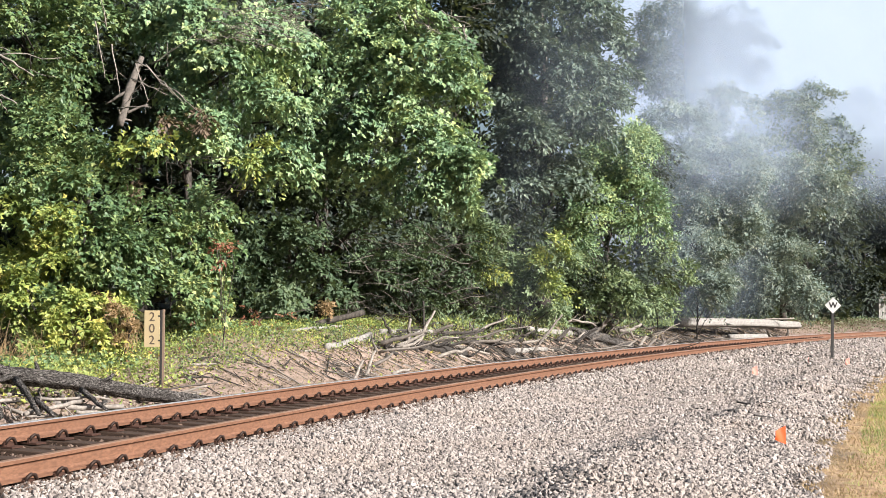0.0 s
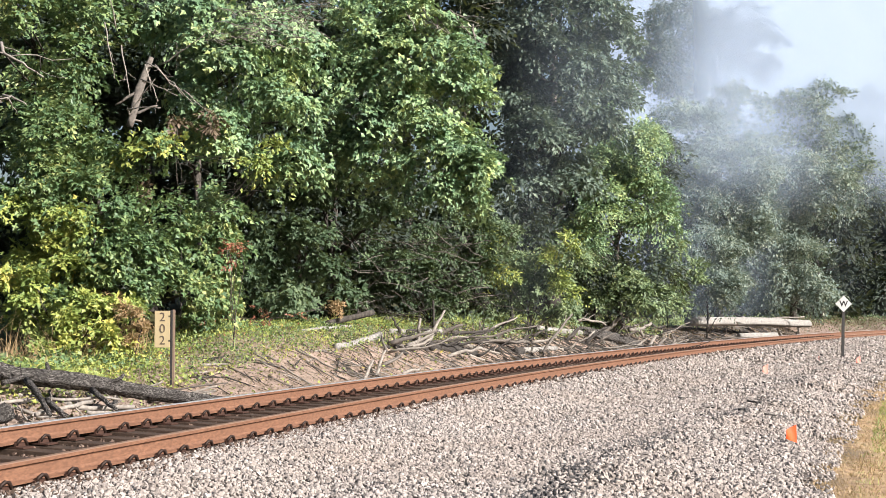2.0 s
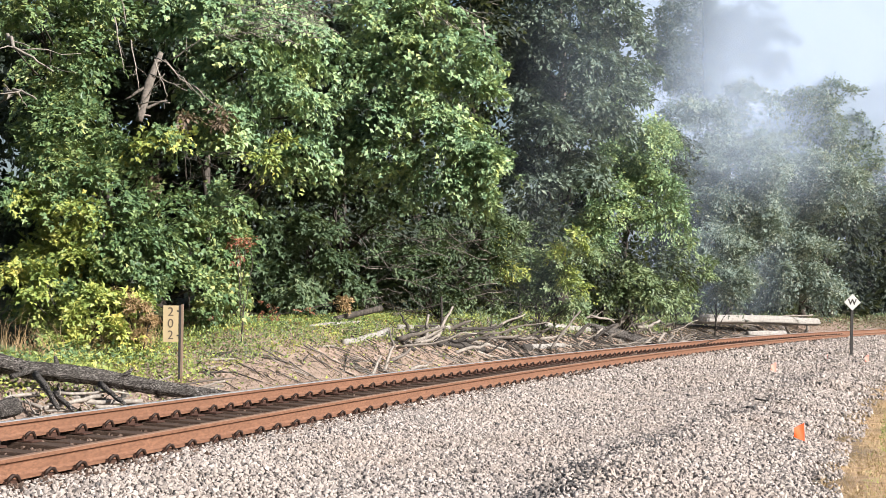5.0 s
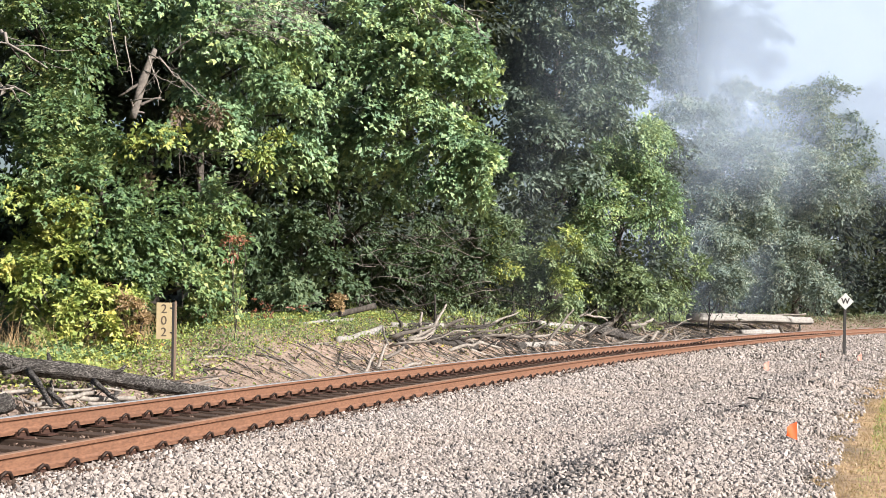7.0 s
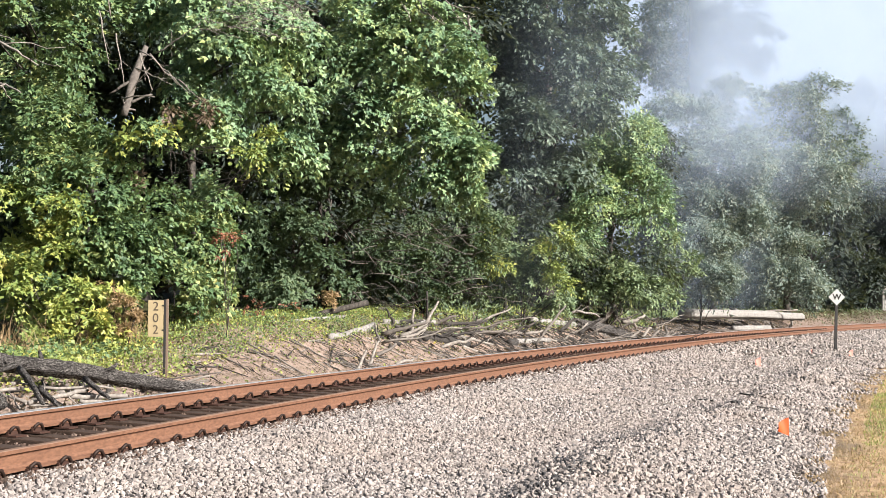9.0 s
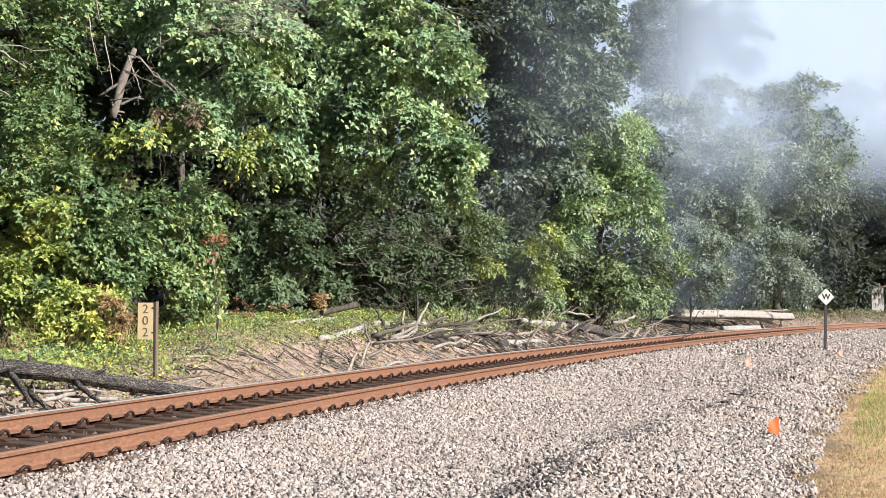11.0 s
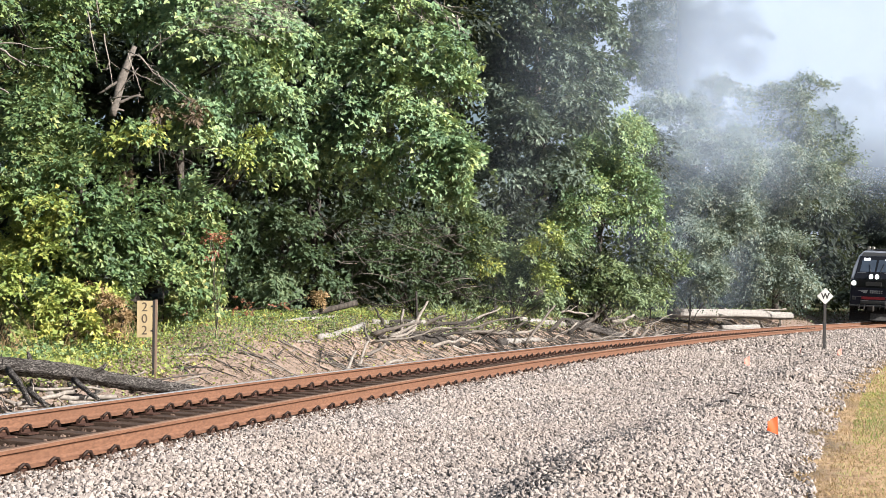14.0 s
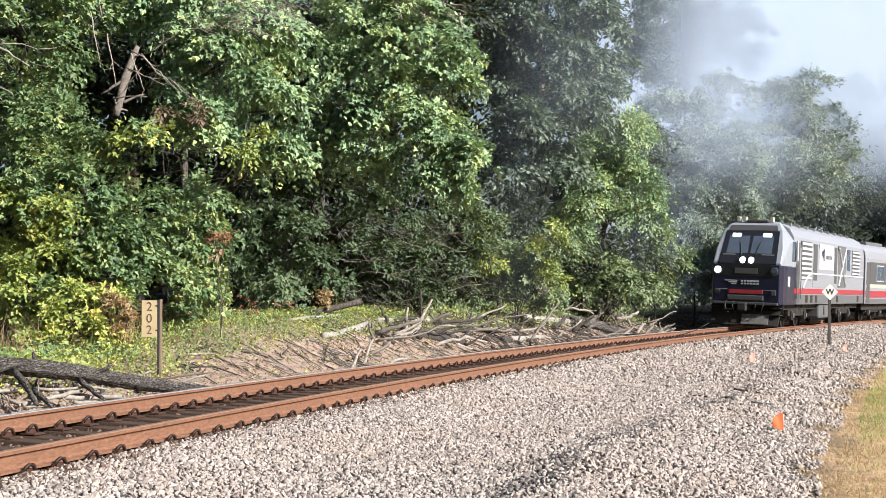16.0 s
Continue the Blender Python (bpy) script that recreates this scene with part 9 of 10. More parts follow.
creeper("ground_creeper", [
    (-4, 9, 4.4, 7.4, 560, 0.055, 0.30, "lobed", 1), (-4, 9, 5.2, 7.6, 150, 0.08, 0.45, "lobed", 0),
    (9, 22, 4.9, 7.4, 300, 0.065, 0.16, "oval", 0), (9, 22, 4.7, 7.2, 520, 0.06, 0.18, "oval", 1), (9, 24, 5.6, 8.0, 28, 0.09, 0.12, "oval", 3),
    (22, 44, 4.6, 8.2, 110, 0.11, 0.3, "oval", 2), (22, 44, 4.6, 8.2, 60, 0.10, 0.25, "oval", 1),
    (44, 72, 5.4, 9.0, 40, 0.14, 0.3, "oval", 2), (72, 100, 3.8, 9.0, 14, 0.14, 0.4, "oval", 2), (72, 100, 2.9, 9.0, 40, 0.14, 0.15, "oval", 4), (44, 72, 2.6, 5.4, 50, 0.10, 0.06, "oval", 4), (4, 9, 3.3, 4.8, 40, 0.06, 0.06, "oval", 1),
    (-4, 24, 2.4, 6.0, 120, 0.07, 0.03, "oval", 4), (24, 60, 2.6, 6.0, 50, 0.10, 0.04, "oval", 4), (9, 22, 3.6, 5.2, 30, 0.06, 0.06, "lobed", 1),
], "low green creeper and weeds covering the bank", 33)

# ---- morning mist: thin translucent sheets stand in for haze between the distant trees ----


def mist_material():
    m = Mat("mist_haze_sheet")
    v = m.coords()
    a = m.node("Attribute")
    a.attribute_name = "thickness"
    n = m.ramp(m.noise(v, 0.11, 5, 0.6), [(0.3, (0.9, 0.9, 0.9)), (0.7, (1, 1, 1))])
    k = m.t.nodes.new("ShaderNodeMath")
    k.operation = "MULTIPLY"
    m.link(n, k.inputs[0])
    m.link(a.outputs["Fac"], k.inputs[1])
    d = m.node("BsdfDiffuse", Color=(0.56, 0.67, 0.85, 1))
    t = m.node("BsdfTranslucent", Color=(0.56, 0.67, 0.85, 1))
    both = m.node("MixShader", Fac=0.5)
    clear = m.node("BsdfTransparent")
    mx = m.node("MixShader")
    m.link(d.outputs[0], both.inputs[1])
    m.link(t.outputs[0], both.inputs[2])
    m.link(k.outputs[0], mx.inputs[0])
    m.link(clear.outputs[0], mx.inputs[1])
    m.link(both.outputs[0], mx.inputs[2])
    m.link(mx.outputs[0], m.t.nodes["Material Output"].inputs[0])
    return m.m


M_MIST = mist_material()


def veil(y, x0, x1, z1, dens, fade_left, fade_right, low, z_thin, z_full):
    """One thin sheet standing in for mist across the view at a distance y, up to z1; thinner at its edges and, by low,
    below z_thin.
    """
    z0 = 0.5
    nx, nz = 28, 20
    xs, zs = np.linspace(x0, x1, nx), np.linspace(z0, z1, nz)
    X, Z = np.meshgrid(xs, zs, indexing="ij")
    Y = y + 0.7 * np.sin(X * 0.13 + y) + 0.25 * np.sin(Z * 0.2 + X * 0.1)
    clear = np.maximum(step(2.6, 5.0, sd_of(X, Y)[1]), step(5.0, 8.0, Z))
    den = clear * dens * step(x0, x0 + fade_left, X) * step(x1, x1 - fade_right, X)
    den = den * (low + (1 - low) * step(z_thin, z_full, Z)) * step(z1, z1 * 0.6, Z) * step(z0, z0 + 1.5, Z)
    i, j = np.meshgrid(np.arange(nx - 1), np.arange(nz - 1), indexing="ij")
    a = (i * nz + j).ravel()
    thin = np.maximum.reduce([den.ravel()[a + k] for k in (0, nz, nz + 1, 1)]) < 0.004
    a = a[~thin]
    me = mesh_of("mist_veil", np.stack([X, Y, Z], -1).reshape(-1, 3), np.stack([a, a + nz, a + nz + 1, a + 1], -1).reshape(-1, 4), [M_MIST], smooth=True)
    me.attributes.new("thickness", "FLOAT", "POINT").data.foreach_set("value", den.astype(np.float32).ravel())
    tagged(new("mist_veil", me), "thin translucent sheet standing in for white morning mist", "mist", "veils of mist", "stuff")


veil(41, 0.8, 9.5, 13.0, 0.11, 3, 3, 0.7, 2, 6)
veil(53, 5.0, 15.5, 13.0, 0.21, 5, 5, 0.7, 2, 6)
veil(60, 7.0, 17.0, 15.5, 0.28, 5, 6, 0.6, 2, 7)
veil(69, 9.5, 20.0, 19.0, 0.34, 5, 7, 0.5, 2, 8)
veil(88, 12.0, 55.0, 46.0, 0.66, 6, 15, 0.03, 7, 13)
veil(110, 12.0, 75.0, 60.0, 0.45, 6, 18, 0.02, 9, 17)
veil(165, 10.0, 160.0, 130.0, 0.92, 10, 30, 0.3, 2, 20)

# ---- train ----
M_NAVY = plain("dark_blue_gloss_paint", (0.006, 0.008, 0.024), 0.28, 0.0, 0.12)
M_SILVER = plain("silver_grey_paint", (0.20, 0.21, 0.235), 0.42, 0.2, 0.2)
M_CAB = plain("pale_silver_cab_paint", (0.20, 0.22, 0.255), 0.35, 0.1, 0.1)
M_GREY = plain("grey_paint", (0.075, 0.078, 0.082), 0.5, 0.0, 0.25)
M_SLATE = plain("slate_grey_paint", (0.045, 0.047, 0.05), 0.5, 0.0, 0.25)
M_RED = plain("red_stripe_paint", (0.22, 0.02, 0.03), 0.4, 0.0, 0.15)
M_TWHITE = plain("white_train_paint", (0.29, 0.305, 0.33), 0.4, 0.0, 0.12)
M_MASK = plain("gloss_black_panel", (0.012, 0.013, 0.016), 0.18, 0.0, 0.03)
M_GRIME = two_scale("oily_running_gear", (0.008, 0.0075, 0.007), (0.035, 0.03, 0.027), 14, 2, 0.7, 0.2, 0.3, 0.01)
M_PLOW = two_scale("scraped_grey_steel", (0.05, 0.048, 0.047), (0.17, 0.165, 0.16), 9, 2, 0.6, 0.2, 0.3, 0.004)
M_LAMP = glow("lit_headlight_lens", (1.0, 0.97, 0.88), 30.0)
M_WHITE_GLOW = glow("weakly_glowing_white", (0.92, 0.96, 1.0), 1.6)
M_CREAM_STRIPE = plain("pale_cream_stripe_paint", (0.27, 0.27, 0.235), 0.4, 0.0, 0.15)


def glass(name, tint):
    m = Mat(name, 0.06, 0, 0.6)
    v = m.coords()
    m.color(m.mix(m.noise(v, 1.2, 2), tint, tuple(x * 2.2 for x in tint)))
    return m.m


M_SCREEN = glass("dark_windscreen_glass", (0.030, 0.040, 0.055))


def loft(bm, sections):
    """Joins cross-sections (x, [(y, z), ...]) into a closed skin."""
    rows = [[bm.verts.new((x, y, z)) for y, z in pts] for x, pts in sections]
    n = len(rows[0])
    for a, b in zip(rows, rows[1:]):
        for i in range(n):
            bm.faces.new((a[i], a[(i + 1) % n], b[(i + 1) % n], b[i]))
    bm.faces.new(rows[0])
    bm.faces.new(rows[-1][::-1])
    bmesh.ops.recalc_face_normals(bm, faces=bm.faces[:])
    return bm


def skin(wide, floor, roof, shoulder):
    """Half-round roofed cross-section."""
    right = [(wide, floor), (wide, shoulder), (wide * 0.965, shoulder + (roof - shoulder) * 0.42), (wide * 0.84, shoulder + (roof - shoulder) * 0.74), (wide * 0.58, shoulder + (roof - shoulder) * 0.94), (wide * 0.2, roof)]
    return right + [(-y, z) for y, z in right[::-1]]


def rounded(bm, r=0.03, seg=2):
    es = [e for e in bm.edges if len(e.link_faces) == 2 and e.calc_face_angle(0) > 0.5]
    bmesh.ops.bevel(bm, geom=es, offset=r, segments=seg, affect="EDGES", profile=0.6)
    return bm


def plate(name, x0, x1, z0, z1, mat, parent, y=1.47, thick=0.012, label="", both=True):
    """A thin panel on the side walls."""
    for k in (1, -1) if both else (1,):
        a, b = sorted((k * (y - 0.006), k * (y + thick)))
        part(name, box(bmesh.new(), x0, x1, a, b, z0, z1, 0.004), mat, parent, label)


def bogie(parent, x, axles):
    bm = bmesh.new()
    for k in (1, -1):
        box(bm, x - 1.75, x + 1.75, k * 1.08 - 0.1, k * 1.08 + 0.1, 0.48, 0.82, 0.04)
        for dx in (-0.55, 0.55):
            cyl(bm, (x + dx, k * 1.14, 0.62), (x + dx, k * 1.14, 1.02), 0.13, n=10)
        for a in axles:
            box(bm, x + a - 0.2, x + a + 0.2, k * 1.16 - 0.09, k * 1.16 + 0.09, 0.32, 0.7, 0.03)
    box(bm, x - 0.35, x + 0.35, -1.05, 1.05, 0.5, 0.85, 0.03)
    frame_ob = part("bogie", bm, M_GRIME, parent, "grimy steel bogie")
    for a in axles:
        for k in (1, -1):
            bm = bmesh.new()
            cyl(bm, (0, k * -0.02, 0), (0, k * 0.10, 0), 0.5, n=24)
            cyl(bm, (0, k * -0.05, 0), (0, k * -0.02, 0), 0.54, n=24)
            cyl(bm, (0, k * 0.10, 0), (0, k * 0.23, 0), 0.12, n=10)
            for h in range(4):
                cyl(bm, (0.3 * math.cos(h * 1.571), k * 0.10, 0.3 * math.sin(h * 1.571)), (0.3 * math.cos(h * 1.571), k * 0.112, 0.3 * math.sin(h * 1.571)), 0.06, n=8)
            part("wheel", bm, M_GRIME, frame_ob).matrix_basis = Matrix.Translation((x + a, k * 0.72, 0.5))
        bm = bmesh.new()
        box(bm, x + a - 0.09, x + a + 0.09, 1.255, 1.30, 0.42, 0.6, 0.01)
        part("axle_cap", bm, M_GREY, frame_ob, "pale worn axle cap")


def build_locomotive():
    ob = empty("locomotive", pose(0, 0, 0), "dark blue and silver diesel passenger locomotive with lit headlights", "locomotive")
    B = 18.2
    # long hood and roof
    bm = loft(bmesh.new(), [(-1.95, skin(1.47, 1.0, 4.2, 3.25)), (-B, skin(1.47, 1.0, 4.2, 3.25))])
    part("body_shell", rounded(bm, 0.02), M_SILVER, ob, "silver-grey ribbed body")
    # lower nose
    low = lambda w: [(w, 0.95), (w, 2.52), (-w, 2.52), (-w, 0.95)]
    bm = loft(bmesh.new(), [(0.02, low(1.33)), (-0.25, low(1.43)), (-0.7, low(1.475)), (-2.4, low(1.475))])
    part("nose", rounded(bm, 0.05, 3), M_NAVY, ob, "dark blue nose")
    # cab above the nose, leaning back
    def sec(x, w, z1, wt):
        return (x, [(w, 2.5), (w, 2.5 + (z1 - 2.5) * 0.55), (wt, z1), (-wt, z1), (-w, 2.5 + (z1 - 2.5) * 0.55), (-w, 2.5)])
    bm = loft(bmesh.new(), [sec(-0.06, 1.36, 2.60, 1.34), sec(-0.45, 1.42, 3.15, 1.33), sec(-0.98, 1.45, 3.86, 1.16), sec(-1.3, 1.46, 4.1, 0.98), sec(-1.96, 1.475, 4.2, 0.85)])
    part("cab", rounded(bm, 0.03), M_CAB, ob, "silver-grey cab with raked pillars")
    # panels on the raked front: x follows z
    front = lambda z: -0.06 - (z - 2.60) * 0.73
    def raked(name, z0, z1, w0, w1, proud, mat, parent, label="", yc=0.0):
        bm = bmesh.new()
        V = []
        for dx in (-0.05, proud):
            for z, w in ((z0, w0), (z1, w1)):
                for k in (-1, 1):
                    V.append(bm.verts.new((front(z) + dx, yc + k * w, z + dx * 0.7)))
        for f in ((0, 1, 3, 2), (4, 6, 7, 5), (0, 4, 5, 1), (2, 3, 7, 6), (0, 2, 6, 4), (1, 5, 7, 3)):
            bm.faces.new([V[i] for i in f])
        bmesh.ops.recalc_face_normals(bm, faces=bm.faces[:])
        return part(name, bm, mat, parent, label)
    mask = raked("front_mask", 2.56, 3.80, 1.17, 1.08, 0.015, M_MASK, ob, "black windscreen surround")
    for k in (-1, 1):
        raked("windscreen", 2.93, 3.60, 0.43, 0.41, 0.022, M_SCREEN, mask, "dark tinted windscreen pane", k * 0.48)
        # white rectangle at the screen top, given a weak glow
        raked("marker_light", 3.56, 3.69, 0.17, 0.17, 0.030, M_WHITE_GLOW, mask, "small white rectangle with a weak glow", k * 0.62)
        raked("sill_strip", 2.86, 2.90, 0.25, 0.25, 0.026, M_GREY, mask, "", k * 0.78)
        bm = bmesh.new()
        cyl(bm, (front(2.88) + 0.05, k * 0.28, 2.88), (front(3.4) + 0.05, k * 0.42, 3.4), 0.012, n=6)
        part("wiper", bm, M_BLACK, mask)
    raked("roof_panel", 3.82, 4.02, 1.0, 0.93, 0.012, M_SLATE, ob, "slate roof front")
    bm = box(bmesh.new(), -2.3, -1.45, -0.42, 0.42, 4.17, 4.24, 0.02)
    part("roof_hatch", bm, M_SLATE, ob)
    bm = box(bmesh.new(), 0.0, 0.035, -1.05, 1.05, 2.05, 2.56, 0.01)
    band = part("lamp_band", bm, M_MASK, ob, "black band under the windscreen")
    part("number_board", box(bmesh.new(), 0.03, 0.05, -0.46, 0.46, 2.16, 2.38, 0.006), M_SLATE, band, "plain grey number board")
    for k in (-1, 1):
        bm = bmesh.new()
        cyl(bm, (-0.1, k * 0.17, 2.69), (-0.02, k * 0.17, 2.69), 0.13, n=16)
        part("headlight_rim", bm, M_BLACK, ob)
        bm = bmesh.new()
        cyl(bm, (-0.04, k * 0.17, 2.69), (-0.005, k * 0.17, 2.69), 0.115, 0.10, n=16)
        part("headlight", bm, M_LAMP, ob, "bright lit headlight")
        bm = bmesh.new()
        cyl(bm, (-0.12, k * 1.14, 2.28), (0.055, k * 1.14, 2.28), 0.17, n=18)
        rim = part("ditch_light_rim", bm, M_SLATE, ob)
        bm = bmesh.new()
        cyl(bm, (0.05, k * 1.14, 2.30), (0.075, k * 1.14, 2.30), 0.125, 0.11, n=16)
        part("ditch_light", bm, M_LAMP if k < 0 else M_SCREEN, rim, "ditch light")
        bm = box(bmesh.new(), 0.0, 0.06, k * 1.12 - 0.09, k * 1.12 + 0.09, 1.32, 1.5, 0.015)
        part("step_light", bm, M_SLATE, ob)
        bm = bmesh.new()
        cyl(bm, (0.09, k * 0.95 - 0.25, 1.52), (0.09, k * 0.95 + 0.25, 1.52), 0.016, n=6)
        part("grab_rail", bm, M_GREY, ob)
        bm = bmesh.new()
        for z in (0.55, 0.82):
            box(bm, -0.35, 0.1, k * 1.2 - 0.22, k * 1.2 + 0.22, z - 0.015, z + 0.015)
        box(bm, -0.35, -0.3, k * 1.2 - 0.24, k * 1.2 + 0.24, 0.5, 1.0)
        part("footstep", bm, M_GRIME, ob)
    # white mark and bars on the nose
    for i, (y0, y1, z0, z1) in enumerate(((-0.86, -0.34, 1.86, 1.90), (-0.70, -0.36, 1.80, 1.84), (-0.60, -0.38, 1.73, 1.78), (-0.2, 0.55, 1.83, 1.90), (-0.2, 0.55, 1.73, 1.79))):
        bm = bmesh.new()
        n = 1 if i < 3 else 6
        for j in range(n):
            a, b = y0 + (y1 - y0) * j / n, y0 + (y1 - y0) * (j + (1 if n == 1 else 0.72)) / n
            box(bm, 0.015, 0.03, a, b, z0, z1, 0.003)
        bmesh.ops.translate(bm, verts=bm.verts[:], vec=(0.012, 0, 0))
        part("white_mark", bm, M_TWHITE, ob)
    part("front_stripe", box(bmesh.new(), -0.02, 0.045, -0.68, 0.68, 1.36, 1.52, 0.006), M_RED, ob, "red stripe")
    bm = bmesh.new()
    box(bm, -0.5, 0.12, -0.72, 0.72, 1.1, 1.3, 0.03)
    box(bm, -0.5, 0.2, -1.3, 1.3, 0.93, 1.03, 0.02)
    part("anticlimber", bm, M_SLATE, ob)
    bm = bmesh.new()
    box(bm, -0.6, 0.35, -0.12, 0.12, 0.72, 0.95, 0.03)
    box(bm, 0.3, 0.6, -0.2, 0.16, 0.68, 1.0, 0.05)
    part("coupler", bm, M_GRIME, ob)
    for y in (-0.75, -0.45, 0.45, 0.75):
        pts = np.array([(0.1, y, 1.05), (0.28, y, 0.85), (0.2, y * 0.9, 0.6), (0.02, y * 0.8, 0.62)])
        hang(new("air_hose", tubes_mesh("air_hose", [(pts, np.full(4, 0.028), 6, 0)], [M_GRIME])), ob)
    bm = bmesh.new()
    prism(bm, [(0.1, 0.1), (0.18, 0.12), (-0.15, 0.7), (-0.25, 0.7)], -1.35, 1.35)
    part("plow", bm, M_GRIME, ob)
    bm = bmesh.new()
    prism(bm, [(0.14, 0.16), (0.2, 0.17), (0.0, 0.56), (-0.06, 0.55)], -0.12, 0.95)
    part("plow_plate", bm, M_PLOW, ob, "scraped pale plow plate")
    # horns and aerials
    for y in (-0.75, -0.5, 0.6):
        bm = bmesh.new()
        box(bm, -1.75, -1.45, y - 0.07, y + 0.07, 4.17, 4.36, 0.02)
        part("roof_horn", bm, M_CREAM_STRIPE, ob, "pale horn housing")
    # roof ribs and exhaust
    for i in range(9):
        part("roof_rib", box(bmesh.new(), -3.4 - i * 1.6, -3.3 - i * 1.6, -1.0, 1.0, 4.06, 4.215, 0.01), M_SILVER, ob)
    part("exhaust_stack", box(bmesh.new(), -9.8, -8.6, -0.4, 0.4, 4.18, 4.34, 0.03), M_SLATE, ob)
    # sides
    plate("cab_window", -2.0, -1.55, 2.7, 3.45, M_SCREEN, ob, 1.475, 0.01)
    plate("cab_door", -2.95, -2.3, 1.05, 3.45, M_SLATE, ob, 1.47, 0.015, "slate cab door")
    plate("mirror", -2.25, -2.05, 2.75, 3.5, M_TWHITE, ob, 1.52, 0.05, "white mirror housing")
    plate("side_badge", -1.2, -0.8, 1.7, 2.1, M_TWHITE, ob, 1.475, 0.01)
    for x in (-2.27, -3.0):
        for k in (1, -1):
            bm = bmesh.new()
            cyl(bm, (x, k * 1.53, 1.2), (x, k * 1.53, 2.6), 0.018, n=6)
            part("handrail", bm, M_GREY, ob)
    for x0, x1, z0, z1, n in ((-5.3, -3.2, 2.0, 3.55, 8), (-16.9, -14.8, 2.35, 3.5, 7)):
        plate("louver_backing", x0, x1, z0, z1, M_SLATE, ob, 1.47, 0.008)
        for i in range(n):
            z = z0 + (z1 - z0) * (i + 0.2) / n
            plate("louver", x0 + 0.04, x1 - 0.04, z, z + (z1 - z0) / n * 0.55, M_TWHITE, ob, 1.475, 0.03)
    plate("dark_panel", -6.5, -5.7, 2.0, 3.5, M_SLATE, ob)
    plate("pale_panel", -10.2, -6.9, 2.5, 3.55, M_TWHITE, ob, 1.47, 0.008)
    plate("pale_panel", -10.2, -5.6, 1.72, 2.4, M_SILVER, ob, 1.47, 0.010)
    for i in range(3):
        plate("blue_mark", -8.0 + 0.22 * i, -7.85 + 0.22 * i, 2.85 + 0.1 * i, 3.35 - 0.05 * i, M_NAVY, ob, 1.48, 0.008)
    for i in range(5):
        plate("grey_mark", -9.7 + 0.3 * i, -9.5 + 0.3 * i, 2.95, 3.1, M_GREY, ob, 1.48, 0.008)
    plate("dark_panel", -11.0, -10.4, 1.9, 3.5, M_SLATE, ob)
    plate("intake_panel", -13.2, -11.3, 1.72, 3.6, M_GREY, ob, 1.47, 0.010, "grey intake panel with crossed braces")
    for k in (1, -1):
        for a, b in (((-13.1, 1.8), (-11.4, 3.5)), ((-13.1, 3.5), (-11.4, 1.8))):
            bm = bmesh.new()
            cyl(bm, (a[0], k * 1.495, a[1]), (b[0], k * 1.495, b[1]), 0.05, n=6)
            part("brace", bm, M_TWHITE, ob, "white diagonal brace")
    plate("side_window", -14.3, -13.5, 2.55, 3.5, M_SCREEN, ob)
    plate("side_stripe", -18.1, -2.0, 1.42, 1.64, M_RED, ob, 1.478, 0.014, "red stripe")
    plate("white_line", -18.1, -4.0, 2.26, 2.33, M_TWHITE, ob, 1.482, 0.014)
    for k in (1, -1):
        bm = bmesh.new()
        cyl(bm, (-3.6, k * 1.485, 1.66), (-4.4, k * 1.485, 2.1), 0.045, n=6)
        cyl(bm, (-4.4, k * 1.485, 2.1), (-5.3, k * 1.485, 2.3), 0.045, n=6)
        part("swoosh", bm, M_TWHITE, ob, "white curved stripe")
    plate("sill", -18.1, -2.4, 0.98, 1.38, M_GREY, ob, 1.46, 0.02)
    for x in (-4.4, -5.4, -6.4, -11.2, -16.6):
        plate("sill_vent", x - 0.25, x + 0.2, 1.05, 1.36, M_GRIME, ob, 1.475, 0.015)
    part("fuel_tank", box(bmesh.new(), -10.4, -7.6, -1.38, 1.38, 0.35, 1.0, 0.08), M_GREY, ob, "grey fuel tank")
    part("tank_door", box(bmesh.new(), -8.9, -8.6, 1.38, 1.41, 0.5, 0.9, 0.01), M_SLATE, ob)
    part("underframe", box(bmesh.new(), -B + 0.2, -0.6, -1.2, 1.2, 0.75, 1.02), M_GRIME, ob)
    # the upper works stand a little taller than the nose
    for p in ob.children_recursive:
        for v in p.data.vertices:
            v.co.z += max(0.0, v.co.z - 2.5) * 0.075
    bogie(ob, -4.2, (-1.25, 1.25))
    bogie(ob, -14.4, (-1.25, 1.25))
    part("gangway", box(bmesh.new(), -B - 0.35, -B + 0.05, -0.55, 0.55, 1.1, 3.4, 0.04), M_GRIME, ob)
    return ob


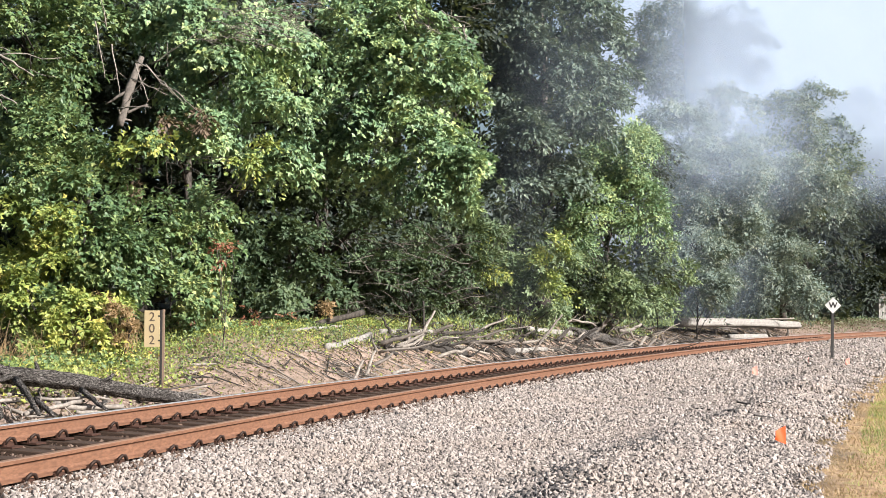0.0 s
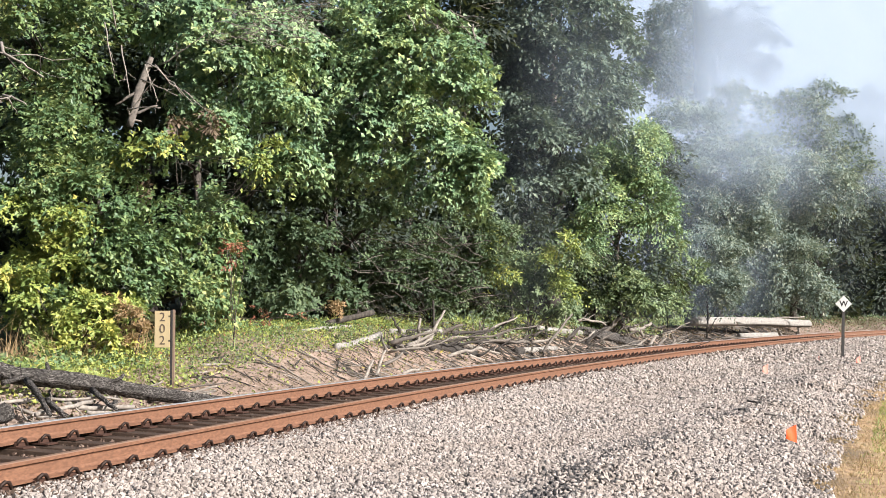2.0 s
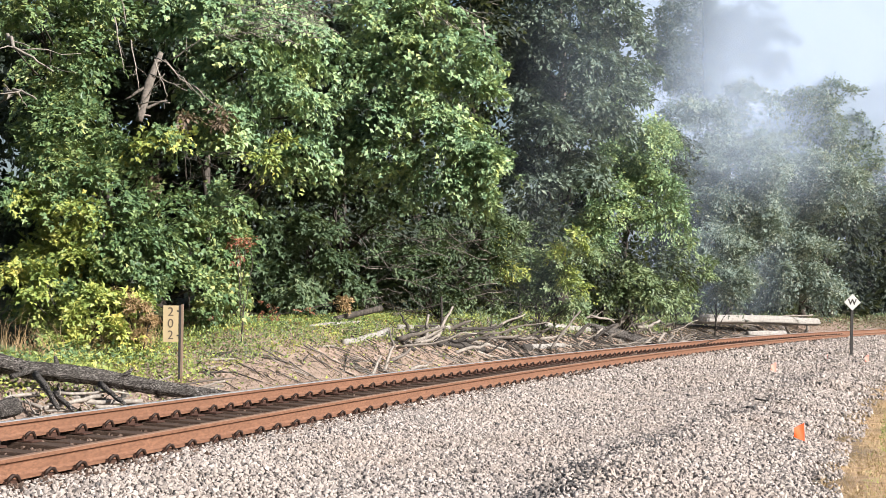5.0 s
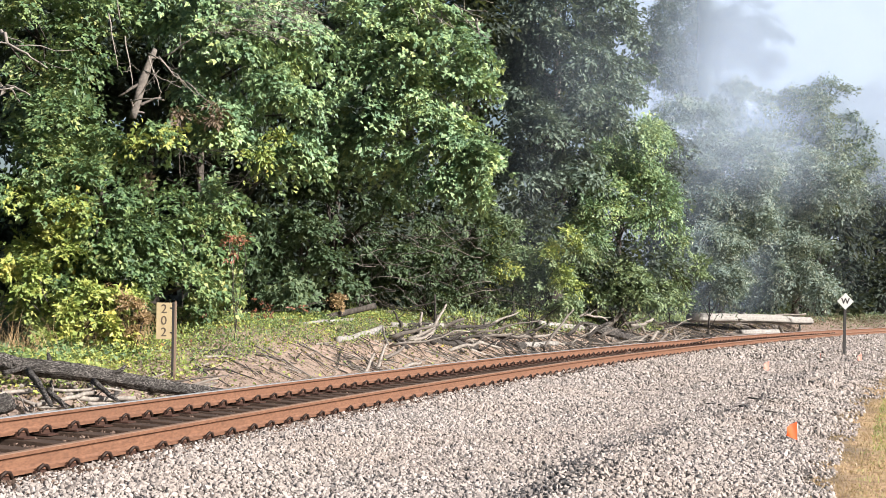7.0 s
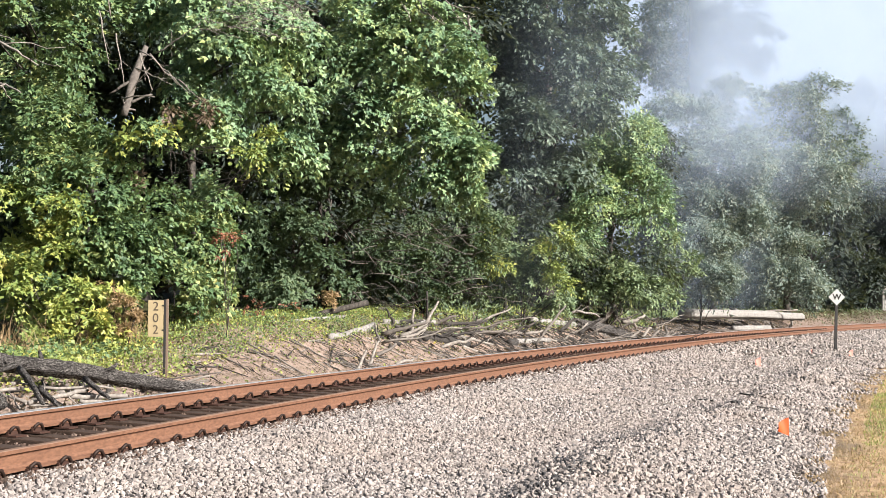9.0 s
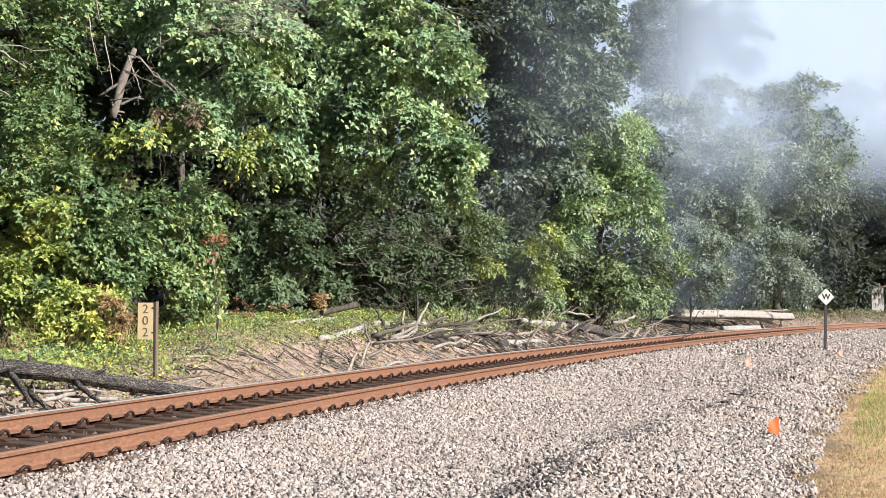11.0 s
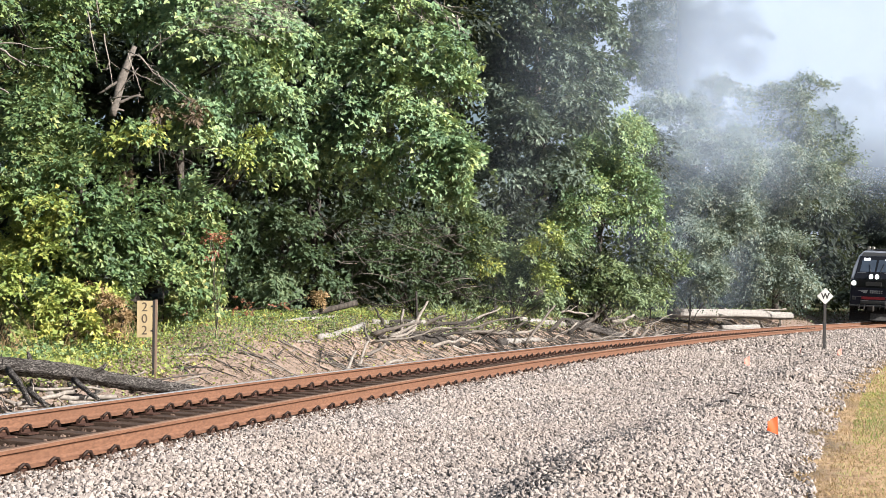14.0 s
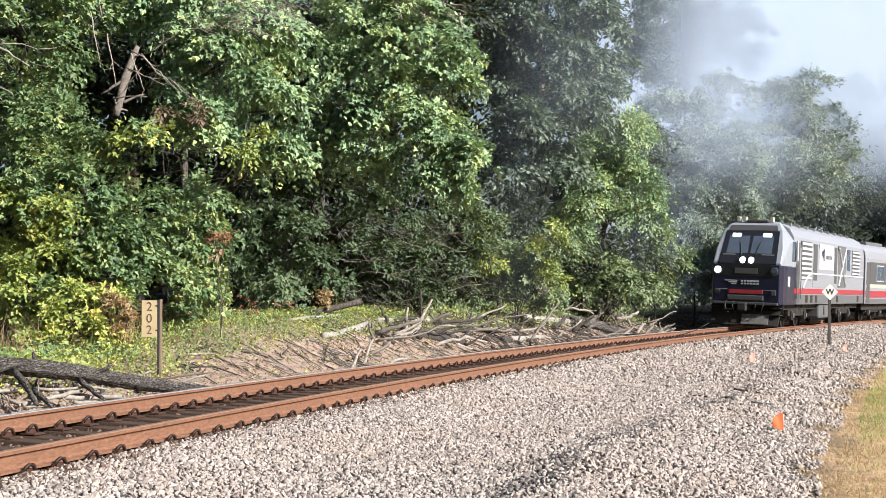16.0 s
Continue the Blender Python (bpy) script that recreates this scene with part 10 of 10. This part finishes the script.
def build_coach():
    ob = empty("passenger_coach", pose(0, 0, 0), "silver passenger coach with dark window band and red stripe", "railway coach", "coaches of the train")
    B = 25.9
    bm = loft(bmesh.new(), [(0, skin(1.50, 0.95, 4.1, 3.3)), (-B, skin(1.50, 0.95, 4.1, 3.3))])
    part("body_shell", rounded(bm, 0.03), M_SILVER, ob, "silver coach body")
    plate("window_band", -B + 1.6, -1.0, 1.98, 3.12, M_SLATE, ob, 1.50, 0.01, "dark window band")
    plate("cream_stripe", -B + 0.1, -0.1, 1.76, 1.96, M_CREAM_STRIPE, ob, 1.50, 0.012)
    plate("side_stripe", -B + 0.1, -0.1, 1.28, 1.62, M_RED, ob, 1.50, 0.012, "red stripe")
    plate("sill", -B + 0.1, -0.1, 0.95, 1.22, M_GREY, ob, 1.50, 0.012)
    for i in range(11):
        x = -2.4 - i * 2.05
        plate("window_frame", x - 1.62, x + 0.02, 2.12, 2.98, M_TWHITE, ob, 1.505, 0.012)
        for j in range(2):
            plate("window_pane", x - 0.78 - 0.80 * j, x - 0.04 - 0.80 * j, 2.17, 2.93, M_SCREEN, ob, 1.512, 0.014)
    plate("door", -0.95, -0.25, 1.0, 3.1, M_SLATE, ob, 1.50, 0.014)
    plate("lamp", -0.75, -0.55, 3.25, 3.32, M_TWHITE, ob, 1.5, 0.02)
    part("roof_unit", box(bmesh.new(), -6.0, -2.5, -0.9, 0.9, 4.0, 4.22, 0.06), M_GREY, ob)
    part("underframe", box(bmesh.new(), -B + 0.3, -0.3, -1.25, 1.25, 0.62, 0.97), M_GRIME, ob)
    for x in (-9.0, -12.5, -16.0):
        part("equipment_box", box(bmesh.new(), x - 1.2, x + 1.2, -1.3, 1.3, 0.35, 0.9, 0.05), M_SLATE, ob)
    bogie(ob, -3.2, (-1.25, 1.25))
    bogie(ob, -B + 3.2, (-1.25, 1.25))
    part("gangway", box(bmesh.new(), -0.05, 0.3, -0.55, 0.55, 1.1, 3.4, 0.04), M_GRIME, ob)
    return ob


loco = build_locomotive()
coach = build_coach()
coach_2 = copy_thing(coach, pose(0, 0, 0))


def on_rails(s, lead, wheel_a, wheel_b):
    """Pose of a vehicle whose front stands lead metres behind s, on pivots at wheel_a and wheel_b from its front."""
    up = RAIL_TOP + 0.031
    a, b = along(s + lead + wheel_a, 0.755, up), along(s + lead + wheel_b, 0.755, up)
    way = (a - b).normalized()
    o = a + way * wheel_a
    turn = Matrix.Rotation(math.atan2(way.y, way.x), 4, "Z") @ Matrix.Rotation(-math.atan(CANT), 4, "X")
    return Matrix.Translation(o) @ turn


def motions():
    # where the front of the train stands along the line
    rows = [(0.0, 252.0), (4.0, 202.5), (8.0, 152.0), (11.0, 113.5), (13.0, 87.0), (13.8, 76.1), (14.1, 72.0), (14.5, 66.6), (15.0, 59.9), (15.5, 52.4), (16.0, 44.4)]
    walk(loco, [(t, on_rails(s, 0.0, 4.2, 14.4)) for t, s in rows])
    walk(coach, [(t, on_rails(s, 18.75, 3.2, 22.7)) for t, s in rows])
    walk(coach_2, [(t, on_rails(s, 45.25, 3.2, 22.7)) for t, s in rows])
    # wheels roll without slipping
    times = np.arange(0, 16.0 + 1e-6, 1 / FPS)
    gone = 252.0 - np.interp(times, [t for t, s in rows], [s for t, s in rows])
    for vehicle in (loco, coach):
        for wheel in [o for o in vehicle.children_recursive if o.name.startswith("wheel")]:
            axle = wheel.matrix_basis.copy()
            walk(wheel, [(float(t), axle @ Matrix.Rotation(float(g) / 0.5, 4, "Y")) for t, g in zip(times, gone)])


motions()
